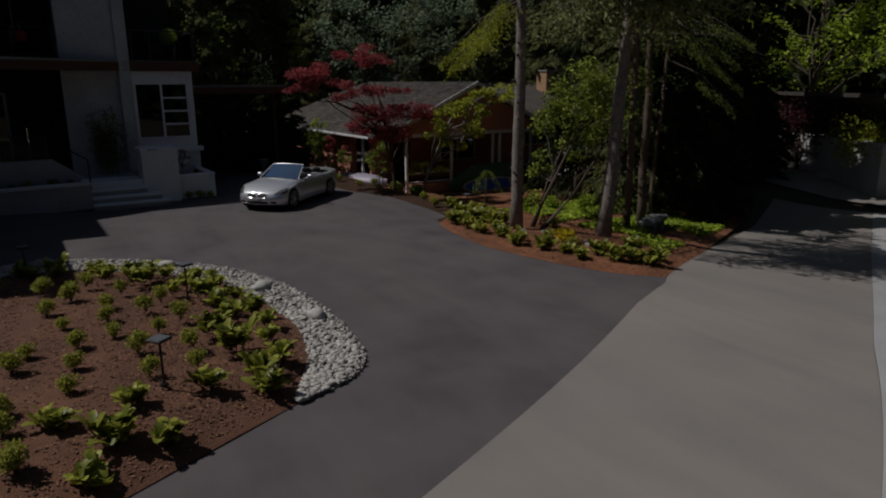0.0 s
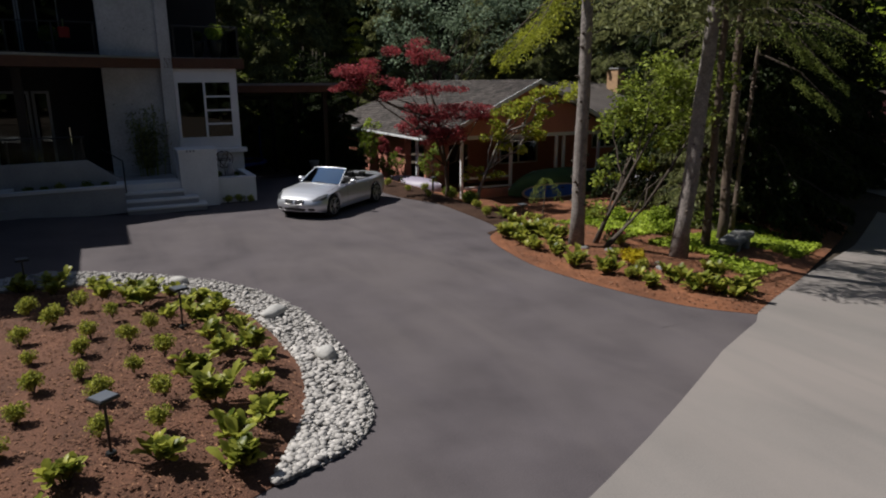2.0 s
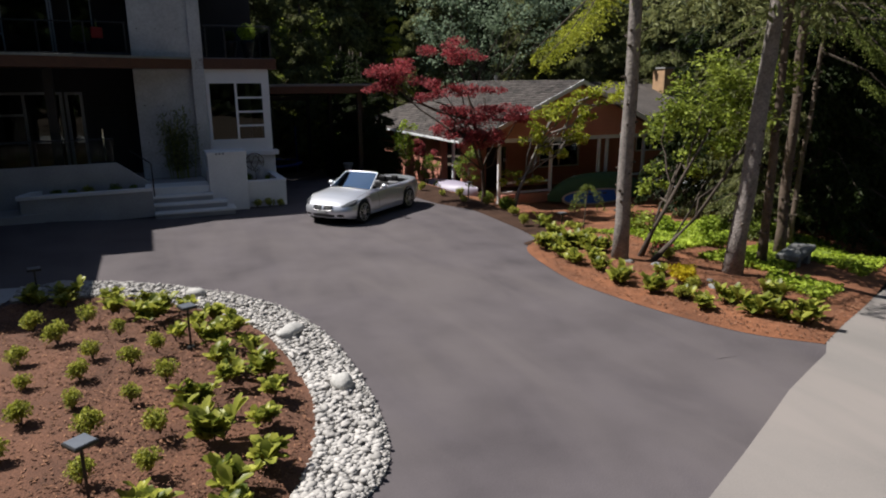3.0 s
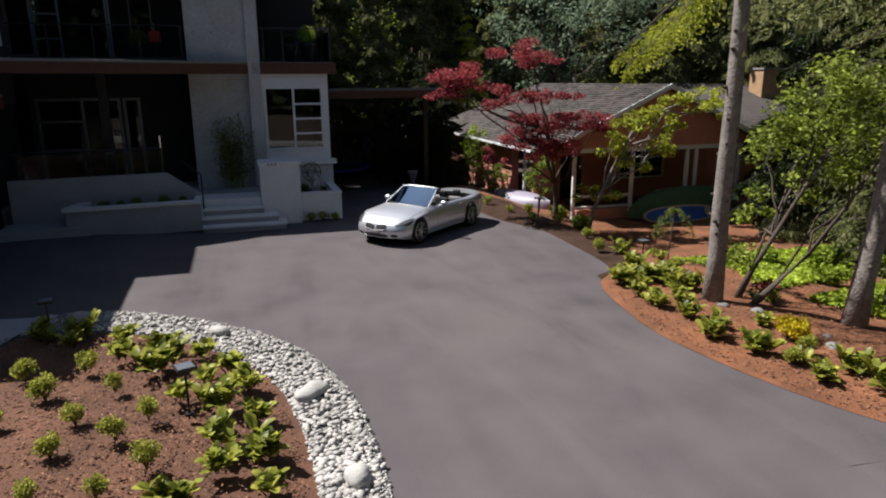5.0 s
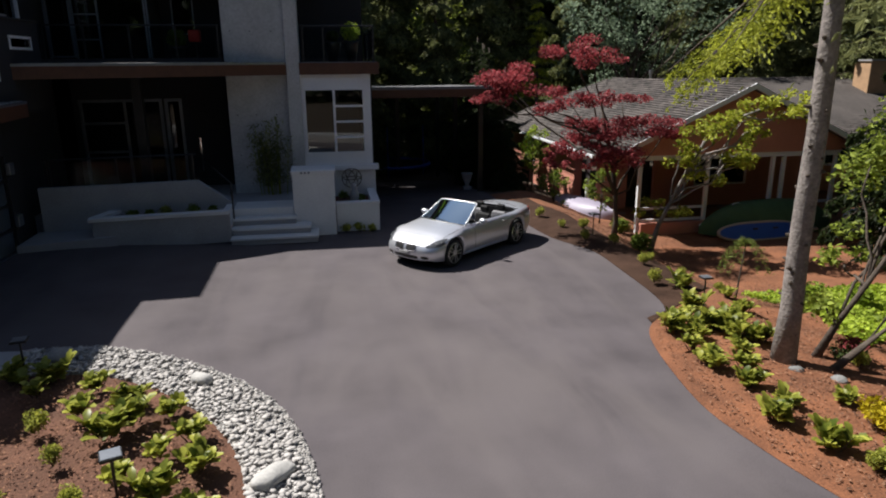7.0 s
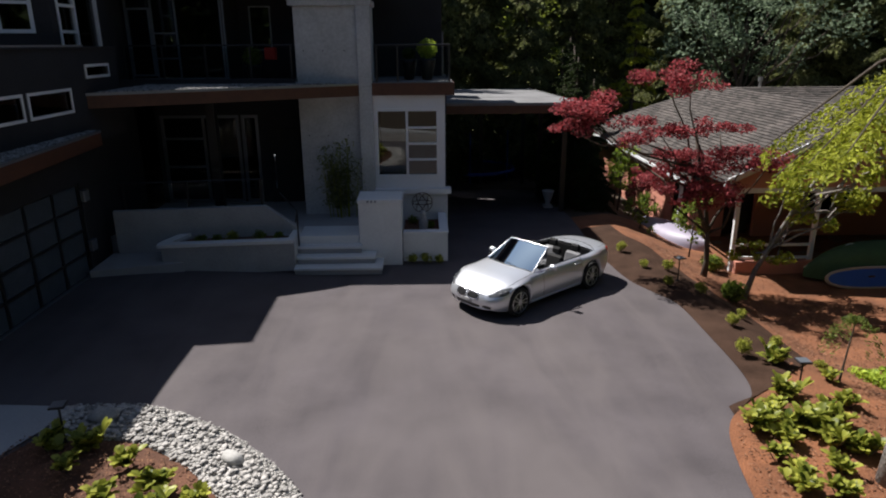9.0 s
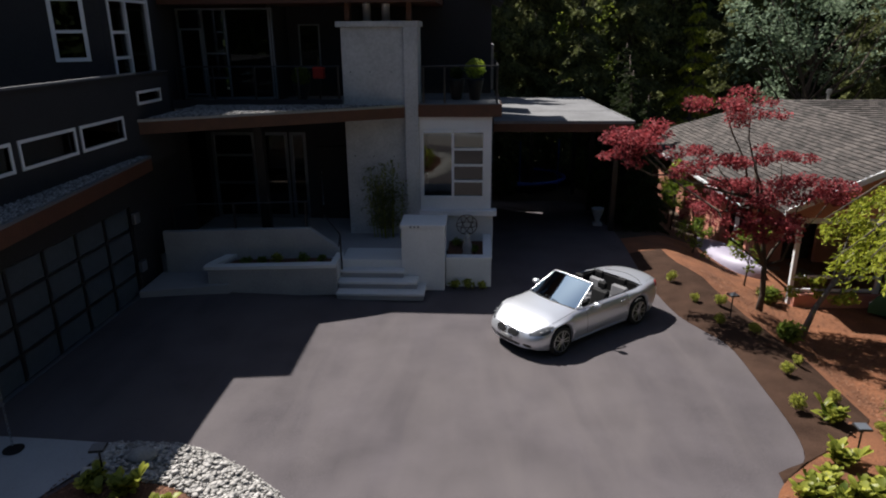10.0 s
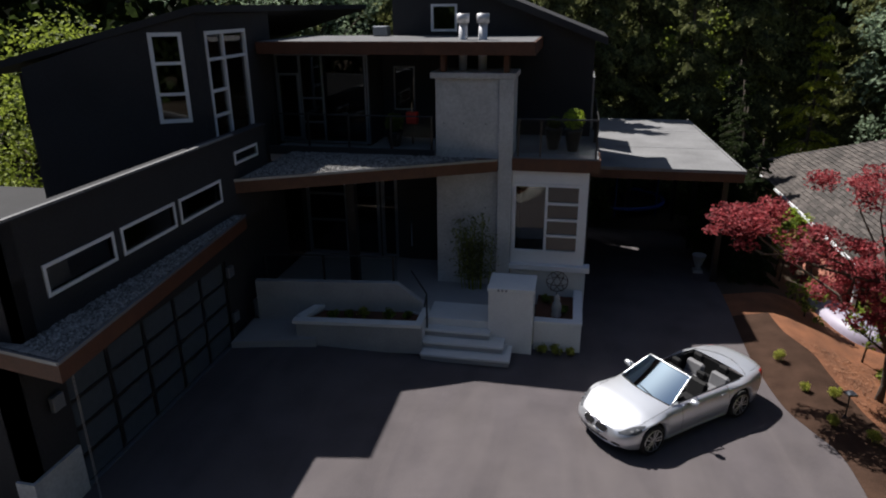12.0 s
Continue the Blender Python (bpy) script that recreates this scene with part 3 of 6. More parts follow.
TR = [(-7.6, 20.9), (-3.12, 22.98), (-3.12, 36.0), (-7.6, 36.0)]
part("tall_roof", prism(TR, troof, lambda x, y: troof(x, y) + 0.16), CHAR, house, "dark sloping roof with deep eaves")
part("back_wall_west", box(-6.75, -6.5, 21.5, 36.0, 0.0, 7.3), CHAR, house)
part("rear_wall", box(-6.5, 6.0, 35.7, 36.0, -1.2, 4.4), CHAR, house)

# terrace level
part("terrace_slab", prism([(-3.2, 26.2), (1.7, 26.2), (1.7, 31.0), (-3.2, 31.0)], 4.4, 4.74), SLAB, house)
part("terrace_kerb", box(-3.2, 1.7, 26.13, 26.23, 4.62, 4.86), CHAR, house)
window(house, (-3.3, 27.1), (-0.4, 27.1), 0.12, 2.85, 4.85, 7.3, vs=[0.82, 1.5, 2.8], hs=[(0.82, 1.5, 6.1), (0.82, 1.5, 5.4)], bar=0.05, m=PEWTER)
window(house, (-3.3, 27.1), (-0.4, 27.1), 0.16, 0.74, 4.95, 6.75, bar=0.05, proud=0.06, m=PEWTER)
part("recess_wall", wall_mesh((-0.4, 28.6), (1.9, 28.6), 4.7, 7.45, 0.2, [(0.35, 1.0, 5.6, 6.9)]), CHAR, house)
window(house, (-0.4, 28.6), (1.9, 28.6), 0.38, 0.97, 5.63, 6.87, bar=0.04, m=PEWTER)
part("recess_side", box(-0.55, -0.4, 27.1, 28.8, 4.7, 7.45), CHAR, house)
part("canopy_roof", prism([(-3.2, 25.95), (4.4, 25.85), (4.4, 29.55), (-3.2, 29.55)], 7.42, 7.74), FASCIA, house, "flat roof edged with dark cedar fascia")
part("canopy_roof_top", prism([(-3.15, 26.0), (4.35, 25.9), (4.35, 29.5), (-3.15, 29.5)], 7.735, 7.755), ROOFDARK, house)
GB0, GB1 = (-0.3, 29.6), (5.95, 29.6)
GM = (2.9, 29.6)
part("gable_wall", wall_mesh(GB0, GM, 4.4, 8.66, 0.25, [(1.26, 2.02, 7.9, 8.64)], top=lambda u: 8.8 + 0.385 * (3.2 - u)), CHAR, house)
part("gable_wall", wall_mesh(GM, GB1, 4.4, 7.3, 0.25, top=lambda u: 8.8 - 0.385 * u), CHAR, house)
window(house, GB0, GM, 1.3, 1.98, 7.94, 8.6, bar=0.07)
part("gable_roof", prism([(-0.3, 29.15), (6.3, 29.15), (6.3, 33.0), (-0.3, 33.0)], lambda x, y: 8.8 - 0.385 * (x - 2.9), lambda x, y: 9.02 - 0.385 * (x - 2.9)), CHAR, house)
part("gable_back_wall", box(-0.3, 5.95, 32.5, 32.7, 4.4, 7.6), CHAR, house)
part("east_wall", box(5.75, 6.0, 26.6, 36.0, -1.2, 4.4), CHAR, house)
part("east_upper_wall", box(5.7, 5.95, 29.85, 32.5, 4.4, 7.5), CHAR, house)
part("east_terrace", box(3.6, 6.22, 26.22, 31.0, 4.36, 4.7), FASCIA, house, "terrace edge with cedar fascia")
part("east_terrace_top", box(3.65, 6.17, 26.27, 31.0, 4.69, 4.73), MEMBRANE, house)
# upright pale panel put in place of the lower roof's sunlit edge
part("screen", box(5.95, 6.1, 33.0, 35.4, 4.3, 6.2), MEMBRANE, house, "grey panel standing in for the sunlit lower roof edge above the carport")

# dark walls added to stop the view through; their colour holds the room's shade
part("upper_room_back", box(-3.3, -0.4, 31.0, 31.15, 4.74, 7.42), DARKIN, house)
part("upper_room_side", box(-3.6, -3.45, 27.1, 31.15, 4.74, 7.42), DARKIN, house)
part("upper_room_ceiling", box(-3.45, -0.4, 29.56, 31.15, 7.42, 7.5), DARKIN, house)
for x in (1.86, 3.56):
    part("canopy_bracket", box(x, x + 0.14, 26.3, 26.6, 6.95, 7.42), FASCIA, house)
part("roof_box", box(-0.75, -0.3, 28.9, 29.3, 7.755, 8.05, 0.02), PEWTER, house, "small grey roof vent box")

# entry canopy with gravel, on the diagonal
part("entry_canopy", prism([(-2.62, 22.75), (3.48, 26.02), (3.48, 26.3), (-2.5, 26.3)], 4.36, 4.66), FASCIA, house, "diagonal entry canopy with cedar fascia")
part("canopy_gravel", prism([(-2.5, 22.95), (2.9, 25.85), (2.9, 26.12), (-2.5, 26.12)], 4.65, 4.7), GRAVEL, house)
part("flashing", beam((-2.62, 22.74), (3.48, 26.01), 0.03, 4.655, 4.72), PEWTER, house)

# concrete chimney with pilaster
ch = part("chimney", box(1.72, 3.8, 26.32, 27.5, 4.3, 6.8, 0.012), CONC, house, "board-marked pale concrete chimney")
part("chimney_panel", box(1.7, 3.5, 26.45, 27.3, 0.7, 4.4, 0.01), CONC, ch)
part("pilaster", box(3.47, 3.86, 26.22, 27.3, 0.7, 6.8, 0.01), CONC, ch)
part("chimney_cap", box(1.6, 3.9, 26.2, 27.6, 6.8, 6.95, 0.012), CONC, ch)
for x in (2.38, 2.92):
    part("flue_pipe", tube(B(), [(x, 26.9, 6.9), (x, 26.9, 8.2)], [0.12, 0.12], 16), STEEL, ch, "stainless steel flue", True)
    part("flue_cap", tube(B(), [(x, 26.9, 8.18), (x, 26.9, 8.42)], [0.17, 0.17], 16), STEEL, ch, smooth=True)
for z in (2.0, 3.2, 5.6):
    for x in (1.95, 2.5, 3.1):
        part("tie_hole", tube(B(), [(x, 26.446 if z < 4.3 else 26.316, z), (x, 26.46 if z < 4.3 else 26.33, z)], [0.018, 0.018], 8), BLACK, ch)

# bay with the large window
part("bay_wall", wall_mesh((3.86, 26.36), (5.95, 26.36), 1.5, 4.36, 0.2, [(0.06, 1.9, 1.97, 3.95)]), WHITE, house, "white framed bay")
window(house, (3.86, 26.36), (5.95, 26.36), 0.12, 1.84, 2.03, 3.9, vs=[0.97], hs=[(0.97, 1.84, 3.42), (0.97, 1.84, 2.95), (0.97, 1.84, 2.48)], bar=0.08, proud=0.03)
part("bay_sill", box(3.84, 6.12, 26.2, 26.55, 1.46, 1.62, 0.01), WHITE, house)
part("bay_base", box(3.84, 6.02, 26.42, 26.6, 0.3, 1.47), WALLC, house)
part("bay_room_back", box(3.86, 5.8, 29.6, 29.7, 0.8, 4.36), WALLC, house)
part("bay_room_floor", box(3.86, 5.8, 26.6, 29.6, 0.7, 0.85), DECK, house)
part("bay_side", box(5.75, 5.95, 26.56, 27.2, 1.5, 4.36), WHITE, house)

# entry
part("entry_floor", prism([(-3.2, 24.2), (1.0, 24.4), (1.9, 24.0), (3.54, 24.0), (3.54, 28.4), (-3.2, 28.4)], 0.3, 0.82), SLAB, house)
part("entry_back", wall_mesh((-3.2, 28.2), (3.6, 28.2), 0.8, 4.4, 0.2, [(0.2, 2.6, 0.85, 3.6), (2.75, 3.2, 0.85, 3.6)]), CHAR, house)
window(house, (-3.2, 28.2), (3.6, 28.2), 0.25, 2.55, 0.92, 3.55, vs=[1.5], hs=[(0.25, 1.5, 2.9), (0.25, 1.5, 2.0)], bar=0.09, m=PEWTER)
window(house, (-3.2, 28.2), (3.6, 28.2), 2.8, 3.15, 0.92, 3.55, bar=0.09, m=PEWTER)
door = part("front_door", box(0.35, 1.45, 28.14, 28.22, 0.82, 3.2, 0.008), DARKIN, house, "tall dark front door")
part("door_handle", box(0.5, 0.54, 28.06, 28.1, 1.3, 2.4), CHROME, door)
part("entry_post", box(-0.75, -0.5, 25.6, 25.85, 0.8, 4.4), BLACK, house)
# unlit inside: dark floor and ceiling carry the shade in their colour
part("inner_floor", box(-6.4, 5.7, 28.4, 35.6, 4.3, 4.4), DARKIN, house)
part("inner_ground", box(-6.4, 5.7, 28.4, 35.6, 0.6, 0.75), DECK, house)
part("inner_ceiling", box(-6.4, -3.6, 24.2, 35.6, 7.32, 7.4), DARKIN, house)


def rail(name, pts, z, posts, label):
    t = thing(name, (0, 0, 0), label, "railing")
    for a, b in zip(pts, pts[1:]):
        part("handrail", tube(B(), [(*a, z + 1.02), (*b, z + 1.02)], [0.022, 0.022], 8), BLACK, t)
        g = part("glass_panel", beam(a, b, 0.012, z + 0.1, z + 0.95), RAILGLASS, t)
        g.visible_shadow = False
    for x, y in posts:
        part("post", box(x - 0.025, x + 0.025, y - 0.025, y + 0.025, z, z + 1.03), BLACK, t)
    return t


rail("glass_railing", [(-3.1, 26.3), (1.65, 26.3)], 4.74, [(-3.05, 26.3), (-2.0, 26.3), (-0.8, 26.3), (0.45, 26.3), (1.6, 26.3)], "clear glass terrace railing with black posts")
rail("glass_railing", [(3.92, 26.36), (6.1, 26.36), (6.1, 30.9)], 4.73, [(4.0, 26.36), (4.6, 26.36), (6.08, 26.36), (6.08, 28.6), (6.08, 30.8)], "clear glass railing round the east terrace")
rail("entry_railing", [(-2.7, 24.0), (1.0, 24.42)], 1.3, [(-2.6, 24.02), (-1.0, 24.2), (0.9, 24.41)], "black railing with glass above the ramp wall")

# ---- steps, ramp and planters ----
steps = thing("entrance_steps", (0, 0, 0), "four pale concrete entrance steps with thick treads", "steps")
for i, (y, z, x1) in enumerate(((23.1, 0.22, 4.18), (23.42, 0.42, 3.98), (23.72, 0.62, 3.6))):
    part("step", box(1.92, x1, y, 24.1, z - 0.2, z - 0.07), SLAB, steps)
    part("tread", box(1.9, x1 + 0.03, y - 0.04, 24.1, z - 0.07, z, 0.01), WALLC, steps)
part("landing", box(1.9, 3.54, 23.97, 25.0, 0.45, 0.835, 0.01), WALLC, steps)
block = thing("gate_pier", (0, 0, 0), "pale rendered block wall beside the steps", "pier")
part("body", box(3.55, 4.7, 23.9, 24.9, 0.0, 1.74, 0.01), WALLC, block)
part("cap", box(3.52, 4.73, 23.87, 24.93, 1.74, 1.84, 0.01), WALLC, block)
for i in range(3):
    part("plaque_bar", box(3.78 + i * 0.1, 3.84 + i * 0.1, 23.862, 23.872, 1.76, 1.82), PEWTER, block)
pl = thing("raised_planter", (0, 0, 0), "pale rendered planter below the bay window", "planter")
part("front_wall", box(4.72, 5.95, 24.22, 24.42, -0.1, 0.8, 0.008), WALLC, pl)
part("side_wall", box(5.75, 5.95, 24.42, 26.4, -0.1, 0.8, 0.008), WALLC, pl)
part("rim", box(4.72, 5.97, 24.2, 24.46, 0.8, 0.85, 0.006), WHITE, pl)
part("rim", box(5.72, 5.97, 24.46, 26.4, 0.8, 0.85, 0.006), WHITE, pl)
part("soil", box(4.72, 5.74, 24.42, 26.4, 0.3, 0.62), MULCH, pl)
lp = thing("long_planter", (0, 0, 0), "long pale rendered planter beside the entrance ramp", "planter")
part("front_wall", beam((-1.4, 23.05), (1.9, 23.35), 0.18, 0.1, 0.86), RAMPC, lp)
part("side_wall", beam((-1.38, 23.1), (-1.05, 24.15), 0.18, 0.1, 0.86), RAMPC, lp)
part("rim", beam((-1.48, 23.03), (1.9, 23.34), 0.26, 0.86, 0.95), WALLC, lp)
part("rim", beam((-1.36, 23.2), (-1.05, 24.15), 0.26, 0.858, 0.948), WALLC, lp)
part("end_wall", box(1.72, 1.9, 23.44, 24.3, 0.1, 0.93), WALLC, lp)
part("soil", prism([(-1.3, 23.15), (1.75, 23.42), (1.75, 24.3), (-1.0, 24.1)], 0.4, 0.78), MULCH, lp)
rw = thing("ramp_wall", (0, 0, 0), "low pale rendered ramp wall with a sloping end", "wall")
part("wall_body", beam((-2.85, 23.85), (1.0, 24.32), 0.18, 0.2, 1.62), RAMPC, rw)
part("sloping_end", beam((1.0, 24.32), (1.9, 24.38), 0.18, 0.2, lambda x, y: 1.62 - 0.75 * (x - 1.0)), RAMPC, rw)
tagged(link_mesh("ramp_slab", prism([(-2.95, 22.35), (-0.85, 22.92), (-1.2, 24.0), (-3.0, 23.8)], 0.1, 0.47), SLAB), "pale concrete ramp slab", "slab", kind="structure")

hr = thing("step_handrail", (0, 0, 0), "black steel handrail beside the steps", "handrail")
part("post", box(1.93, 1.97, 23.75, 23.79, 0.6, 1.6), BLACK, hr)
part("rail_bar", tube(B(), [(1.95, 23.5, 1.35), (1.95, 23.77, 1.6), (1.4, 24.4, 1.95)], [0.02] * 3, 8), BLACK, hr)

# ---- carport ----
cp = thing("carport", (0, 0, 0), "flat carport roof of pale membrane with a cedar edge", "carport")
def cp_z(x, y):
    return 3.84 - 0.024 * (y - 29.3)
CPX0, CPX1, CPY0, CPY1 = 6.02, 10.62, 29.3, 40.8
part("roof_edge", prism([(CPX0, CPY0), (CPX1, CPY0), (CPX1, CPY1), (CPX0, CPY1)], lambda x, y: cp_z(x, y) - 0.34, lambda x, y: cp_z(x, y) - 0.03), FASCIA, cp)
part("roof_top", prism([(CPX0, CPY0 + 0.06), (CPX1 - 0.06, CPY0 + 0.06), (CPX1 - 0.06, CPY1 - 0.06), (CPX0, CPY1 - 0.06)], lambda x, y: cp_z(x, y) - 0.04, lambda x, y: cp_z(x, y)), MEMBRANE, cp)
part("drip_edge", prism([(CPX0, CPY0 - 0.03), (CPX1 + 0.03, CPY0 - 0.03), (CPX1 + 0.03, CPY0 + 0.05), (CPX0, CPY0 + 0.05)], lambda x, y: cp_z(x, y) - 0.07, lambda x, y: cp_z(x, y) + 0.025), MEMBRANE, cp)
part("drip_edge", prism([(CPX1 - 0.05, CPY0 + 0.05), (CPX1 + 0.03, CPY0 + 0.05), (CPX1 + 0.03, CPY1), (CPX1 - 0.05, CPY1)], lambda x, y: cp_z(x, y) - 0.07, lambda x, y: cp_z(x, y) + 0.025), MEMBRANE, cp)
for y in (33.1, 37.0):
    part("membrane_lap", prism([(CPX0, y), (CPX1 - 0.06, y), (CPX1 - 0.06, y + 0.09), (CPX0, y + 0.09)], lambda x, y: cp_z(x, y) - 0.01, lambda x, y: cp_z(x, y) + 0.006), MEMBRANE, cp)
for x, y in ((10.3, 30.2), (10.3, 40.2), (8.2, 40.2), (10.3, 35.2)):
    part("post", box(x - 0.09, x + 0.09, y - 0.09, y + 0.09, -1.3, cp_z(x, y) - 0.34), BLACK, cp)
part("cross_beam", box(6.1, 10.4, 40.05, 40.3, 2.95, 3.2), BLACK, cp)


# ---- the pink neighbour house ----
pink = thing("pink_house", (0, 0, 0), "single-storey pink clapboard house with a grey shake roof and porch", "house")
PZ = -0.95


def clapboards(name, p, q, z0, z1, parent, m, holes=(), top=None, step=0.2):
    """Lapped boards, each leaning out at its foot."""
    g = frame_of(p, q)
    L = math.hypot(q[0] - p[0], q[1] - p[1])
    if top:
        back = B()
        a, b = top(z0)
        c, d = top(z1)
        v = [back.verts.new(g @ Vector(w)) for w in ((a, 0.03, z0), (b, 0.03, z0), (d, 0.03, z1), (c, 0.03, z1), (a, 0.1, z0), (b, 0.1, z0), (d, 0.1, z1), (c, 0.1, z1))]
        for f in ((0, 1, 2, 3), (5, 4, 7, 6), (1, 5, 6, 2), (4, 0, 3, 7), (4, 5, 1, 0), (3, 2, 6, 7)):
            back.faces.new([v[k] for k in f])
    else:
        back = wall_mesh(p, q, z0, z1, 0.12, holes)
        bmesh.ops.translate(back, vec=(g @ Vector((0, 0.03, 0))) - (g @ Vector((0, 0, 0))), verts=back.verts)
    wall = part(name, back, m, parent)
    z = z0
    while z < z1 - 0.01:
        h = min(step, z1 - z)
        a, b = (0.0, L) if not top else top(z + h)
        cuts = sorted([a, b, *[u for s in holes for u in s[:2] if a < u < b]])
        run = []
        for c, d in zip(cuts, cuts[1:]):
            if any(s[0] < (c + d) / 2 < s[1] and s[2] < z + h / 2 < s[3] for s in holes):
                continue
            if run and abs(run[-1][1] - c) < 1e-6:
                run[-1][1] = d
            else:
                run.append([c, d])
        for c, d in run:
            if d - c < 0.1:
                continue
            bm = B()
            v = [bm.verts.new(g @ Vector(w)) for w in ((c, -0.025, z), (d, -0.025, z), (d, -0.004, z + h), (c, -0.004, z + h), (c, 0.03, z), (d, 0.03, z), (d, 0.03, z + h), (c, 0.03, z + h))]
            for f in ((0, 1, 2, 3), (5, 4, 7, 6), (1, 5, 6, 2), (4, 0, 3, 7), (4, 5, 1, 0), (3, 2, 6, 7)):
                bm.faces.new([v[k] for k in f])
            part("board", bm, m, wall)
        z += h
    return wall


clapboards("west_wall", (14.3, 40.3), (14.3, 30.6), PZ, 1.5, pink, PINK, [(3.2, 4.4, 0.1, 1.3)])
window(pink, (14.3, 40.3), (14.3, 30.6), 3.25, 4.35, 0.15, 1.25, vs=[3.8], bar=0.06)
clapboards("porch_back_wall", (14.3, 30.6), (14.6, 30.6), PZ, 1.5, pink, PINK)
clapboards("porch_wall", (14.6, 29.0), (24.0, 29.0), PZ, 1.75, pink, PINK, [(1.2, 2.3, -0.9, 1.1), (4.0, 6.2, 0.0, 1.2)])
window(pink, (14.6, 29.0), (24.0, 29.0), 4.05, 6.15, 0.05, 1.15, vs=[5.1], bar=0.06)
part("porch_floor", box(14.3, 23.0, 25.1, 29.0, PZ - 0.2, PZ + 0.12), DECK, pink)
clapboards("porch_skirt", (14.5, 25.05), (17.2, 25.05), PZ - 0.1, PZ + 0.5, pink, PINK)
# near-black panel behind the doorway, coloured as an unlit room
part("inner_dark", box(15.8, 16.9, 29.4, 29.5, PZ, 1.4), DARKIN, pink)
PK = (17.9, 3.97)
EL, ER, EZ = 13.75, 22.75, 1.55
EGL, EGR = 2.06, 1.68          # the gable's eaves, west and east
clapboards("gable", (14.1, 25.2), (22.6, 25.2), 1.76, 3.86, pink, PINK,
           top=lambda z: (max(0.0, (z - EGL) / (PK[1] - EGL) * (PK[0] - EL) - 0.3), min(8.5, (ER - 14.1) - max(0.0, (z - EGR) / (PK[1] - EGR) * (ER - PK[0])) - 0.2)))
bm = B()
for a, b in (((EL, EGL), PK), (PK, (ER, EGR))):
    v = [bm.verts.new(w) for w in ((a[0], 24.72, a[1] - 0.15), (b[0], 24.72, b[1] - 0.15), (b[0], 24.72, b[1] + 0.02), (a[0], 24.72, a[1] + 0.02), (a[0], 24.8, a[1] - 0.15), (b[0], 24.8, b[1] - 0.15), (b[0], 24.8, b[1] + 0.02), (a[0], 24.8, a[1] + 0.02))]
    for f in ((0, 1, 2, 3), (5, 4, 7, 6), (1, 5, 6, 2), (4, 0, 3, 7), (4, 5, 1, 0), (3, 2, 6, 7)):
        bm.faces.new([v[i] for i in f])
part("bargeboard", bm, WHITE, pink, "white bargeboards")
part("eave_board", box(13.62, 13.68, 27.25, 41.3, 1.45, 1.545), WHITE, pink, "white gutter board")


def shakes(name, corners, parent, course=0.26, seed=1):
    """Courses of shakes over a roof slope: corners are eave left, eave right, ridge right, ridge left."""
    e0, e1, r1, r0 = (Vector(c) for c in corners)
    rng = random.Random(seed)
    n = max(2, round((r0 - e0).length / course))
    nor = (e1 - e0).cross(r0 - e0).normalized()
    if nor.z < 0:
        nor = -nor
    verts, faces = [], []
    for i in range(n):
        t0, t1 = i / n, min(1.0, (i + 1.25) / n)
        a, b = e0.lerp(r0, t0), e1.lerp(r1, t0)
        c, d = e0.lerp(r0, t1), e1.lerp(r1, t1)
        L = (b - a).length
        u = 0.0
        while u < L - 0.02:
            w = min(rng.uniform(0.14, 0.38), L - u)
            s, e = (u + 0.006) / L, (u + w) / L
            lift = 0.035 + rng.uniform(0, 0.014)
            j = rng.uniform(-0.02, 0.02)
            p = [a.lerp(b, s) + nor * lift + (a - c).normalized() * j, a.lerp(b, e) + nor * lift + (a - c).normalized() * j, c.lerp(d, e) + nor * 0.004, c.lerp(d, s) + nor * 0.004]
            q = [p[0] - nor * 0.03, p[1] - nor * 0.03]
            k = len(verts)
            verts += [*p, *q]
            faces += [(k, k + 1, k + 2, k + 3), (k + 4, k + 5, k + 1, k), (k + 4, k, k + 3), (k + 1, k + 5, k + 2)]
            u += w
    return tagged(raw_mesh(name, verts, faces, SHINGLE, parent, "weathered grey cedar shakes"), kind="stuff")


HN = 41.4
corner_w = (13.6, HN, EZ)
bm = B()
def slab4(bm, pts, th=0.08):
    v = [bm.verts.new(p) for p in pts] + [bm.verts.new((p[0], p[1], p[2] - th)) for p in pts]
    n = len(pts)
    bm.faces.new(v[:n])
    bm.faces.new(v[n:][::-1])
    for i in range(n):
        bm.faces.new((v[i], v[n + i], v[n + (i + 1) % n], v[(i + 1) % n]))
SW, SE, NE = (13.8, 27.2, EZ), (32.5, 30.0, EZ + 0.3), (32.5, HN, EZ)
apex, far_apex = (17.8, 36.0, 3.88), (32.5, 36.0, 3.88)
slab4(bm, [corner_w, SW, apex])
slab4(bm, [SW, SE, far_apex, apex])
slab4(bm, [corner_w, apex, far_apex, NE])
roof = part("roof", bm, SHINGLE, pink)
shakes("shake_course", [corner_w, SW, apex, (17.79, 36.02, 3.88)], roof, seed=2)
shakes("shake_course", [SW, SE, far_apex, apex], roof, seed=4)
bm = B()
GL, GR = (EL, 24.75, EGL), (ER, 24.75, EGR)
gp, gq = (PK[0], 24.75, PK[1]), (PK[0], 35.6, PK[1])
wl0, wr0 = (EL, 29.4, EGL), (ER, 30.6, EGR + 0.1)
slab4(bm, [wl0, GL, gp, gq])
slab4(bm, [GR, wr0, gq, gp])
porch_roof = part("porch_roof", bm, SHINGLE, pink)
shakes("shake_course", [wl0, GL, gp, gq], porch_roof, seed=5)
shakes("shake_course", [GR, wr0, gq, gp], porch_roof, seed=3)
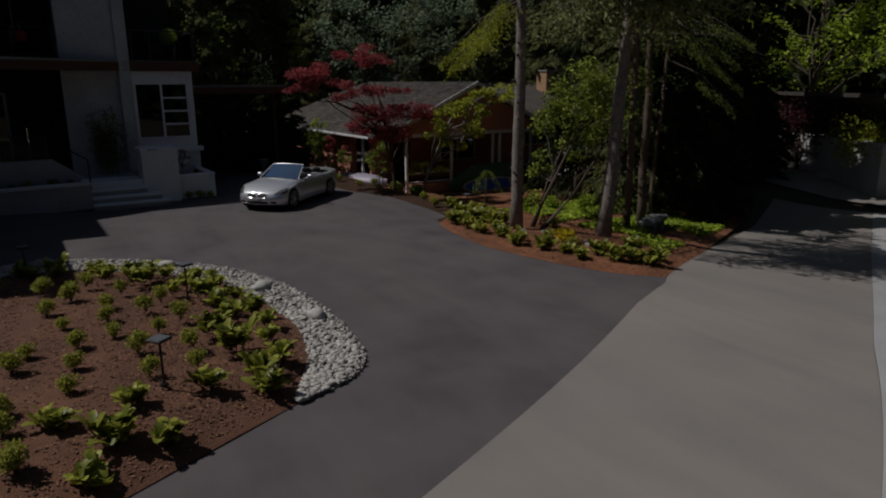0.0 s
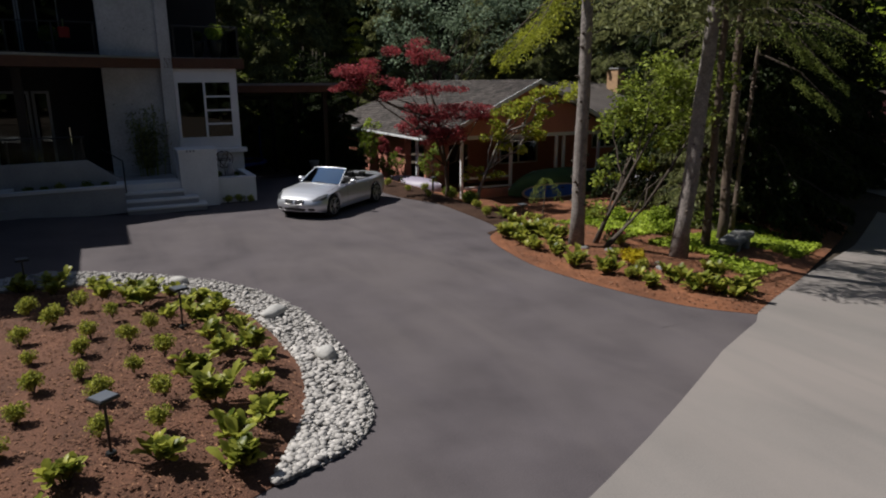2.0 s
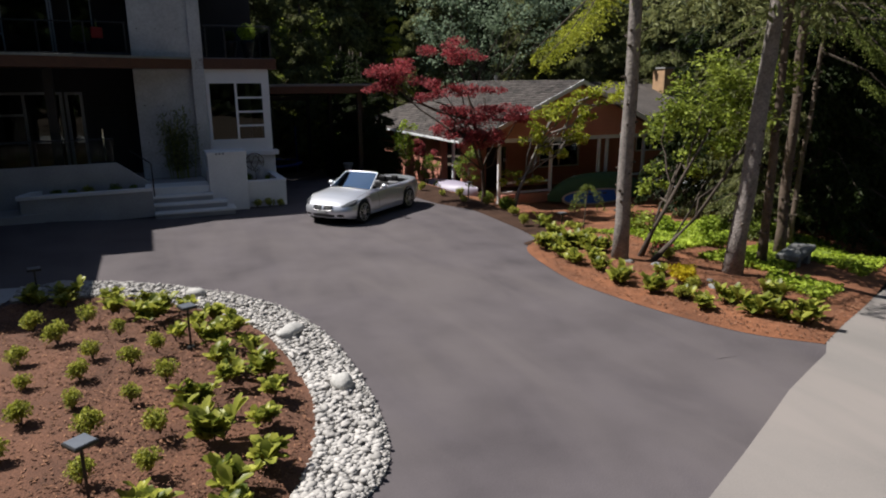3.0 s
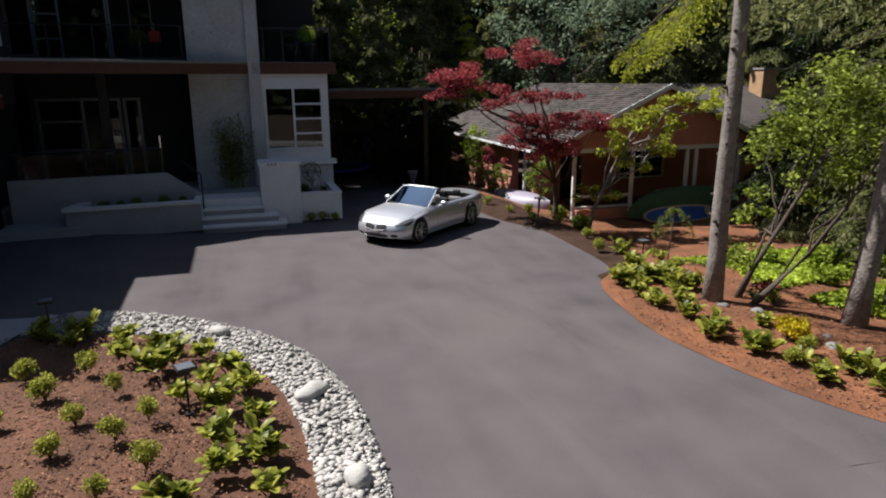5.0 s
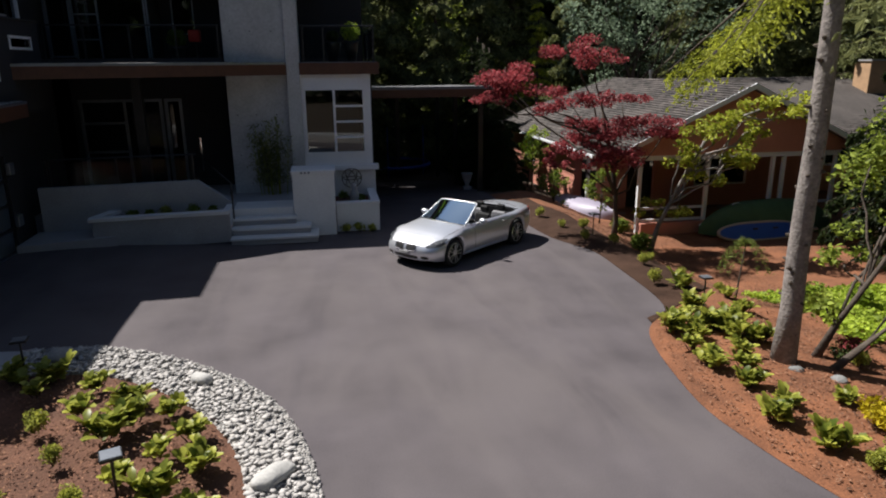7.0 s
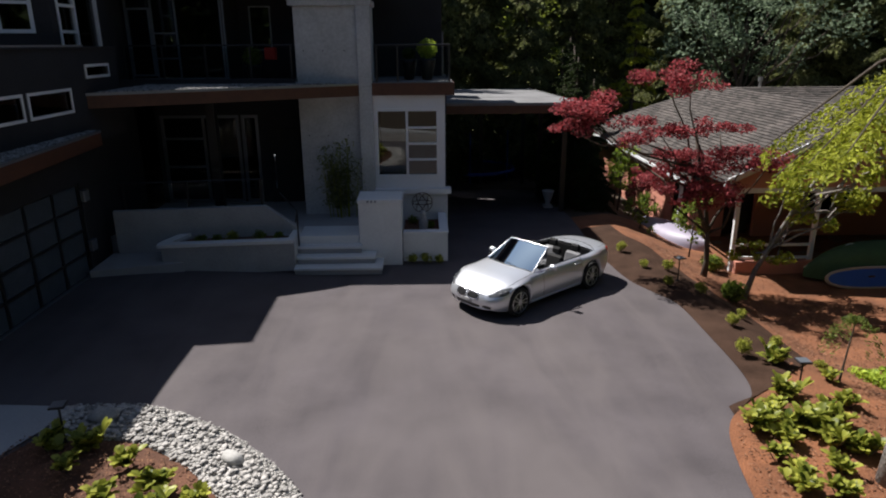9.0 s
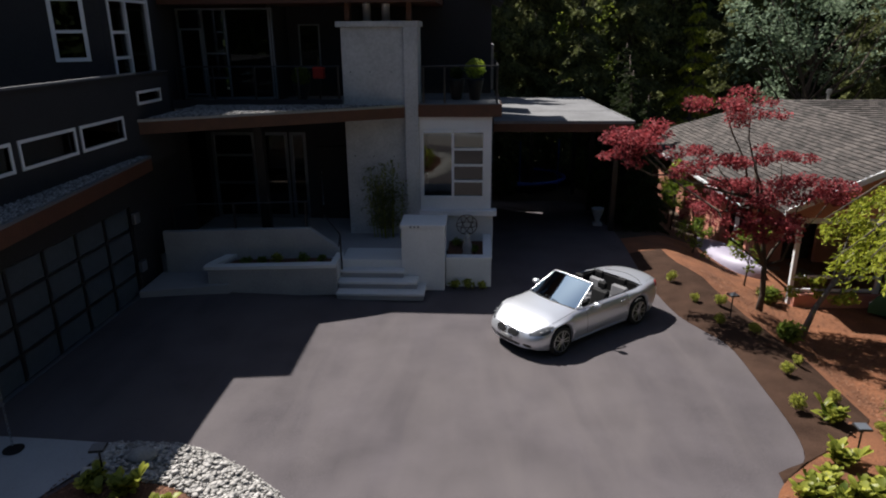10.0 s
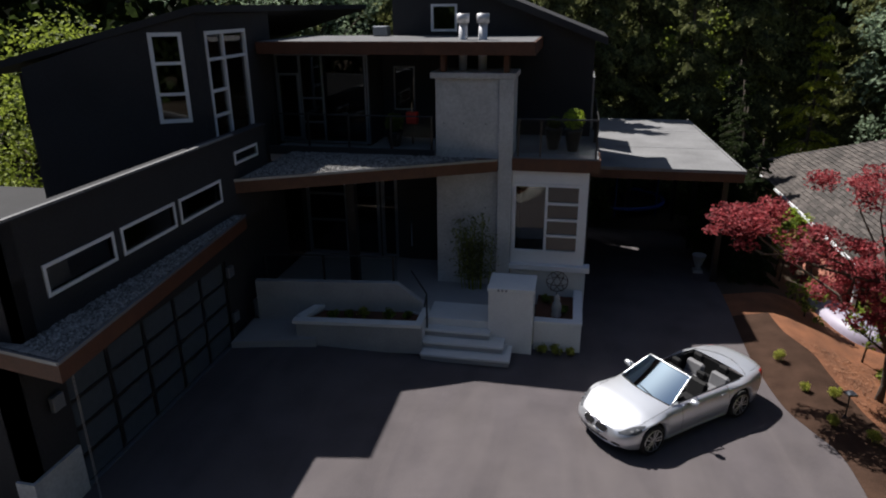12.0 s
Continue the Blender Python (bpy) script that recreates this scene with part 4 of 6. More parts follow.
for x, y, z in ((16.6, 33.5, 3.0), (15.6, 31.4, 2.4)):
    part("roof_vent", box(x - 0.1, x + 0.1, y - 0.1, y + 0.1, z - 0.4, z, 0.02), ALLOY, pink)
clapboards("wing_wall", (24.2, 30.8), (32.0, 30.8), PZ, 1.75, pink, PINK, [(1.5, 3.5, 0.3, 1.3)])
window(pink, (24.2, 30.8), (32.0, 30.8), 1.55, 3.45, 0.35, 1.25, vs=[2.5], bar=0.07)
part("brick_chimney", box(29.8, 31.4, 33.6, 34.6, 2.6, 4.62, 0.02), PINKBRICK, pink, "tan brick chimney")
part("chimney_top", box(29.74, 31.46, 33.54, 34.66, 4.62, 4.7), ROCK, pink)
for x, y in ((14.5, 29.7), (14.5, 25.35), (16.85, 25.3), (19.2, 25.3), (19.6, 25.3), (21.55, 25.3)):
    part("porch_post", box(x - 0.055, x + 0.055, y - 0.055, y + 0.055, PZ, 1.62), WHITE, pink)
part("porch_beam", box(14.4, 21.9, 25.2, 25.42, 1.6, 1.78), WHITE, pink)
for z in (PZ + 0.55, PZ + 0.95):
    part("porch_rail", box(14.57, 16.8, 25.28, 25.34, z - 0.04, z + 0.04), WHITE, pink)
    part("porch_rail", box(19.67, 21.5, 25.28, 25.34, z - 0.04, z + 0.04), WHITE, pink)
part("roof_vent", tube(B(), [(20.2, 36.4, 3.5), (20.2, 36.4, 4.15)], [0.06, 0.06], 10), ALLOY, pink)
part("vent_cap", tube(B(), [(20.2, 36.4, 4.1), (20.2, 36.4, 4.28)], [0.1, 0.1], 10), ALLOY, pink)


def hull(name, at, rz, length, width, height, m, label, category, tilt=0.0, prow=0.25):
    """An upturned hull or board: pointed ends, rounded back."""
    t = thing(name, at, label, category, rz=rz)
    bm = B()
    nu, nv = 24, 10
    grid = []
    for i in range(nu + 1):
        s = -1 + 2 * i / nu
        w = width / 2 * (1 - abs(s) ** 2.6) + 0.004
        row = []
        for j in range(nv + 1):
            a = math.pi * j / nv
            row.append(bm.verts.new((s * length / 2, -w * math.cos(a), height * (prow + (1 - prow) * (1 - abs(s) ** 3)) * math.sin(a) ** 0.8 + 0.08 * abs(s) ** 3)))
        grid.append(row)
    for r, q in zip(grid, grid[1:]):
        for j in range(nv):
            bm.faces.new((r[j], q[j], q[j + 1], r[j + 1]))
    bmesh.ops.transform(bm, matrix=pose(0, 0, 0, tilt, 0, 0), verts=bm.verts)
    part("hull", bm, m, t, smooth=True)
    kb = tube(B(), [(-length / 2, 0, 0.08 + height * prow), (-length / 4, 0, height * 0.93), (length / 4, 0, height * 0.93), (length / 2, 0, 0.08 + height * prow)], [0.015] * 4, 6)
    bmesh.ops.transform(kb, matrix=pose(0, 0, 0, tilt, 0, 0), verts=kb.verts)
    part("keel", kb, WHITE, t)
    return t


hull("rowing_boat", (14.0, 28.9, rise(14.0, 28.9) - 0.04), 107, 3.5, 1.35, 0.6, LILAC, "upturned pale lilac rowing boat on the mulch", "boat", prow=0.6)
hull("canoe", (18.75, 24.65, rise(18.75, 24.65) + 0.1), 3, 5.0, 1.3, 1.1, TARP, "canoe under a dark green tarpaulin beside the porch", "canoe")


def paddle_board(at, rz, length, height):
    """A rounded board stood on its long edge, leaning back; blue face with pale ends and rim."""
    t = thing("paddle_board", at, "blue paddle board with pale rim leaning on its edge", "board", rz=rz)
    lean = pose(0, 0, 0, -24, 0, 0)
    def ring(a, b, y, n=48):
        out = []
        for k in range(n):
            c, s = math.cos(k * math.tau / n), math.sin(k * math.tau / n)
            out.append(lean @ Vector((a * math.copysign(abs(c) ** 0.75, c), y, b * math.copysign(abs(s) ** 0.9, s) + height / 2)))
        return out
    def solid(a, b, y0, y1, bev):
        rings = [ring(a - bev, b - bev, y0), ring(a, b, y0 + bev), ring(a, b, y1 - bev), ring(a - bev, b - bev, y1)]
        bm = B()
        vs = [[bm.verts.new(p) for p in r] for r in rings]
        for r, q in zip(vs, vs[1:]):
            for k in range(48):
                bm.faces.new((r[k], r[(k + 1) % 48], q[(k + 1) % 48], q[k]))
        bm.faces.new(vs[0][::-1])
        bm.faces.new(vs[-1])
        bmesh.ops.recalc_face_normals(bm, faces=bm.faces)
        return bm
    part("board_core", solid(length / 2, height / 2, -0.06, 0.06, 0.03), BOARDRIM, t)
    part("blue_deck", solid(length / 2 - 0.06, height / 2 - 0.075, -0.066, -0.055, 0.003), BLUEP, t)
    pad = solid(0.12, 0.2, -0.072, -0.06, 0.003)
    bmesh.ops.translate(pad, vec=(length * 0.36, -0.02, 0.06), verts=pad.verts)
    part("pale_pad", pad, BOARDRIM, t)
    for x in (-0.55, 0.15):
        part("strap", box(x - 0.09, x + 0.09, -0.34, -0.3, height * 0.74, height * 0.82, 0.01, pose(0, 0, 0, 0, 0, 0)), BLACK, t)
    return t


paddle_board((18.05, 23.75, rise(18.05, 23.75) + 0.03), 2, 3.1, 0.66)


def parked_car(at, rz):
    """A white car seen in pieces through the shrubs: body, glasshouse, wheels."""
    t = thing("parked_car", at, "white car parked behind the garden shrubs", "car", rz=rz)
    side = [(-2.15, 0.3), (-2.2, 0.75), (-1.95, 0.92), (-1.1, 1.0), (-0.55, 1.42), (0.9, 1.46), (1.75, 1.05), (2.1, 0.98), (2.15, 0.3)]
    bm = B()
    rows = [[bm.verts.new((x, y * (1.0 if z < 1.05 else 0.82), z)) for x, z in side] for y in (-0.85, 0.85)]
    n = len(side)
    for k in range(n):
        bm.faces.new((rows[0][k], rows[0][(k + 1) % n], rows[1][(k + 1) % n], rows[1][k]))
    bm.faces.new(rows[0][::-1])
    bm.faces.new(rows[1])
    bmesh.ops.recalc_face_normals(bm, faces=bm.faces)
    bmesh.ops.bevel(bm, geom=list(bm.edges), offset=0.06, segments=2, affect="EDGES")
    part("body", bm, WHITE, t, smooth=True)
    for s in (1, -1):
        gb = B()
        f = [gb.verts.new((x, s * (0.85 - 0.33 * (z - 1.02)) + s * 0.012, z)) for x, z in ((-0.85, 1.08), (-0.5, 1.36), (0.85, 1.38), (1.4, 1.08))]
        gb.faces.new(f)
        part("side_window", gb, FROST, t)
        for x in (-1.35, 1.35):
            w = lathe([(0.18, -0.1), (0.31, -0.1), (0.31, 0.1), (0.18, 0.1)], 24)
            bmesh.ops.transform(w, matrix=Matrix.Translation((x, s * 0.78, 0.31)) @ pose(0, 0, 0, 90, 0, 0), verts=w.verts)
            part("wheel", w, TYRE, t)
    return t


parked_car((23.2, 23.4, rise(23.2, 23.4) - 0.02), 8)


# ---- the car ----
def car():
    t = thing("convertible_car", (0, 0, 0), "silver two-door convertible car with its roof down", "car")
    L, WB, F0 = 4.82, 2.78, 0.86
    R = 0.345
    X = lambda u: u - L / 2

    def at(tab, u):
        for (a, p), (b, q) in zip(tab, tab[1:]):
            if u <= b:
                return p + (q - p) * (u - a) / (b - a)
        return tab[-1][1]
    halfw = [(0, 0.60), (0.03, 0.69), (0.09, 0.765), (0.2, 0.83), (0.35, 0.87), (0.55, 0.895), (0.86, 0.915), (1.6, 0.905), (2.4, 0.90), (3.2, 0.915), (3.64, 0.925), (4.1, 0.895), (4.45, 0.83), (4.65, 0.75), (4.77, 0.66), (4.82, 0.55)]
    low = [(0, 0.25), (0.1, 0.21), (0.4, 0.19), (4.3, 0.20), (4.6, 0.28), (4.82, 0.38)]
    belt = [(0, 0.555), (0.1, 0.60), (0.3, 0.66), (0.6, 0.735), (0.86, 0.785), (1.5, 0.855), (2.2, 0.875), (3.0, 0.885), (3.64, 0.90), (4.2, 0.895), (4.6, 0.875), (4.76, 0.84), (4.82, 0.74)]
    top = [(0, 0.63), (0.1, 0.685), (0.3, 0.755), (0.6, 0.825), (0.86, 0.87), (1.2, 0.915), (1.5, 0.945), (1.8, 0.945), (3.55, 0.93), (3.8, 0.955), (4.2, 0.96), (4.6, 0.955), (4.76, 0.925), (4.82, 0.80)]
    shape = ((0.94, 0.0), (0.98, 0.16), (1.0, 0.40), (0.997, 0.62), (0.98, 0.82), (0.945, 0.955))
    crown = ((0.89, 0.20), (0.81, 0.45), (0.58, 0.80), (0.30, 0.95), (0.0, 1.0))

    def bend(x, y, z):
        """Rounds the nose and the tail in plan and leans the nose back."""
        u = x + L / 2
        f = max(0.0, 1 - u / 0.8) ** 1.5
        g = max(0.0, 1 - (L - u) / 0.7) ** 1.5
        x += f * (0.20 * (abs(y) / 0.8) ** 2.4 + 0.55 * max(0.0, z - 0.47) + 0.5 * max(0.0, 0.36 - z))
        x -= g * (0.16 * (abs(y) / 0.8) ** 2.4 + 0.3 * max(0.0, 0.55 - z))
        return Vector((x, y, z))

    def profile(u):
        w, zl, zb, zt = at(halfw, u), at(low, u), at(belt, u), at(top, u)
        for c in (F0, F0 + WB):
            d = abs(u - c)
            if d < 0.395:
                zl = max(zl, R + math.sqrt(0.395 ** 2 - d * d))
        zl = min(zl, zb - 0.05)
        flare = 0.014 * sum(max(0.0, 1 - abs(u - c) / 0.5) for c in (F0, F0 + WB))
        return [((w + flare) * a, zl + (zb - zl) * b) for a, b in shape] + [(w * a, zb + (zt - zb) * b) for a, b in crown]

    def skin(u, v, s, off=0.0):
        """A point on the body: length u, place v along the section, side s."""
        p = profile(u)
        k = min(len(p) - 2, int(v))
        y = p[k][0] + (p[k + 1][0] - p[k][0]) * (v - k)
        z = p[k][1] + (p[k + 1][1] - p[k][1]) * (v - k)
        out = Vector((0, y * 0.8, max(0.0, z - 0.5) * 1.6 + 0.02)).normalized() * off
        q = bend(X(u), y + out.y, z + out.z)
        return Vector((q.x - off * max(0.0, 1 - u / 0.5), s * q.y, q.z))

    def patch(name, rows, m, parent, label=""):
        n = len(rows[0])
        v = [p for r in rows for p in r]
        f = [(i * n + j, i * n + j + 1, (i + 1) * n + j + 1, (i + 1) * n + j) for i in range(len(rows) - 1) for j in range(n - 1)]
        return raw_mesh(name, v, f, m, parent, label, True)

    def front_disc(name, cy, cz, a, b, m, parent, off=0.008, power=2.6, label=""):
        """A rounded patch on the nose, a and b its half sizes across and up."""
        v, f, n = [bend(-L / 2 - off, cy, cz)], [], 28
        for ring in (0.5, 0.85, 1.0):
            for k in range(n):
                c, s = math.cos(k * math.tau / n), math.sin(k * math.tau / n)
                y = cy + ring * a * math.copysign(abs(c) ** (2 / power), c)
                z = cz + ring * b * math.copysign(abs(s) ** (2 / power), s)
                v.append(bend(-L / 2 - (off if ring < 0.95 else -0.004), y, z))
        f = [(0, 1 + k, 1 + (k + 1) % n) for k in range(n)]
        f += [(1 + r * n + k, 1 + (r + 1) * n + k, 1 + (r + 1) * n + (k + 1) % n, 1 + r * n + (k + 1) % n) for r in (0, 1) for k in range(n)]
        return raw_mesh(name, v, f, m, parent, label, True), [p + Vector((-0.012, 0, 0)) for p in v[1 + 2 * n:]] + [v[1 + 2 * n] + Vector((-0.012, 0, 0))]

    us = sorted({*[i * 0.06 for i in range(81)], 0.015, 0.03, 0.09, 4.78, 4.82, *[c + d for c in (F0, F0 + WB) for d in (-0.395, -0.385, 0.385, 0.395)]})
    C0, C1 = 1.72, 3.9
    bm = B()
    secs = [[[bm.verts.new(bend(X(u), s * y, z)) for y, z in profile(u)] for s in (1, -1)] for u in us]
    for i in range(len(us) - 1):
        um = (us[i] + us[i + 1]) / 2
        for s in (0, 1):
            a, b = secs[i][s], secs[i + 1][s]
            for k in range(10):
                if C0 < um < C1 and k >= 7:
                    continue
                f = (a[k], b[k], b[k + 1], a[k + 1])
                bm.faces.new(f if s == 0 else f[::-1])
    # nose and tail closed by a bent grid
    for u in (us[0], us[-1]):
        p = profile(u)
        rows = [[bm.verts.new(bend(X(u), y * (1 - 2 * j / 12), z)) for j in range(13)] for y, z in p]
        for r, q in zip(rows, rows[1:]):
            for j in range(12):
                bm.faces.new((r[j], r[j + 1], q[j + 1], q[j]))
    bmesh.ops.remove_doubles(bm, verts=bm.verts, dist=0.0008)
    bmesh.ops.recalc_face_normals(bm, faces=bm.faces)
    part("body", bm, SILVER, t, smooth=True)
    part("underbody", box(-2.05, 2.05, -0.72, 0.72, 0.2, 0.5), BLACK, t)
    # cabin tub
    cab = B()
    bx(cab, X(C0 - 0.02), X(C1 + 0.02), -0.73, 0.73, 0.3, 0.36)
    bx(cab, X(C0), X(C1), 0.70, 0.735, 0.36, 0.885)
    bx(cab, X(C0), X(C1), -0.735, -0.70, 0.36, 0.885)
    bx(cab, X(C1 - 0.03), X(C1 + 0.01), -0.7, 0.7, 0.36, 0.90)
    part("cabin", cab, LEATHER, t)
    part("dashboard", box(X(1.72), X(2.05), -0.7, 0.7, 0.68, 0.90, 0.04), LEATHER, t)
    part("dash_top", prism([(X(1.46), 0.0), (X(1.51), -0.35), (X(1.65), -0.665), (X(1.98), -0.665), (X(1.98), 0.665), (X(1.65), 0.665), (X(1.51), 0.35)], 0.88, 0.957), LEATHER, t)
    part("steering_wheel", tube(B(), [(X(2.2) + 0.06 * math.sin(a), 0.36 + 0.17 * math.cos(a), 0.86 + 0.16 * math.sin(a)) for a in [k * math.tau / 16 for k in range(17)]], [0.016] * 17, 6), BLACK, t)
    for u, hz, m in ((2.72, 0.97, LEATHER), (3.5, 0.88, GREYSEAT)):
        for y in (-0.36, 0.36):
            seat = part("seat", box(X(u - 0.5), X(u), y - 0.25, y + 0.25, 0.4, 0.58, 0.05), m, t)
            bb = box(-0.075, 0.075, -0.25, 0.25, 0, hz - 0.5, 0.055)
            bmesh.ops.transform(bb, matrix=Matrix.Translation((X(u), y, 0.5)) @ pose(0, 0, 0, 0, 14, 0), verts=bb.verts)
            part("backrest", bb, m, seat)
            part("headrest", box(X(u + 0.09), X(u + 0.2), y - 0.13, y + 0.13, hz + 0.0, hz + 0.18, 0.035), LEATHER, seat)
    part("centre_console", box(X(2.0), X(2.9), -0.09, 0.09, 0.4, 0.66, 0.02), GREYSEAT, t)
    # windscreen
    def arch(s, h):
        return (X(1.5) - 0.13 * (1 - s * s) * (1 - h) - 0.04 * (1 - s * s) * h + 0.70 * h, (0.745 - 0.155 * h) * s, 0.905 + 0.03 * (1 - s * s) * (1 - h) + 0.41 * h + 0.025 * (1 - s * s) * h - 0.03 * h * (1 - h))
    steps_n = [i / 10 for i in range(11)]
    rim_line = [arch(1, h) for h in steps_n] + [arch(1 - 2 * k, 1) for k in steps_n[1:]] + [arch(-1, 1 - h) for h in steps_n[1:]]
    part("windscreen_frame", tube(B(), rim_line, [0.02] * len(rim_line), 8), SILVER, t, smooth=True)
    gl = patch("windscreen", [[arch(-0.985 + 1.97 * i / 12, h) for i in range(13)] for h in steps_n], SCREENGLASS, t)
    gl.visible_shadow = False
    part("scuttle", tube(B(), [arch(-0.95 + 1.9 * k, -0.02) for k in steps_n], [0.018] * 11, 6), BLACK, t)
    part("mirror_rear", box(X(2.12), X(2.15), -0.1, 0.1, 1.21, 1.27, 0.01), BLACK, t)
    for y in (-0.3, 0.25):
        a0, a1 = Vector(arch(y / 0.74, 0.0)), Vector(arch((y + 0.5) / 0.78, 0.1))
        part("wiper", tube(B(), [a0 + Vector((-0.02, 0, 0.02)), a1 + Vector((-0.02, 0, 0.02))], [0.008, 0.006], 5), BLACK, t)
    for s in (1, -1):
        b3 = B()
        bmesh.ops.create_uvsphere(b3, u_segments=14, v_segments=8, radius=1.0)
        bmesh.ops.transform(b3, matrix=Matrix.Translation((X(1.93), s * 0.99, 0.97)) @ Matrix.Diagonal((0.075, 0.115, 0.07, 1)), verts=b3.verts)
        mirror = part("door_mirror", b3, SILVER, t, smooth=True)
        part("mirror_arm", tube(B(), [(X(1.88), s * 0.84, 0.89), (X(1.92), s * 0.94, 0.94)], [0.025, 0.02], 6), BLACK, mirror)
        part("mirror_glass", box(X(1.985), X(2.002), s * 0.99 - 0.08, s * 0.99 + 0.08, 0.93, 1.01, 0.01), CHROME, mirror)
        hd = skin(3.04, 4.2, s, 0.012)
        part("door_handle", box(hd.x - 0.1, hd.x + 0.1, hd.y - 0.018, hd.y + 0.018, hd.z - 0.018, hd.z + 0.018, 0.008), ALLOY, t)
        for u in (1.72, 3.2):
            part("door_seam", tube(B(), [skin(u + 0.03 * (1 - k), 1.0 + 5.6 * k, s, -0.001) for k in steps_n], [0.005] * 11, 4), BLACK, t)
        part("side_crease", tube(B(), [skin(1.3 + 3.0 * k, 4.55, s, -0.003) for k in steps_n], [0.006] * 11, 4), SILVER, t)
        part("window_trim", tube(B(), [skin(1.7 + 2.0 * k, 6.9, s, 0.004) for k in steps_n], [0.012] * 11, 5), BLACK, t)
        part("sill_strip", tube(B(), [skin(1.32 + 1.85 * k, 0.35, s, 0.004) for k in steps_n], [0.022] * 11, 6), ALLOY, t)
        bonnet_line = [skin(0.22 + 1.3 * k, 6.15 + 0.5 * k, s, 0.0) for k in steps_n]
        part("bonnet_seam", tube(B(), bonnet_line, [0.004] * 11, 4), BLACK, t)
        # swept almond headlamp, its bright reflectors behind
        rows = []
        for i in range(13):
            f = i / 12
            mid, th = 6.0 - 0.95 * f, 1.6 * math.sin(math.pi * (0.06 + 0.94 * f)) ** 0.6 * (1 - 0.35 * f) + 0.02
            rows.append([skin(0.015 + 0.60 * f, mid + th * (j / 4 - 1), s, 0.007) for j in range(9)])
        lampo = patch("headlamp", rows, LAMPGLASS, t)
        for f in (0.3, 0.55):
            c = skin(0.015 + 0.60 * f, 5.9 - 0.95 * f, s, 0.012)
            bc = B()
            bmesh.ops.create_uvsphere(bc, u_segments=12, v_segments=6, radius=1.0)
            bmesh.ops.transform(bc, matrix=Matrix.Translation(c) @ Matrix.Diagonal((0.05, 0.045, 0.02, 1)), verts=bc.verts)
            part("reflector", bc, LAMPGLASS, lampo, smooth=True)
        rows = [[skin(4.5 + 0.28 * i / 6, 4.3 + 2.0 * j / 6, s, 0.005) for j in range(7)] for i in range(7)]
        patch("tail_lamp", rows, REDP, t)
        # kidney grille half
        gr, outline = front_disc("grille", s * 0.185, 0.535, 0.15, 0.072, BLACK, t, 0.010, 3.0)
        part("grille_frame", tube(B(), outline, [0.011] * len(outline), 6, False), CHROME, gr)
        front_disc("fog_lamp", s * 0.56, 0.315, 0.10, 0.042, BLACK, t, 0.006)
    front_disc("air_intake", 0.0, 0.305, 0.40, 0.05, BLACK, t, 0.006, 4.0)
    front_disc("plate", 0.0, 0.405, 0.19, 0.05, SLAB, t, 0.016, 8.0, "plain pale number plate bar")
    lip = [bend(-L / 2 - 0.008, -0.58 + 1.16 * k, 0.255) for k in steps_n]
    part("splitter", tube(B(), lip, [0.013] * 11, 6), ALLOY, t)
    part("tonneau_seam", tube(B(), [skin(3.92, 6.9, 1, 0.002), *[skin(3.92 + 0.3 * math.sin(math.pi / 2 * k), 6.9 + 3.1 * k, 1, 0.002) for k in steps_n], *[skin(3.92 + 0.3 * math.sin(math.pi / 2 * k), 6.9 + 3.1 * k, -1, 0.002) for k in reversed(steps_n)]], [0.007] * 23, 4), BLACK, t)
    for s in (1, -1):
        part("boot_seam", tube(B(), [skin(4.22 + 0.42 * k, 7.3, s, 0.0) for k in steps_n], [0.004] * 11, 4), BLACK, t)
    # wheels
    for u in (F0, F0 + WB):
        for s in (1, -1):
            m = Matrix.Translation((X(u), s * 0.815, R)) @ pose(0, 0, 0, -90 * s, 0, 0)
            b4 = lathe([(0.245, -0.11), (0.31, -0.118), (0.338, -0.10), (0.345, -0.06), (0.345, 0.06), (0.338, 0.10), (0.31, 0.118), (0.25, 0.11)], 36)
            bmesh.ops.transform(b4, matrix=m, verts=b4.verts)
            wh = part("wheel", b4, TYRE, t, smooth=False)
            b5 = B()
            lathe([(0.25, 0.02), (0.258, 0.112), (0.24, 0.120), (0.23, 0.07), (0.23, 0.02)], 36, b5)
            for k in range(5):
                for da in (-0.2, 0.2):
                    g5 = pose(0, 0, 0, 0, 0, math.degrees(k * math.tau / 5))
                    q0, q1 = Vector((0.05, 0.02 * da / 0.2, 0.098)), Vector((0.235 * math.cos(da), 0.235 * math.sin(da), 0.108))
                    tube(b5, [g5 @ q0, g5 @ q1], [0.02, 0.016], 6)
            lathe([(0.07, 0.08), (0.065, 0.118), (0.03, 0.122)], 16, b5)
            bmesh.ops.transform(b5, matrix=m, verts=b5.verts)
            part("rim", b5, ALLOY, wh)
            b6 = lathe([(0.22, 0.03), (0.22, 0.05)], 24)
            bmesh.ops.transform(b6, matrix=m, verts=b6.verts)
            part("brake_disc", b6, BLACK, wh)
    return t


silver_car = car()
silver_car.matrix_basis = pose(7.95, 21.84, 0.0, 0, 0, 40.0) @ Matrix.Diagonal((0.94, 0.96, 0.96, 1))


# ---- trees ----
def limb_path(rng, p, q, n=5, wob=0.06):
    p, q = Vector(p), Vector(q)
    L = (q - p).length
    return [p.lerp(q, i / n) + (Vector((rng.normal(), rng.normal(), rng.normal())) * wob * L * (0 if i in (0, n) else 0.5)) for i in range(n + 1)]


def trunk_mesh(rng, pts, r0, r1, n=12, flare=1.35):
    k = len(pts)
    rad = [r0 + (r1 - r0) * i / (k - 1) for i in range(k)]
    rad[0] *= flare
    return tube(B(), pts, rad, n)


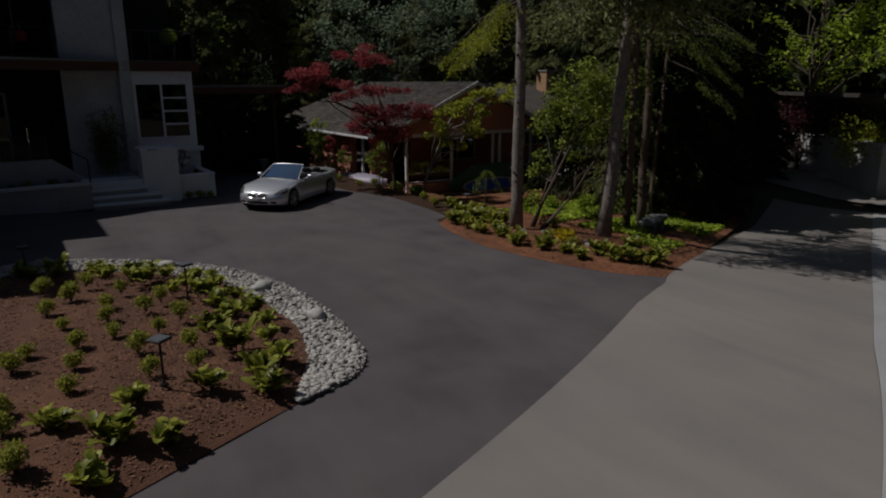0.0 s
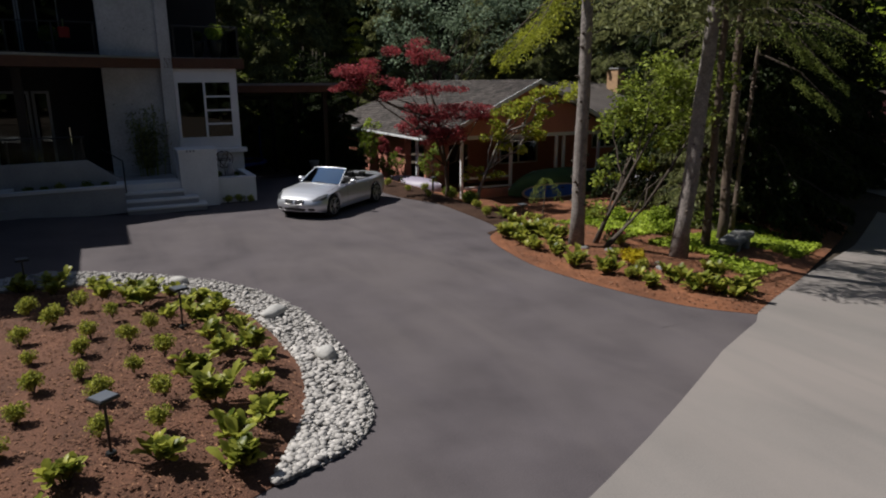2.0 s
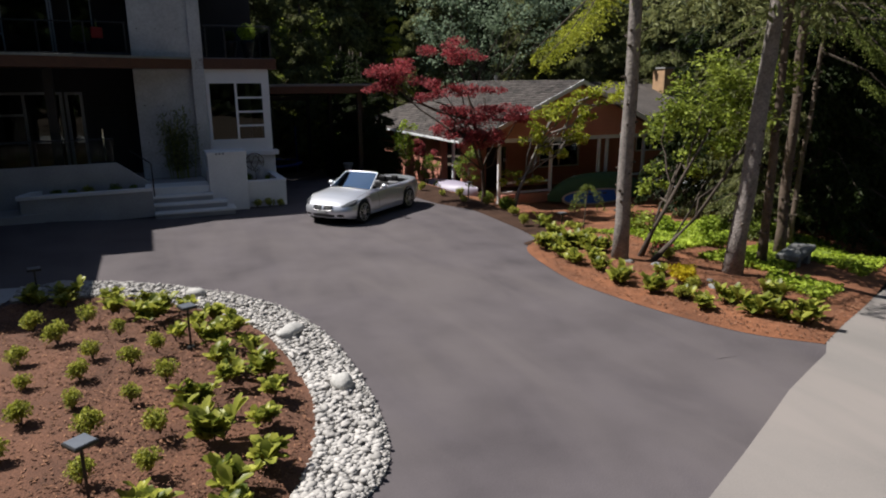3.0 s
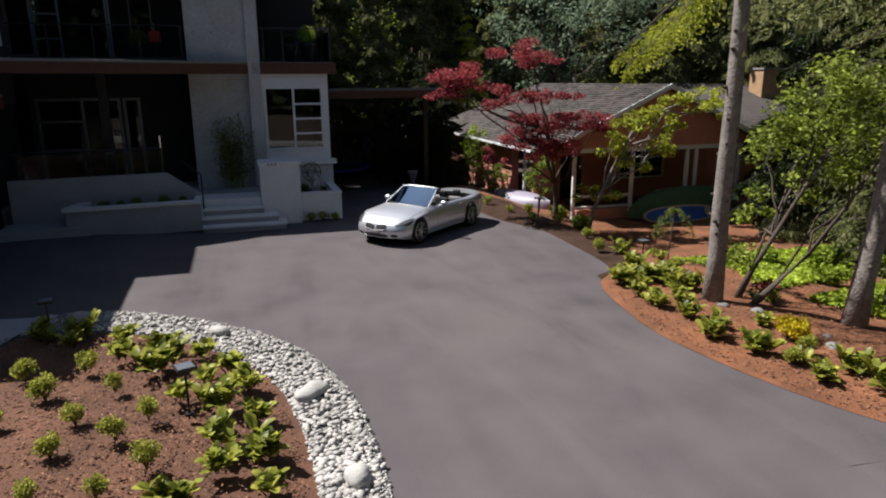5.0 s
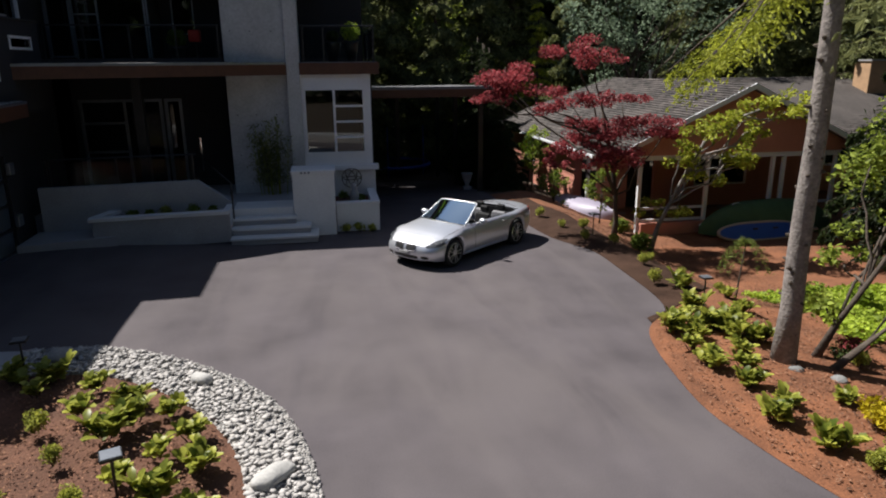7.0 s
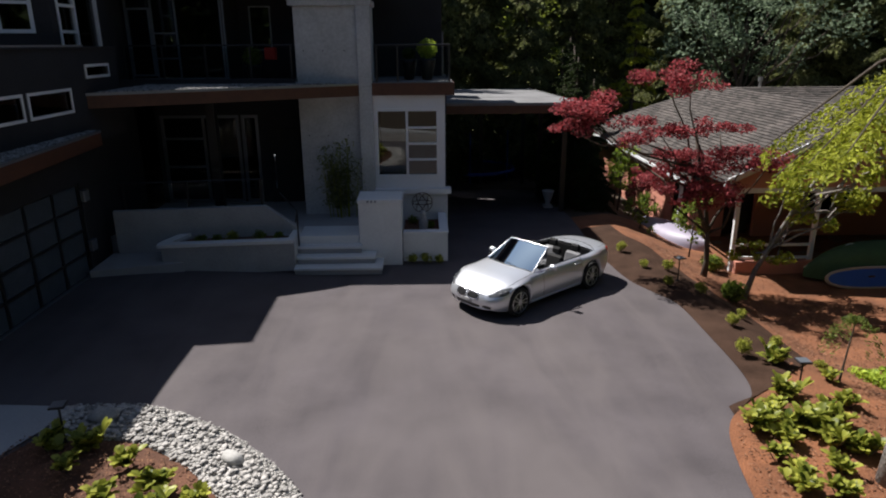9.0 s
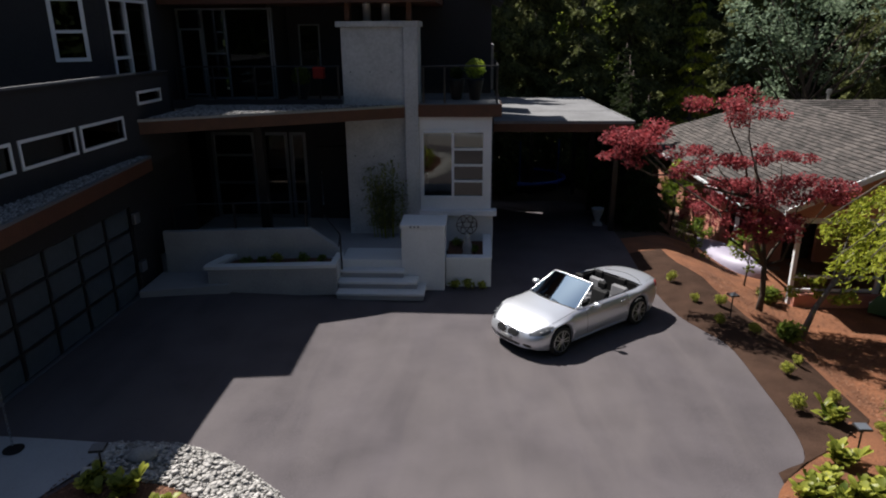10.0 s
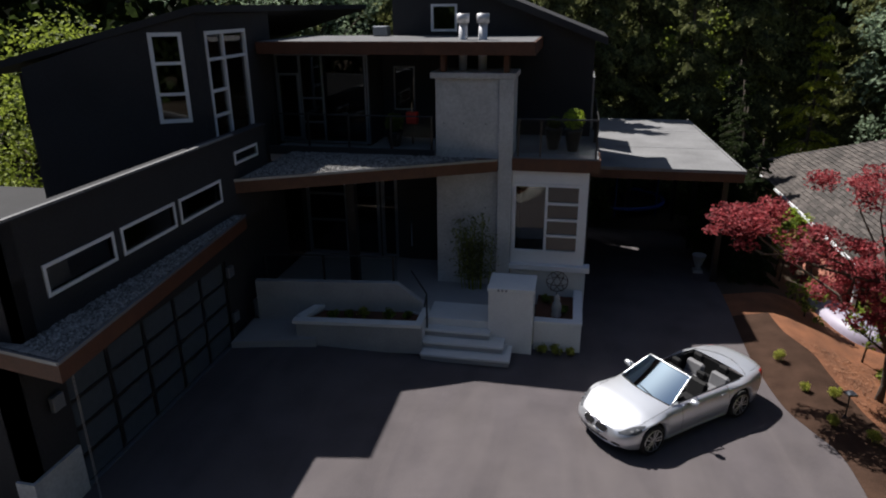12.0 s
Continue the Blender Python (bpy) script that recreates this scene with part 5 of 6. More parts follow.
def pad_tree(name, at, trunk, pads, leaf, m, bark, label, category, seed, r0=0.09, per=900, flat=0.3, limbs=True, up=0.6, aspect=0.55):
    """A broadleaf tree: trunk points, then limbs to leafy pads (x, y, z, radius), all relative to its foot."""
    rng = np.random.default_rng(seed)
    t = thing(name, at, label, category)
    part("trunk", trunk_mesh(rng, trunk, r0, r0 * 0.45, 10), bark, t, smooth=True)
    cs = []
    for k, (x, y, z, r) in enumerate(pads):
        if limbs:
            j = min(len(trunk) - 1, max(1, int(len(trunk) * (0.35 + 0.6 * (k % 3) / 3))))
            path = limb_path(rng, trunk[j], (x, y, z - r * flat * 0.4))
            part("limb", tube(B(), path, [r0 * 0.4 * (1 - i / len(path)) + 0.008 for i in range(len(path))], 6), bark, t, smooth=True)
        n = int(per * r * r)
        for s in range(max(4, int(11 * r))):
            a, d = rng.random() * math.tau, r * rng.random() ** 0.5
            cs.append(cluster(rng, (x + d * math.cos(a), y + d * math.sin(a), z + rng.normal() * r * flat * 0.5), (0.5 * r, 0.5 * r, flat * r * 0.55), max(10, n // max(4, int(11 * r)))))
    leaves("crown", np.concatenate(cs), leaf, m, t, seed, up=up, aspect=aspect)
    return t


def conifer(name, at, height, r_trunk, spread, z_first, leaf, m, bark, label, seed, dens=1.0, droop=0.35, category="conifer tree", lean=(0, 0), per=60):
    """Straight trunk, whorls of drooping boughs, each a spray of small flat twigs."""
    rng = np.random.default_rng(seed)
    t = thing(name, at, label, category)
    pts = [(lean[0] * i / 8, lean[1] * i / 8, height * i / 8) for i in range(9)]
    part("trunk", trunk_mesh(rng, pts, r_trunk, r_trunk * 0.2, 14), bark, t, smooth=True)
    cs, hang, bb = [], [], B()
    z = z_first
    while z < height * 0.98:
        k = (z - z_first) / (height - z_first)
        reach = spread * (1 - k) ** 0.8 * rng.uniform(0.6, 1.1) + 0.3
        for b in range(int(rng.integers(3, 6))):
            a = rng.random() * math.tau
            x0, y0 = lean[0] * z / height, lean[1] * z / height
            end = Vector((x0 + reach * math.cos(a), y0 + reach * math.sin(a), z - droop * reach + rng.normal() * 0.1))
            path = [Vector((x0, y0, z)), Vector((x0, y0, z)).lerp(end, 0.5) + Vector((0, 0, 0.12 * reach)), end]
            tube(bb, path, [0.035, 0.022, 0.006], 5, False)
            n = int(per * reach * dens)
            s = rng.random(n) ** 0.7
            mid = np.array([path[0].lerp(path[1], min(1, 2 * v)).lerp(path[1].lerp(path[2], max(0, 2 * v - 1)), 1.0 if v > 0.5 else 0.0) for v in s])
            side = rng.normal(size=(n, 1)) * 0.28 * reach * (1.05 - s)[:, None]
            perp = np.array([[-math.sin(a), math.cos(a), 0]])
            p = mid + side * perp
            p[:, 2] -= np.abs(side[:, 0]) * 0.4 + rng.random(n) * 0.22 * reach * 0.6
            cs.append(p)
            hang.append(np.stack([np.full(n, 0.55 * math.cos(a)) - 0.5 * math.sin(a) * np.sign(side[:, 0]), np.full(n, 0.55 * math.sin(a)) + 0.5 * math.cos(a) * np.sign(side[:, 0]), np.full(n, -0.75)], 1))
        z += rng.uniform(0.25, 0.55) * (1.0 + 0.4 * (1 - k))
    tagged(part("bough", bb, bark, t), kind="stuff")
    leaves("crown", np.concatenate(cs), leaf, m, t, seed + 1, up=0.3, aspect=0.34, along=np.concatenate(hang))
    return t


def bush(name, at, size, n, leaf, m, label, category, seed, group="", stems=True, squash=0.8, up=0.5, aspect=0.5):
    rng = np.random.default_rng(seed)
    t = thing(name, at, label, category, group, rz=float(rng.random() * 360))
    cs = []
    for k in range(7):
        a = rng.random() * math.tau
        d = size * 0.28 * rng.random() ** 0.5
        cs.append(cluster(rng, (d * math.cos(a), d * math.sin(a), size * squash * rng.uniform(0.4, 0.7)), (size * 0.28, size * 0.28, size * squash * 0.32), n // 7))
    leaves("foliage", np.concatenate(cs), leaf, m, t, seed, up=up, aspect=aspect)
    if stems:
        b = B()
        for k in range(4):
            a = k * 1.7
            tube(b, [(0, 0, 0), (0.2 * size * math.cos(a), 0.2 * size * math.sin(a), size * squash * 0.6)], [0.012, 0.005], 5)
        part("stem", b, BARKD, t)
    return t


def big_leaf(bm, rng, base, azim, length, width, pitch):
    """One arching leaf blade with a folded midrib, 12 triangles."""
    d = Vector((math.cos(azim), math.sin(azim), 0))
    s = Vector((-d.y, d.x, 0))
    rows = []
    p = Vector(base)
    ang = pitch
    for i in range(4):
        w = width / 2 * (0.22, 0.72, 1.0, 0.42)[i]
        lift = 0.25 * w
        rows.append([bm.verts.new(p + s * w + Vector((0, 0, lift))), bm.verts.new(p), bm.verts.new(p - s * w + Vector((0, 0, lift)))])
        p = p + (d * math.cos(ang) + Vector((0, 0, math.sin(ang)))) * length / 3
        ang -= 0.26
    for a, b in zip(rows, rows[1:]):
        bm.faces.new((a[0], a[1], b[1], b[0]))
        bm.faces.new((a[1], a[2], b[2], b[1]))


def laurel(seed, label, scale=1.0):
    """A low rosette shrub of large glossy leaves on a few shoots."""
    rng = random.Random(seed)
    t = thing("leafy_shrub", (0, 0, 0), label, "shrub", "shrubs in the beds")
    bm, st = B(), B()
    for k in range(7):
        a = rng.uniform(0, math.tau)
        r = rng.uniform(0.03, 0.24) * scale
        h = rng.uniform(0.05, 0.21) * scale
        tip = Vector((r * math.cos(a), r * math.sin(a), h))
        tube(st, [(0.4 * tip.x, 0.4 * tip.y, 0), tip], [0.01, 0.006], 5)
        for j in range(12):
            f = rng.uniform(0.15, 1.0)
            big_leaf(bm, rng, tip * f, rng.uniform(0, math.tau), rng.uniform(0.13, 0.24) * scale, rng.uniform(0.08, 0.135) * scale, rng.uniform(0.45, 1.35))
    part("foliage", bm, L_LAUREL, t, smooth=True)
    part("stem", st, BARKD, t)
    return t


# tall bare firs beside the road
def fir_crown(t, rng, top, z0, spread, m, seed, per=46, extra=()):
    """Drooping boughs above z0, and single boughs (foot z, tip x, y, z)."""
    bb, cs, hang = B(), [], []
    runs = [(z, None) for z in np.arange(z0, top[2] * 0.97, 0.38)] + [(e[0], Vector(e[1:])) for e in extra]
    for z, tip in runs:
        for k in range(3 if tip is None else 1):
            c = Vector((top[0] * z / top[2], top[1] * z / top[2], z))
            f = (z - z0) / max(1.0, top[2] - z0)
            a = rng.random() * math.tau
            reach = spread * (1 - max(0.0, f)) ** 0.7 * rng.uniform(0.6, 1.1) + 0.3
            end = tip or c + Vector((reach * math.cos(a), reach * math.sin(a), -0.3 * reach))
            if tip is not None:
                reach = (end - c).length
                a = math.atan2(end.y - c.y, end.x - c.x)
            tube(bb, [c, c.lerp(end, 0.5) + Vector((0, 0, 0.1 * reach)), end], [0.035, 0.022, 0.006], 5, False)
            n = int(per * reach * (4.6 if tip is not None else 1.6 if extra else 1))
            v = (0.45 + 0.55 * rng.random(n)) if tip is not None else rng.random(n) ** 0.7
            mid = np.array([c.lerp(end, w) + Vector((0, 0, 0.2 * reach * (w - w * w))) for w in v])
            side = rng.normal(size=n) * (0.26 if tip is not None else 0.26 * reach) * (1.05 - 0.6 * v)
            mid[:, 0] -= math.sin(a) * side
            mid[:, 1] += math.cos(a) * side
            mid[:, 2] -= np.abs(side) * 0.5 + rng.random(n) * 0.25
            cs.append(mid)
            hang.append(np.stack([0.6 * math.cos(a) - 0.6 * math.sin(a) * np.sign(side), 0.6 * math.sin(a) + 0.6 * math.cos(a) * np.sign(side), np.full(n, -0.6)], 1))
    tagged(part("bough", bb, BARKD, t), kind="stuff")
    leaves("crown", np.concatenate(cs), 0.2 if not extra else 0.085, m, t, seed, up=0.35, aspect=0.36, along=np.concatenate(hang))


def fir_trunk(name, at, top, r, seed, label, knots=54, bark=None):
    rng = np.random.default_rng(seed)
    t = thing(name, at, label, "tree")
    pts = [(top[0] * i / 14 + rng.normal() * 0.015, top[1] * i / 14 + rng.normal() * 0.015, top[2] * i / 14) for i in range(15)]
    rad = [r * (1 - 0.55 * i / 14) for i in range(15)]
    rad[0] *= 1.25
    part("trunk", tube(B(), [(0, 0, -0.3), *pts[1:]], rad, 16), bark or BARK, t, smooth=True)
    for k in range(knots):
        z = rng.uniform(0.8, top[2] * 0.8)
        a = rng.random() * math.tau
        rr = r * (1 - 0.55 * z / top[2])
        c = Vector((top[0] * z / top[2], top[1] * z / top[2], z))
        d = Vector((math.cos(a), math.sin(a), 0.15))
        part("branch_stub", tube(B(), [c + d * rr * 0.8, c + d * (rr + rng.uniform(0.02, 0.09))], [0.045, 0.016], 6), BARKD, t)
    return t


G = lambda x, y: rise(x, y) + 0.03
for x, y, top, r, sd, lab in ((11.79, 14.38, (0.0, 0.0, 13.0), 0.175, 11, "tall straight fir with a bare grey brown trunk"), (13.6, 12.75, (1.3, 0.1, 13.0), 0.195, 12, "tall leaning fir with a bare grey brown trunk"),
                              (15.5, 13.6, (-0.1, 0.0, 12.0), 0.11, 13, "slender bare conifer trunk"), (17.2, 14.5, (-0.2, 0.0, 12.0), 0.14, 14, "bare brown conifer trunk in shade"), (18.9, 15.6, (1.2, 0.4, 10.0), 0.08, 15, "thin dead conifer trunk in shade")):
    fir = fir_trunk("fir_tree", (x, y, G(x, y)), top, r, sd, lab, bark=BARK if sd < 13 else BARKT)
    rngf = np.random.default_rng(sd + 300)
    if sd == 11:
        fir_crown(fir, rngf, top, 10.5, 2.2, L_LIME, sd + 400, extra=((6.3, -2.5, -1.0, 4.75), (6.2, -2.1, 0.7, 4.65), (6.6, -2.7, -1.9, 5.0), (6.0, -2.4, -0.2, 4.45)))
    elif sd == 15:
        fir_crown(fir, rngf, top, 6.5, 3.2, L_BOUGH, sd + 400, extra=((6.6, 1.2, -1.6, 5.2), (6.2, 2.2, -1.8, 4.6), (7.0, 0.5, -1.4, 5.6), (6.8, 2.7, -1.2, 5.4), (5.6, 1.6, -2.0, 3.9), (7.2, 2.0, -2.2, 6.0)))
    else:
        fir_crown(fir, rngf, top, {12: 6.4, 13: 7.2}.get(sd, 8.5), {12: 3.2, 13: 3.0}.get(sd, 2.0), L_CEDAR, sd + 400, per=80)

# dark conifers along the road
R1 = conifer("cedar_tree", (22.2, 17.6, rise(22.2, 17.6)), 16, 0.25, 3.2, 1.2, 0.24, L_SHADED, BARKD, "dense green cedar beside the road, leaves darkened for its shade", 21, dens=1.5, per=120)
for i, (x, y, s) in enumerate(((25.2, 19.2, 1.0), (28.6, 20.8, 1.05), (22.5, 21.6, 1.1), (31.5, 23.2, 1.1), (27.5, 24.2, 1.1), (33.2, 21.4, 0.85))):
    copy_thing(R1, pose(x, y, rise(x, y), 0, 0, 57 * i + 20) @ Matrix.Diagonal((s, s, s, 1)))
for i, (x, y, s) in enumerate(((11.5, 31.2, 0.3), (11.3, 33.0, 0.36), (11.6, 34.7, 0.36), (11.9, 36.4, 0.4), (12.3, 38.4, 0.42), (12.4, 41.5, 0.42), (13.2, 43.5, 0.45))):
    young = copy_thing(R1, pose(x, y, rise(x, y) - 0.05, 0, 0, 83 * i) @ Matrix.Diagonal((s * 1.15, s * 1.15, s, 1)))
    tagged(young, "young cedar beside the carport with leaves coloured for shade", "tree")

BC = conifer("cedar_tree", (20.9, 18.9, rise(20.9, 18.9) - 0.05), 11.5, 0.18, 2.0, 0.9, 0.2, L_CEDAR, BARKD, "olive green cedar with hanging sprays", 23, dens=1.6, per=120)
for i, (x, y, k) in enumerate(((21.3, 20.2, 1.05), (18.9, 16.9, 0.75), (25.5, 21.5, 1.1))):
    copy_thing(BC, pose(x, y, rise(x, y) - 0.05, 0, 0, 70 * i + 30) @ Matrix.Diagonal((k, k, k, 1)))

# red japanese maple
MZ = -0.75
pad_tree("japanese_maple", (13.1, 24.0, MZ), [(0, 0, 0), (0.05, 0, 0.7), (0.0, 0.05, 1.5), (-0.15, 0.05, 2.4), (-0.4, 0.05, 3.3), (-0.6, 0.1, 4.3)],
         [(-4.0, -0.75, 5.1, 0.8), (-3.5, -0.55, 4.85, 0.85), (-4.0, -0.5, 4.5, 0.6), (-1.6, -0.25, 5.68, 0.75), (-0.9, 0.0, 5.55, 0.66), (-2.4, -0.4, 4.3, 0.62), (-1.7, -0.3, 4.4, 0.7), (0.1, 0.2, 4.3, 0.63), (-0.2, 0.1, 3.5, 0.89), (1.0, 0.3, 3.55, 0.84), (-0.8, 0.2, 3.3, 0.74), (-1.3, 0.2, 2.9, 0.63), (1.5, 0.2, 3.4, 0.63), (0.0, -0.5, 2.9, 0.74), (-1.0, 0.1, 3.7, 0.6), (-0.6, -0.4, 2.6, 0.6)],
         0.10, L_RED, BARKD, "dark red Japanese maple with layered flat branches", "maple tree", 31, r0=0.085, per=1650, flat=0.4)
# lime green leaning tree
pad_tree("lime_green_tree", (13.75, 22.9, rise(13.75, 22.9)), [(0.0, 0.0, 0), (0.19, -0.05, 0.85), (0.44, -0.12, 1.48), (0.84, -0.23, 2.46), (1.24, -0.34, 3.28), (2.03, -0.55, 3.94), (2.9, -0.79, 4.3)],
         [(0.1, 0.18, 1.3, 0.45), (0.5, -0.45, 1.35, 0.39), (0.97, -0.06, 2.8, 0.54), (0.53, -0.35, 3.2, 0.49), (1.28, -0.24, 3.5, 0.54), (1.78, -0.69, 3.85, 0.54), (2.68, -0.62, 4.25, 0.54), (3.43, -0.93, 4.35, 0.54), (3.91, -0.85, 4.0, 0.43), (1.95, -0.84, 2.85, 0.54), (2.66, -0.51, 2.7, 0.45), (1.35, -0.57, 2.35, 0.49), (2.88, -0.47, 3.6, 0.49), (2.12, -0.58, 3.4, 0.38)],
         0.14, L_LIME, BARK, "leaning young tree with bright lime green leaves", "tree", 32, r0=0.07, per=850, flat=0.6)
part_up = [(0, 0, 0), (0.25, -0.05, 0.6), (0.6, -0.15, 1.3), (1.0, -0.25, 2.1), (1.5, -0.35, 3.0)]
pad_tree("vine_maple", (12.5, 14.5, G(12.5, 14.5)), part_up,
         [(0.4, 0.5, 0.9, 0.5), (0.9, 0.7, 1.5, 0.42), (1.3, 0.3, 2.3, 0.6), (1.9, 0.7, 3.1, 0.9), (1.0, 0.6, 3.3, 0.6), (1.9, 0.3, 4.0, 0.75), (2.7, 0.6, 3.5, 0.7), (3.0, 0.8, 4.4, 0.7)],
         0.13, L_VINE, BARKD, "leaning multi-stemmed vine maple with green leaves", "tree", 33, r0=0.06, per=900, flat=0.7)
pad_tree("vine_maple", (12.4, 14.0, G(12.4, 14.0)), [(0, 0, 0), (0.5, -0.05, 0.45), (1.1, -0.15, 1.0), (1.8, -0.2, 1.9), (2.5, -0.3, 3.0)],
         [(2.3, 0.2, 2.6, 0.6), (2.8, -0.1, 3.5, 0.8), (3.2, 0.3, 4.3, 0.8)], 0.14, L_VINE, BARKD, "leaning dark-stemmed vine maple", "tree", 34, r0=0.055, per=1000, flat=0.6)

# woods behind
BT = conifer("cedar_tree", (8.5, 46.0, -1.3), 17, 0.3, 3.6, 0.8, 0.27, L_CEDAR, BARKD, "tall green cedar behind the house", 41, dens=1.6, per=110)
for i, (x, y, s) in enumerate(((12.5, 49.0, 1.1), (3.0, 48.0, 1.1), (-4.0, 47.0, 1.15), (17.5, 52.0, 1.25), (23.0, 50.0, 1.1), (29.0, 47.0, 1.2), (33.0, 40.0, 1.1), (37.0, 34.0, 1.1), (-11.0, 44.0, 1.2), (36.0, 27.5, 1.0), (14.0, 58.0, 1.4), (26.0, 60.0, 1.5), (5.0, 58.0, 1.4), (14.2, 47.5, 0.95), (26.5, 43.5, 0.95), (29.5, 40.5, 0.9), (31.5, 36.0, 0.9), (2.6, 42.8, 0.95), (6.0, 43.6, 0.9), (-2.5, 41.5, 0.95), (10.8, 43.5, 0.7), (1.5, 40.5, 0.8), (4.2, 39.9, 0.8))):
    copy_thing(BT, pose(x, y, rise(x, y) - 0.1, 0, 0, 73 * i) @ Matrix.Diagonal((s, s, s, 1)))
def round_pads(n, r, h, z0, sd):
    g = np.random.default_rng(sd)
    return [(float(r * g.normal() * 0.5), float(r * g.normal() * 0.5), float(z0 + h * g.random()), float(g.uniform(0.8, 1.4))) for _ in range(n)]
D1 = pad_tree("broadleaf_tree", (22.6, 43.4, -1.2), [(0, 0, 0), (0.1, 0, 2), (0, 0.1, 4), (0.1, 0, 6), (0, 0, 8)], round_pads(30, 3.6, 9.0, 2.5, 3), 0.26, L_GREY, BARKD, "broad grey-green tree behind the pink house", "tree", 42, r0=0.16, per=190, flat=0.8)
for i, (x, y, s) in enumerate(((35.0, 36.0, 1.0), (-9.0, 38.5, 1.0))):
    copy_thing(D1, pose(x, y, rise(x, y), 0, 0, 101 * i) @ Matrix.Diagonal((s, s, s, 1)))
D2 = pad_tree("broadleaf_tree", (-12.5, 30.0, 0), [(0, 0, 0), (0.1, 0, 2), (0, 0.1, 4), (0, 0, 6)], round_pads(26, 3.4, 6.5, 1.0, 9), 0.19, L_VINE, BARKD, "green broadleaf tree beside the house", "tree", 43, r0=0.14, per=330, flat=0.8)
GT = conifer("yellow_cedar", (17.2, 45.0, -1.3), 9.5, 0.14, 2.0, 0.8, 0.24, L_LIME, BARKD, "yellow-green young cedar in the woods", 47, dens=1.1, per=80)
copy_thing(D2, pose(-14.0, 24.5, 0, 0, 0, 60))
copy_thing(D2, pose(12.0, 47.5, -1.3, 0, 0, 160) @ Matrix.Diagonal((0.9, 0.9, 1.1, 1)))

# far woods beyond the houses; second ring unseen, added to cut low sky light
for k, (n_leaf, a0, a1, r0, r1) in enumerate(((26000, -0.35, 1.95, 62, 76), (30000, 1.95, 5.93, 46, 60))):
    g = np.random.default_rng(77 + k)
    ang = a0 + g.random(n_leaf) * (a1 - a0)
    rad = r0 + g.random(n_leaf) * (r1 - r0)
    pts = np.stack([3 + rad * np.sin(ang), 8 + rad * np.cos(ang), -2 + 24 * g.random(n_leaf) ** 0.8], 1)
    tagged(leaves("far_woods", pts, 1.5, L_SHADED, None, 78 + k, up=0.2, aspect=0.8), "dense dark woods beyond the houses, with an unseen ring added to block sky light", "woods", kind="stuff")
bm = B()
ring = []
for i in range(80):
    a = i * math.tau / 80
    h = 22 + 3 * noise.noise((3 * math.cos(a), 3 * math.sin(a), 0))
    ring.append((bm.verts.new((3 + 82 * math.sin(a), 8 + 82 * math.cos(a), -4)), bm.verts.new((3 + 82 * math.sin(a), 8 + 82 * math.cos(a), h))))
for p, q in zip(ring, ring[1:] + ring[:1]):
    bm.faces.new((p[0], q[0], q[1], p[1]))
tagged(link_mesh("backdrop", bm, L_SHADED), "dark wooded hillside far behind", "hillside", kind="structure")

# ---- plants in the beds ----
LA = [laurel(s, "low shrub with large glossy yellow-green leaves in mulch", sc) for s, sc in ((1, 0.95), (2, 1.06), (3, 0.86), (4, 1.0))]
ISLAND_A = [(1.1, 14.8), (1.7, 14.3), (2.3, 14.0), (1.7, 13.3), (2.7, 13.3), (2.9, 12.6), (2.1, 12.3), (2.55, 12.0), (3.05, 11.7), (2.6, 11.1), (2.6, 10.5), (3.1, 10.8), (3.1, 10.1), (2.2, 9.9), (2.9, 9.4), (2.3, 9.1), (2.8, 8.6), (2.4, 8.3), (1.7, 8.0), (2.4, 7.8), (1.2, 13.9), (1.9, 13.65), (2.4, 12.8), (0.4, 15.2), (0.4, 14.6), (-0.15, 15.25), (0.0, 7.8), (0.5, 7.3), (1.0, 7.1), (0.2, 6.7), (0.8, 8.0)]
GARDEN_A = [(10.5, 15.7), (10.45, 14.9), (10.4, 14.2), (11.1, 16.3), (11.4, 15.7), (11.2, 14.6), (11.9, 16.0), (12.7, 17.4), (12.0, 18.0), (10.8, 16.0), (10.8, 15.35), (10.6, 14.5), (11.5, 15.3), (10.9, 14.05), (10.6, 13.5), (10.8, 12.9), (10.35, 12.5), (12.4, 16.45), (11.85, 15.1), (11.7, 12.9), (11.5, 16.7), (11.6, 16.0), (10.6, 11.8), (10.75, 10.7), (11.45, 10.25), (11.7, 9.95), (12.0, 9.65), (10.9, 11.35), (11.55, 10.9), (12.55, 10.0), (11.1, 15.7), (12.0, 10.5), (12.7, 10.9)]
first = set()
rr = random.Random(8)
for i, (x, y) in enumerate(ISLAND_A + GARDEN_A):
    z = on_bed(x, y) - 0.01 if i < len(ISLAND_A) else rise(x, y) + 0.06
    s = rr.uniform(0.9, 1.15)
    m = pose(x, y, z, 0, 0, rr.uniform(0, 360)) @ Matrix.Diagonal((s, s, s * 1.1, 1))
    k = i % 4
    if k in first:
        copy_thing(LA[k], m)
    else:
        first.add(k)
        LA[k].matrix_basis = m
ISLAND_B = [(0.1, 13.4), (0.5, 12.7), (0.8, 13.5), (1.3, 12.7), (1.8, 11.8), (1.0, 11.9), (0.1, 12.0), (0.9, 11.2), (0.3, 11.2), (1.5, 11.4), (1.9, 10.7), (1.5, 10.3), (0.4, 10.2), (0.9, 10.4), (1.8, 9.4), (1.1, 9.6), (0.3, 9.4), (1.7, 8.7), (1.1, 8.7), (-0.4, 7.1), (0.2, 8.7), (-0.5, 8.4), (-0.4, 9.7), (-0.2, 10.2), (-0.5, 7.9), (-0.8, 12.5), (-0.9, 11.3), (-1.1, 9.2), (-0.6, 13.9)]
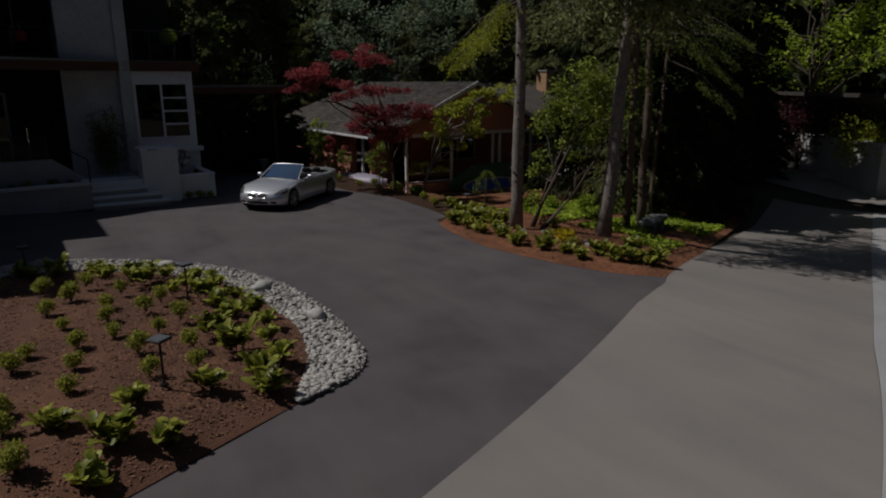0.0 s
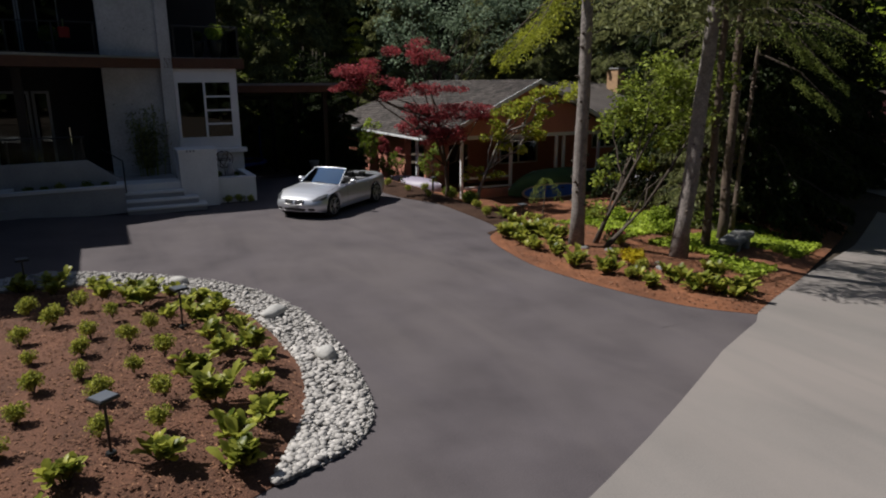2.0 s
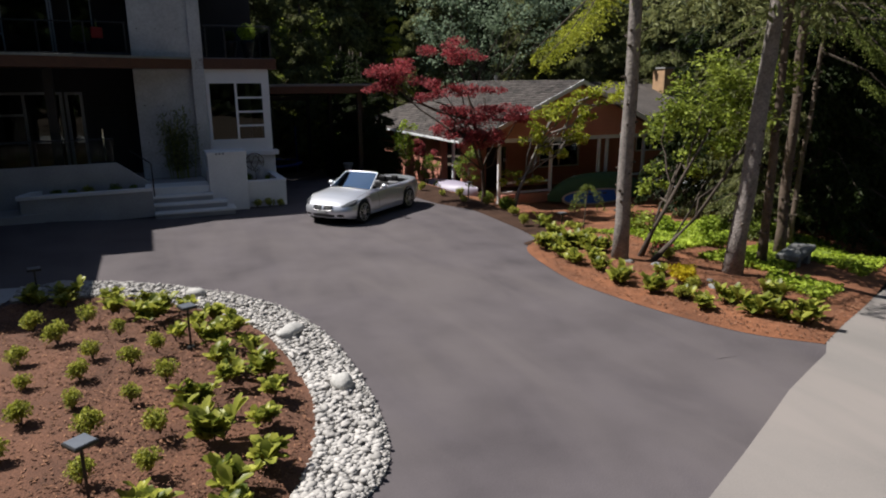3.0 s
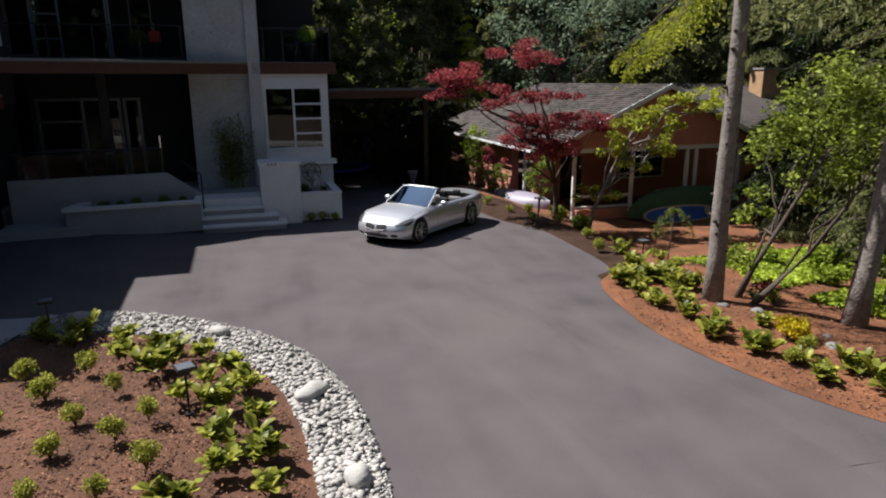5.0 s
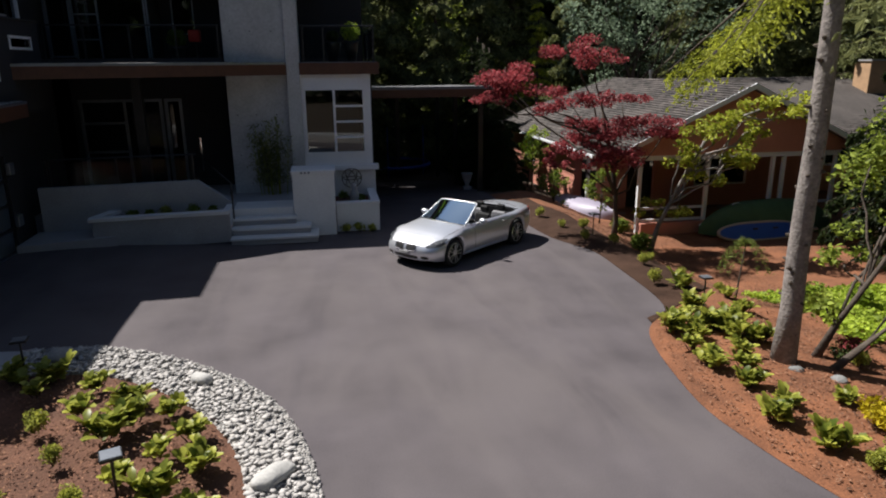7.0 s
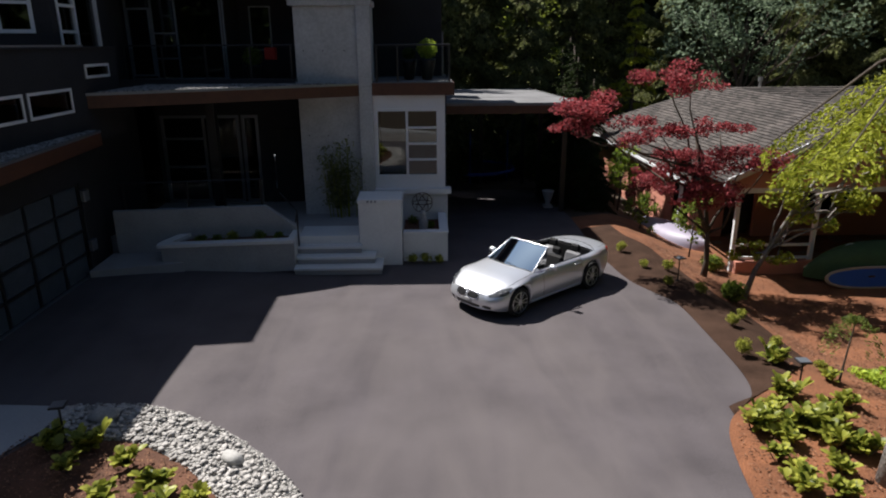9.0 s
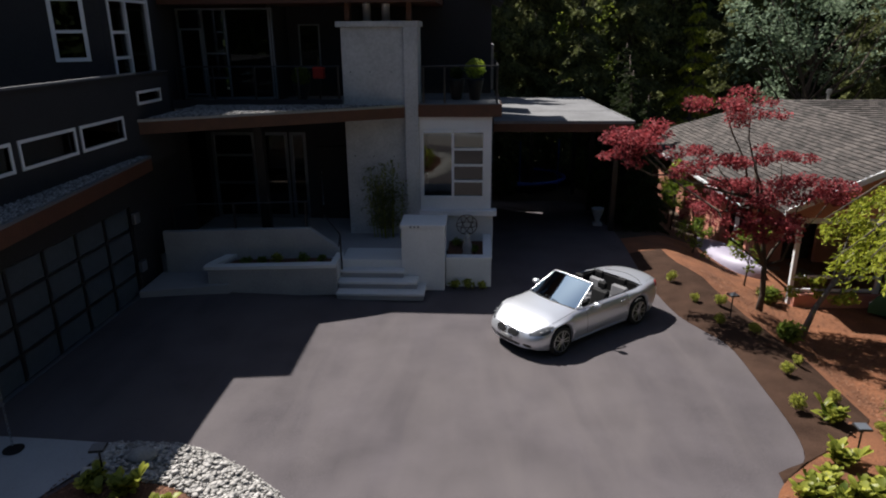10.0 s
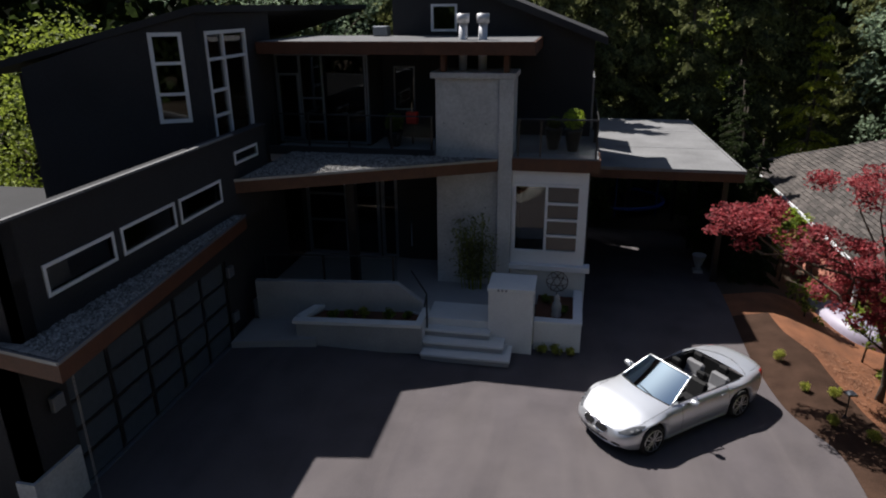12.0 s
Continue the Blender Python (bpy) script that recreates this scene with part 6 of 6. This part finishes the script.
GARDEN_B = [(10.7, 12.1), (10.75, 11.3), (11.35, 11.6), (11.0, 10.9), (12.8, 17.8), (12.4, 18.75), (12.45, 20.4), (12.9, 14.0), (11.3, 21.9), (11.1, 23.2), (10.9, 24.6), (11.7, 23.0), (11.9, 19.6), (12.0, 21.5), (11.5, 18.3)]
SB = [bush("round_shrub", (0, 0, 0), 0.5, 640, 0.062, L_BOX, "small round yellow-green shrub in mulch", "shrub", 60 + k, "shrubs in the beds") for k in range(3)]
first = set()
for i, (x, y) in enumerate(ISLAND_B + GARDEN_B):
    z = on_bed(x, y) - 0.01 if i < len(ISLAND_B) else rise(x, y) + 0.06
    s = rr.uniform(0.66, 0.92)
    m = pose(x, y, z, 0, 0, rr.uniform(0, 360)) @ Matrix.Diagonal((s, s, s * 1.1, 1))
    if i % 3 in first:
        copy_thing(SB[i % 3], m)
    else:
        first.add(i % 3)
        SB[i % 3].matrix_basis = m
bush("yellow_flowers", (11.62, 12.25, rise(11.62, 12.25) + 0.05), 0.7, 1000, 0.075, L_YEL, "mound of bright yellow flowers", "flowers", 71, squash=0.6)

# groundcover under the trees
g = np.random.default_rng(90)
c = []
while len(c) < 14000:
    x, y = g.uniform(11.8, 21.0), g.uniform(9.6, 19.0)
    k = noise.noise((x * 0.35, y * 0.35, 7))
    inside = (x - 11.6) * 0.46 + 9.6 < y and y < 18.5 and (x > 13.6 or y < 11.3 + (x - 11.8) * 0.6) and not abs((y - 14.6) - 0.35 * (x - 14)) < 0.35
    if inside and k > -0.18:
        c.append((x, y, rise(x, y) + 0.06 + 0.14 * g.random()))
tagged(leaves("groundcover", np.array(c), 0.13, L_GRASS, None, 91, up=0.6, aspect=0.7), "bright yellow-green leafy groundcover", "groundcover", kind="stuff")
for i, (x, y, s) in enumerate(((17.5, 17.0, 0.9), (18.6, 16.0, 1.2), (20.5, 18.2, 1.3), (13.0, 22.0, 0.8), (13.9, 25.2, 0.8))):
    bush("garden_shrub", (x, y, rise(x, y)), s, 700, 0.13, L_MID, "leafy green garden shrub", "shrub", 100 + i, "garden shrubs")

for i, (x, y, z) in enumerate(((15.6, 16.9, 0.8), (16.6, 16.3, 1.0), (14.7, 17.5, 0.7), (16.0, 15.4, 0.7))):
    bush("bright_shrub", (x, y, rise(x, y)), z, 900, 0.11, L_BRIGHT, "bright yellow-green garden shrub", "shrub", 130 + i, "garden shrubs")

# ---- river stones round the bed ----
def pebble(seed):
    rng = random.Random(seed)
    bm = B()
    bmesh.ops.create_icosphere(bm, subdivisions=1, radius=0.5)
    ax = (rng.uniform(0.9, 1.25), rng.uniform(0.65, 0.9), rng.uniform(0.26, 0.38))
    for v in bm.verts:
        j = 1 + rng.uniform(-0.1, 0.1)
        v.co = Vector((v.co.x * ax[0] * j, v.co.y * ax[1] * j, v.co.z * ax[2] * j))
    return bm


stones = thing("stone_border", (0, 0, 0), "border of pale grey rounded river stones", "stones")
PEB = []
for s in range(8):
    bm = pebble(s)
    me = bpy.data.meshes.new("stone")
    bm.to_mesh(me)
    bm.free()
    me.materials.append(STONE)
    me.shade_smooth()
    PEB.append(me)
rs = random.Random(44)
placed, cells = [], {}
tries = 0
nseg = len(BED_OUT) - 1
while tries < 90000 and len(placed) < 7500:
    tries += 1
    k = rs.uniform(0, nseg)
    i = min(nseg - 1, int(k))
    f = k - i
    o = Vector(BED_OUT[i]).lerp(Vector(BED_OUT[i + 1]), f)
    n = Vector(BED_IN[i]).lerp(Vector(BED_IN[i + 1]), f)
    d = (rs.random())
    p = o.lerp(n, d)
    size = rs.choice((0.055, 0.065, 0.075, 0.08, 0.095, 0.12)) * rs.uniform(0.85, 1.15) * (0.6 if d < 0.1 else 1.0)
    key = (int(p.x / 0.25), int(p.y / 0.25))
    near = [q for a in (-1, 0, 1) for b in (-1, 0, 1) for q in cells.get((key[0] + a, key[1] + b), ())]
    lvl = 0
    if any((q[0] - p.x) ** 2 + (q[1] - p.y) ** 2 < (0.295 * (q[2] + size)) ** 2 for q in near):
        if rs.random() < 0.96:
            continue
        lvl = 1
    cells.setdefault(key, []).append((p.x, p.y, size))
    placed.append((p.x, p.y, size, lvl))
placed.sort(key=lambda q: abs(q[1] - 10.5))
jv, jf = [], []
for i, (x, y, size, lvl) in enumerate(placed):
    me = PEB[i % 8]
    m = pose(x, y, rise(x, y) + 0.012 + size * 0.10 + lvl * 0.035, rs.uniform(-14, 14), rs.uniform(-14, 14), rs.uniform(0, 360)) @ Matrix.Diagonal((size, size, size, 1))
    if i < 300:
        ob = new("stone", me)
        ob.parent, ob.matrix_basis = stones, m
    else:
        b0 = len(jv)
        jv += [tuple(m @ v.co) for v in me.vertices]
        jf += [tuple(b0 + w for w in q.vertices) for q in me.polygons]
tagged(raw_mesh("stone_fill", jv, jf, STONE, stones, smooth=True), kind="stuff")


# ---- small things round the house ----
def solar_lamp(at, rz=0.0):
    t = thing("garden_lamp", at, "slim black garden path lamp with a flat square top", "lamp", "garden lamps", rz)
    part("pole", tube(B(), [(0, 0, -0.05), (0, 0, 0.62)], [0.016, 0.016], 8), BLACK, t)
    part("base", tube(B(), [(0, 0, 0.0), (0, 0, 0.03)], [0.06, 0.05], 12), BLACK, t)
    part("head", box(-0.11, 0.11, -0.11, 0.11, 0.6, 0.635, 0.006), BLACK, t)
    part("solar_panel", box(-0.095, 0.095, -0.095, 0.095, 0.636, 0.641), PEWTER, t)
    return t


for x, y, z, a in ((2.25, 11.8, on_bed(2.25, 11.8), 20), (1.2, 8.3, on_bed(1.2, 8.3), 35), (-0.1, 15.5, on_bed(-0.1, 15.5), 10), (11.85, 16.9, rise(11.85, 16.9) + 0.05, 0), (11.7, 22.3, rise(11.7, 22.3) + 0.05, 15)):
    solar_lamp((x, y, z), a)


def boulder(at, size, seed, m=ROCK, label="pale rounded boulder among the stones"):
    bm = B()
    bmesh.ops.create_icosphere(bm, subdivisions=3, radius=0.5)
    for v in bm.verts:
        k = 1 + 0.22 * noise.noise(v.co * 2.2 + Vector((seed * 3.1, 0, 0))) + 0.06 * noise.noise(v.co * 6 + Vector((0, seed, 0)))
        v.co = Vector((v.co.x * size[0] * k, v.co.y * size[1] * k, v.co.z * size[2] * k))
    ob = link_mesh("boulder", bm, m, smooth=True)
    ob.matrix_basis = pose(*at, 0, 0, seed * 47)
    return tagged(ob, label, "boulder", "boulders")


boulder((3.75, 12.35, 0.09), (0.6, 0.3, 0.2), 1, PALEROCK)
boulder((0.2, 16.1, 0.2), (0.46, 0.34, 0.24), 4)
boulder((4.0, 10.2, 0.09), (0.38, 0.28, 0.24), 2, PALEROCK)
boulder((2.5, 15.05, 0.09), (0.4, 0.24, 0.18), 3, PALEROCK)
for i, (x, y, w) in enumerate(((12.1, 11.8, 0.5), (12.2, 13.6, 0.45), (11.75, 14.0, 0.4), (12.4, 12.2, 0.35), (16.9, 16.2, 0.6), (17.9, 17.2, 0.7))):
    boulder((x, y, rise(x, y) + 0.07), (w * 0.6, w * 0.42, w * 0.34), 5 + i, ROCKD, "grey garden rock in the mulch")

bench = thing("stone_bench", (16.9, 13.75, rise(16.9, 13.75)), "rough grey stone bench under the conifers", "bench", rz=25)
part("seat", box(-0.8, 0.8, -0.28, 0.28, 0.3, 0.46, 0.03), ROCKD, bench)
for x in (-0.5, 0.5):
    part("leg", box(x - 0.13, x + 0.13, -0.22, 0.22, -0.1, 0.3, 0.02), ROCK, bench)

# terrace pots
def topiary(at, r, h, m, label):
    t = thing("potted_shrub", at, label, "potted plant", "terrace pots")
    part("pot", lathe([(0.12, 0), (0.15, 0.02), (0.24, h * 0.85), (0.26, h), (0.22, h), (0.2, h * 0.9)], 20), BLACK, t, "tall black glazed pot", True)
    rng = np.random.default_rng(int(at[0] * 100))
    leaves("foliage", cluster(rng, (0, 0, h + r * 0.85), (r, r, r * 0.9), 900), 0.06, m, t, 5, up=0.3)
    return t


topiary((5.45, 27.3, 4.73), 0.33, 0.62, L_GRASS, "clipped lime green ball shrub in a tall black pot")
topiary((4.9, 27.5, 4.73), 0.2, 0.6, L_DARK, "dark shrub in a tall black pot")
topiary((0.3, 27.2, 4.74), 0.3, 0.45, L_MID, "green plant in a low black pot on the terrace")
can = thing("red_lantern", (0.75, 27.6, 4.74), "red box on a black stand on the terrace", "box")
part("stand", box(-0.03, 0.03, -0.03, 0.03, 0, 0.7), BLACK, can)
part("red_box", box(-0.17, 0.17, -0.12, 0.12, 0.6, 0.95, 0.02), REDP, can)
part("top_rod", box(-0.02, 0.02, -0.02, 0.02, 0.95, 1.2), CHROME, can)

# bamboo before the chimney
bam = thing("bamboo", (2.95, 26.05, 0.8), "clump of green bamboo in a narrow bed by the entrance", "bamboo")
rng = np.random.default_rng(12)
cs = []
for k in range(16):
    x, y = rng.normal() * 0.27, rng.normal() * 0.06
    h = rng.uniform(1.3, 2.4)
    tx = x * 1.4
    part("cane", tube(B(), [(x, y, 0), (tx, y - 0.08, h)], [0.012, 0.006], 5), L_LIME, bam)
    n = 130
    f = 0.2 + 0.8 * rng.random(n)
    p = np.stack([x + (tx - x) * f + rng.normal(size=n) * 0.1, y - 0.08 * f + rng.normal(size=n) * 0.07, h * f], 1)
    cs.append(p)
leaves("foliage", np.concatenate(cs), 0.13, L_CEDAR, bam, 13, up=0.4, aspect=0.22)

# planter with statue and sculpture
def garden_statue(at):
    ob = link_mesh("garden_statue", lathe([(0.14, 0), (0.15, 0.05), (0.12, 0.1), (0.14, 0.25), (0.12, 0.38), (0.07, 0.45), (0.09, 0.52), (0.07, 0.6), (0.02, 0.64)], 16), SLAB, smooth=True)
    ob.matrix_basis = pose(*at)
    return tagged(ob, "small pale stone garden statue in the planter", "statue")


garden_statue((5.28, 25.1, 0.6))
sc = thing("wire_sphere", (5.25, 26.0, 1.25), "open rusty metal ring sphere sculpture", "sculpture")
for a, b in ((0, 0), (60, 20), (120, -20), (90, 90)):
    m = pose(0, 0, 0, 90 + b, 0, a)
    ringpts = [m @ Vector((0.3 * math.cos(k * math.tau / 24), 0.3 * math.sin(k * math.tau / 24), 0)) for k in range(25)]
    part("ring", tube(B(), ringpts, [0.012] * 25, 6, False), RUST, sc)
part("stake", tube(B(), [(0, 0, -0.65), (0, 0, -0.3)], [0.012, 0.012], 6), RUST, sc)
for i, (x, y, z, s) in enumerate(((5.5, 25.2, 0.6, 0.4), (5.0, 25.9, 0.6, 0.4), (4.95, 24.0, 0.0, 0.35), (5.35, 24.0, 0.0, 0.38), (5.7, 24.02, 0.0, 0.3), (-0.6, 23.6, 0.76, 0.35), (0.2, 23.75, 0.76, 0.4), (0.9, 23.8, 0.76, 0.4), (1.4, 23.85, 0.76, 0.3), (-0.2, 23.7, 0.76, 0.3))):
    bush("planter_shrub", (x, y, z), s, 260, 0.07, L_BOX if i in (2, 3, 4, 6) else L_MID, "small green plant in the planter", "plant", 140 + i, "planter plants")

# garage lamps, rain chain
for x, y, z in ((GX + 0.09, 16.65, 2.35), (GX + 0.06, 22.72, 2.3), (-2.93, 22.7, 1.05)):
    wlamp = thing("wall_lamp", (x, y, z), "square brushed metal wall lamp", "wall lamp", "wall lamps")
    part("body", box(-0.05, 0.05, -0.13, 0.13, -0.14, 0.14, 0.012), PEWTER, wlamp)
    part("backplate", box(-0.07, -0.05, -0.08, 0.08, -0.09, 0.09), BLACK, wlamp)
chain = thing("rain_chain", (-1.95, 16.1, 0.0), "thin pale rain chain hanging from the garage eave", "chain")
for k in range(40):
    z = 0.35 + k * 0.08
    rp = [(0.018 * math.cos(q * math.tau / 8) * (1 if k % 2 else 0), 0.018 * math.cos(q * math.tau / 8) * (0 if k % 2 else 1), z + 0.05 * math.sin(q * math.tau / 8)) for q in range(9)]
    part("link", tube(B(), rp, [0.006] * 9, 4, False), PEWTER, chain)
drain = tagged(link_mesh("drain_grate", lathe([(0.16, 0), (0.16, 0.012), (0.13, 0.014)], 20), BLACK), "round black drain grate in the slab", "drain")
drain.matrix_basis = pose(-1.95, 16.1, rise(-1.95, 16.1) + 0.03)

# behind the carport
tr = thing("trampoline", (8.1, 42.1, rise(8.1, 42.1)), "round trampoline with blue edge pad and black net", "trampoline")
part("mat", tube(B(), [(0, 0, 0.40), (0, 0, 0.42)], [1.8, 1.8], 32), BLACK, tr)
padr = [(2.0 * math.cos(k * math.tau / 32), 2.0 * math.sin(k * math.tau / 32), 0.42) for k in range(33)]
part("edge_pad", tube(B(), padr, [0.10] * 33, 8, False), BLUEP, tr)
for k in range(6):
    a = k * math.tau / 6 + 0.3
    part("net_pole", tube(B(), [(2.05 * math.cos(a), 2.05 * math.sin(a), 0), (2.05 * math.cos(a), 2.05 * math.sin(a), 2.6)], [0.03, 0.03], 8), BLUEP, tr)
part("net", tube(B(), [(0, 0, 0.8), (0, 0, 2.55)], [1.98, 1.98], 32, False), RAILGLASS, tr)
cyp = thing("column_cypress", (11.15, 40.8, -1.15), "narrow yellow-green column cypress", "cypress")
part("trunk", tube(B(), [(0, 0, 0), (0, 0, 1.4)], [0.05, 0.02], 6), BARKD, cyp)
leaves("crown", cluster(np.random.default_rng(3), (0, 0, 0.75), (0.2, 0.2, 0.8), 900), 0.1, L_LIME, cyp, 3, up=0.2)
for i, (x, y, s) in enumerate(((10.9, 34.0, 2.2), (12.0, 36.0, 2.6), (11.0, 38.0, 2.8), (12.8, 39.5, 3.0), (6.6, 38.5, 2.2))):
    bush("evergreen_shrub", (x, y, rise(x, y) - 0.05), s, 2600, 0.16, L_DARK, "large dark evergreen shrub", "shrub", 160 + i, "evergreen shrubs", squash=1.0)
urn = thing("stone_urn", (10.0, 31.2, rise(10.0, 31.2)), "pale weathered stone urn beside the carport", "urn")
part("base", box(-0.16, 0.16, -0.16, 0.16, 0, 0.12, 0.01), SLAB, urn)
part("bowl", lathe([(0.1, 0.12), (0.08, 0.2), (0.16, 0.4), (0.22, 0.6), (0.24, 0.66), (0.2, 0.66)], 18), SLAB, urn, smooth=True)

# sapling and azalea
sl = thing("weeping_sapling", (12.9, 17.4, rise(12.9, 17.4)), "thin weeping sapling with hanging green sprays", "sapling")
part("stem", tube(B(), [(0, 0, 0), (0.05, 0, 0.7), (0.1, 0, 1.3)], [0.025, 0.018, 0.01], 6), BARKD, sl)
rng = np.random.default_rng(9)
cs = []
for k in range(9):
    a = rng.random() * math.tau
    f = rng.random(50)
    cs.append(np.stack([0.1 + 0.5 * f * math.cos(a), 0.5 * f * math.sin(a), 1.3 + 0.25 * f - 0.9 * f * f], 1) + rng.normal(size=(50, 3)) * 0.03)
leaves("crown", np.concatenate(cs), 0.1, L_BOUGH, sl, 10, up=0.2, aspect=0.2)
az = thing("red_azalea", (13.0, 14.3, rise(13.0, 14.3)), "low azalea with deep red flowers", "flowers")
leaves("foliage", cluster(np.random.default_rng(21), (0, 0, 0.22), (0.32, 0.3, 0.2), 500), 0.06, L_DARK, az, 22)
leaves("blossom", cluster(np.random.default_rng(23), (0, 0, 0.36), (0.26, 0.24, 0.12), 160), 0.07, L_RED, az, 24)

# ---- across the side street ----
nb = thing("grey_house", (44.0, 19.5, -1.7), "pale grey house beyond the side street", "house", rz=62)
part("wall", box(-8, 8, -0.2, 6, 0, 2.7), CONC, nb)
part("roof", prism([(-8.6, -0.9), (8.6, -0.9), (8.6, 6.5), (-8.6, 6.5)], lambda x, y: 2.65 + 0.3 * (y + 0.9), lambda x, y: 2.85 + 0.3 * (y + 0.9)), SHINGLE, nb)
for x in (-5, -1, 3.5):
    part("window", box(x, x + 1.4, -0.24, -0.2, 0.9, 2.0), FROST, nb)
tagged(lofted("verge_bed", [(35.5 + 0.6 * k, 26.0 - 1.4 * k) for k in range(12)], [(40.0 + 0.6 * k, 27.0 - 1.4 * k) for k in range(12)], 6, lambda x, y, t: -1.55 + 0.5 * math.sin(t * math.pi / 2), MULCHR, "mulched verge bed across the side street", "bed"))
for i, (x, y, w) in enumerate(((36.8, 18.6, 1.5), (37.6, 17.6, 1.7), (38.2, 16.2, 1.4), (36.6, 20.2, 1.0))):
    boulder((x, y, -1.2), (w, w * 0.7, w * 0.5), 30 + i, ROCK, "large pale boulder across the side street")
pad_tree("purple_plum", (37.6, 20.8, -1.4), [(0, 0, 0), (0.1, 0, 0.8), (0, 0.1, 1.6), (0, 0, 2.4)], round_pads(16, 2.2, 2.2, 1.6, 51), 0.2, L_PLUM, BARKD, "purple-red small tree across the street", "tree", 52, r0=0.1, per=240, flat=0.7)
pad_tree("golden_tree", (37.2, 16.6, -1.4), [(0, 0, 0), (0.1, 0, 0.8), (0, 0.1, 1.6), (0, 0, 2.2)], round_pads(12, 1.5, 1.6, 1.5, 53), 0.18, L_LIME, BARKD, "small golden-green tree across the street", "tree", 54, r0=0.07, per=260, flat=0.7)
D3 = pad_tree("broadleaf_tree", (29.5, 8.6, -1.6), [(0, 0, 0), (0.1, 0, 2), (0, 0.1, 4), (0, 0, 6), (0, 0, 8)], round_pads(24, 4.2, 7.0, 4.2, 55), 0.26, L_BRIGHT, BARKD, "broadleaf tree overhanging the far end of the road", "tree", 56, r0=0.16, per=210, flat=0.8)
copy_thing(D3, pose(48.0, 26.0, -1.6, 0, 0, 80) @ Matrix.Diagonal((1.4, 1.4, 1.4, 1)))
copy_thing(D3, pose(52.0, 16.0, -1.6, 0, 0, 200) @ Matrix.Diagonal((1.5, 1.5, 1.5, 1)))


# loose gravel on the two eaves
def gravel_scatter(parent, corners, n, z, seed):
    """Small stones over a convex plan polygon, joined."""
    rng = random.Random(seed)
    v, f = [], []
    a = [Vector(c) for c in corners]
    areas = [abs((a[i] - a[0]).cross(a[i + 1] - a[0])) for i in range(1, len(a) - 1)]
    for _ in range(n):
        i = rng.choices(range(len(areas)), areas)[0] + 1
        r1, r2 = math.sqrt(rng.random()), rng.random()
        p = a[0] * (1 - r1) + a[i] * (r1 * (1 - r2)) + a[i + 1] * (r1 * r2)
        k, sz = len(v), rng.uniform(0.018, 0.045)
        t = rng.uniform(0, math.tau)
        for dx, dy, dz in ((1, 0, 0), (0, 0.7, 0), (-1, 0, 0), (0, -0.7, 0), (0.1, 0.1, 0.6), (0, 0, -0.5)):
            v.append((p.x + sz * (dx * math.cos(t) - dy * math.sin(t)), p.y + sz * (dx * math.sin(t) + dy * math.cos(t)), z + sz * dz))
        f += [(k, k + 1, k + 4), (k + 1, k + 2, k + 4), (k + 2, k + 3, k + 4), (k + 3, k, k + 4), (k + 1, k, k + 5), (k + 2, k + 1, k + 5), (k + 3, k + 2, k + 5), (k, k + 3, k + 5)]
    return tagged(raw_mesh("loose_gravel", v, f, GRAVEL, parent), kind="stuff")


gravel_scatter(house, [(-1.72, 15.66), (-2.36, 22.6), (-2.54, 22.6), (-2.54, 15.95)], 2600, 3.875, 1)
gravel_scatter(house, [(-2.45, 23.0), (2.85, 25.85), (2.85, 26.1), (-2.45, 26.1)], 3800, 4.715, 2)


# loose bark chips on the beds
g = np.random.default_rng(313)
c = []
while len(c) < 15000:
    x, y = g.uniform(-3.0, 3.6), g.uniform(5.2, 16.2)
    i = min(range(len(inner)), key=lambda k: abs(inner[k][1] - y))
    if x < inner[i][0] - 0.1 and (y - 7.42) * DX - (x - 2.6) * DY > 0.1:
        c.append((x, y, on_bed(x, y) + 0.012))
tagged(leaves("bark_chips", np.array(c), 0.05, CHIP, None, 314, up=0.85, aspect=0.45), "loose bark chips over the bed", "mulch", kind="stuff")
c = []
while len(c) < 9000:
    x, y = g.uniform(9.6, 15.5), g.uniform(9.0, 26.0)
    if x > east(y) + 0.12 + (1.75 - 0.7 * smooth(24.0, 27.0, y) if 16.3 < y < 27.5 else 0.0) and y > 10.55 + (x - 15.0) * 0.47:
        c.append((x, y, garden(x, y, max(0.0, min(1.0, (x - east(y)) / 12.0))) + 0.03))
tagged(leaves("bark_chips", np.array(c), 0.055, CHIP, None, 315, up=0.85, aspect=0.45), "loose cedar chips over the garden", "mulch", kind="stuff")

for i, (x, y, h, m) in enumerate(((12.7, 31.2, 2.3, L_BRIGHT), (12.9, 32.4, 1.9, L_MID), (13.6, 34.0, 1.7, L_MID), (13.6, 26.3, 1.9, L_MID), (13.3, 30.3, 1.7, L_RED), (12.6, 28.2, 1.0, L_MID))):
    pad_tree("slender_shrub", (x, y, rise(x, y)), [(0, 0, 0), (0.05, 0, h * 0.4), (0, 0.05, h * 0.8)], [(0.1, 0, h * 0.45, 0.35), (-0.2, 0.1, h * 0.7, 0.42), (0.2, -0.1, h * 0.85, 0.4), (0, 0, h, 0.35)], 0.13, m, BARKD, "slender leafy shrub beside the pink wall", "shrub", 220 + i, r0=0.025, per=900, flat=0.8)
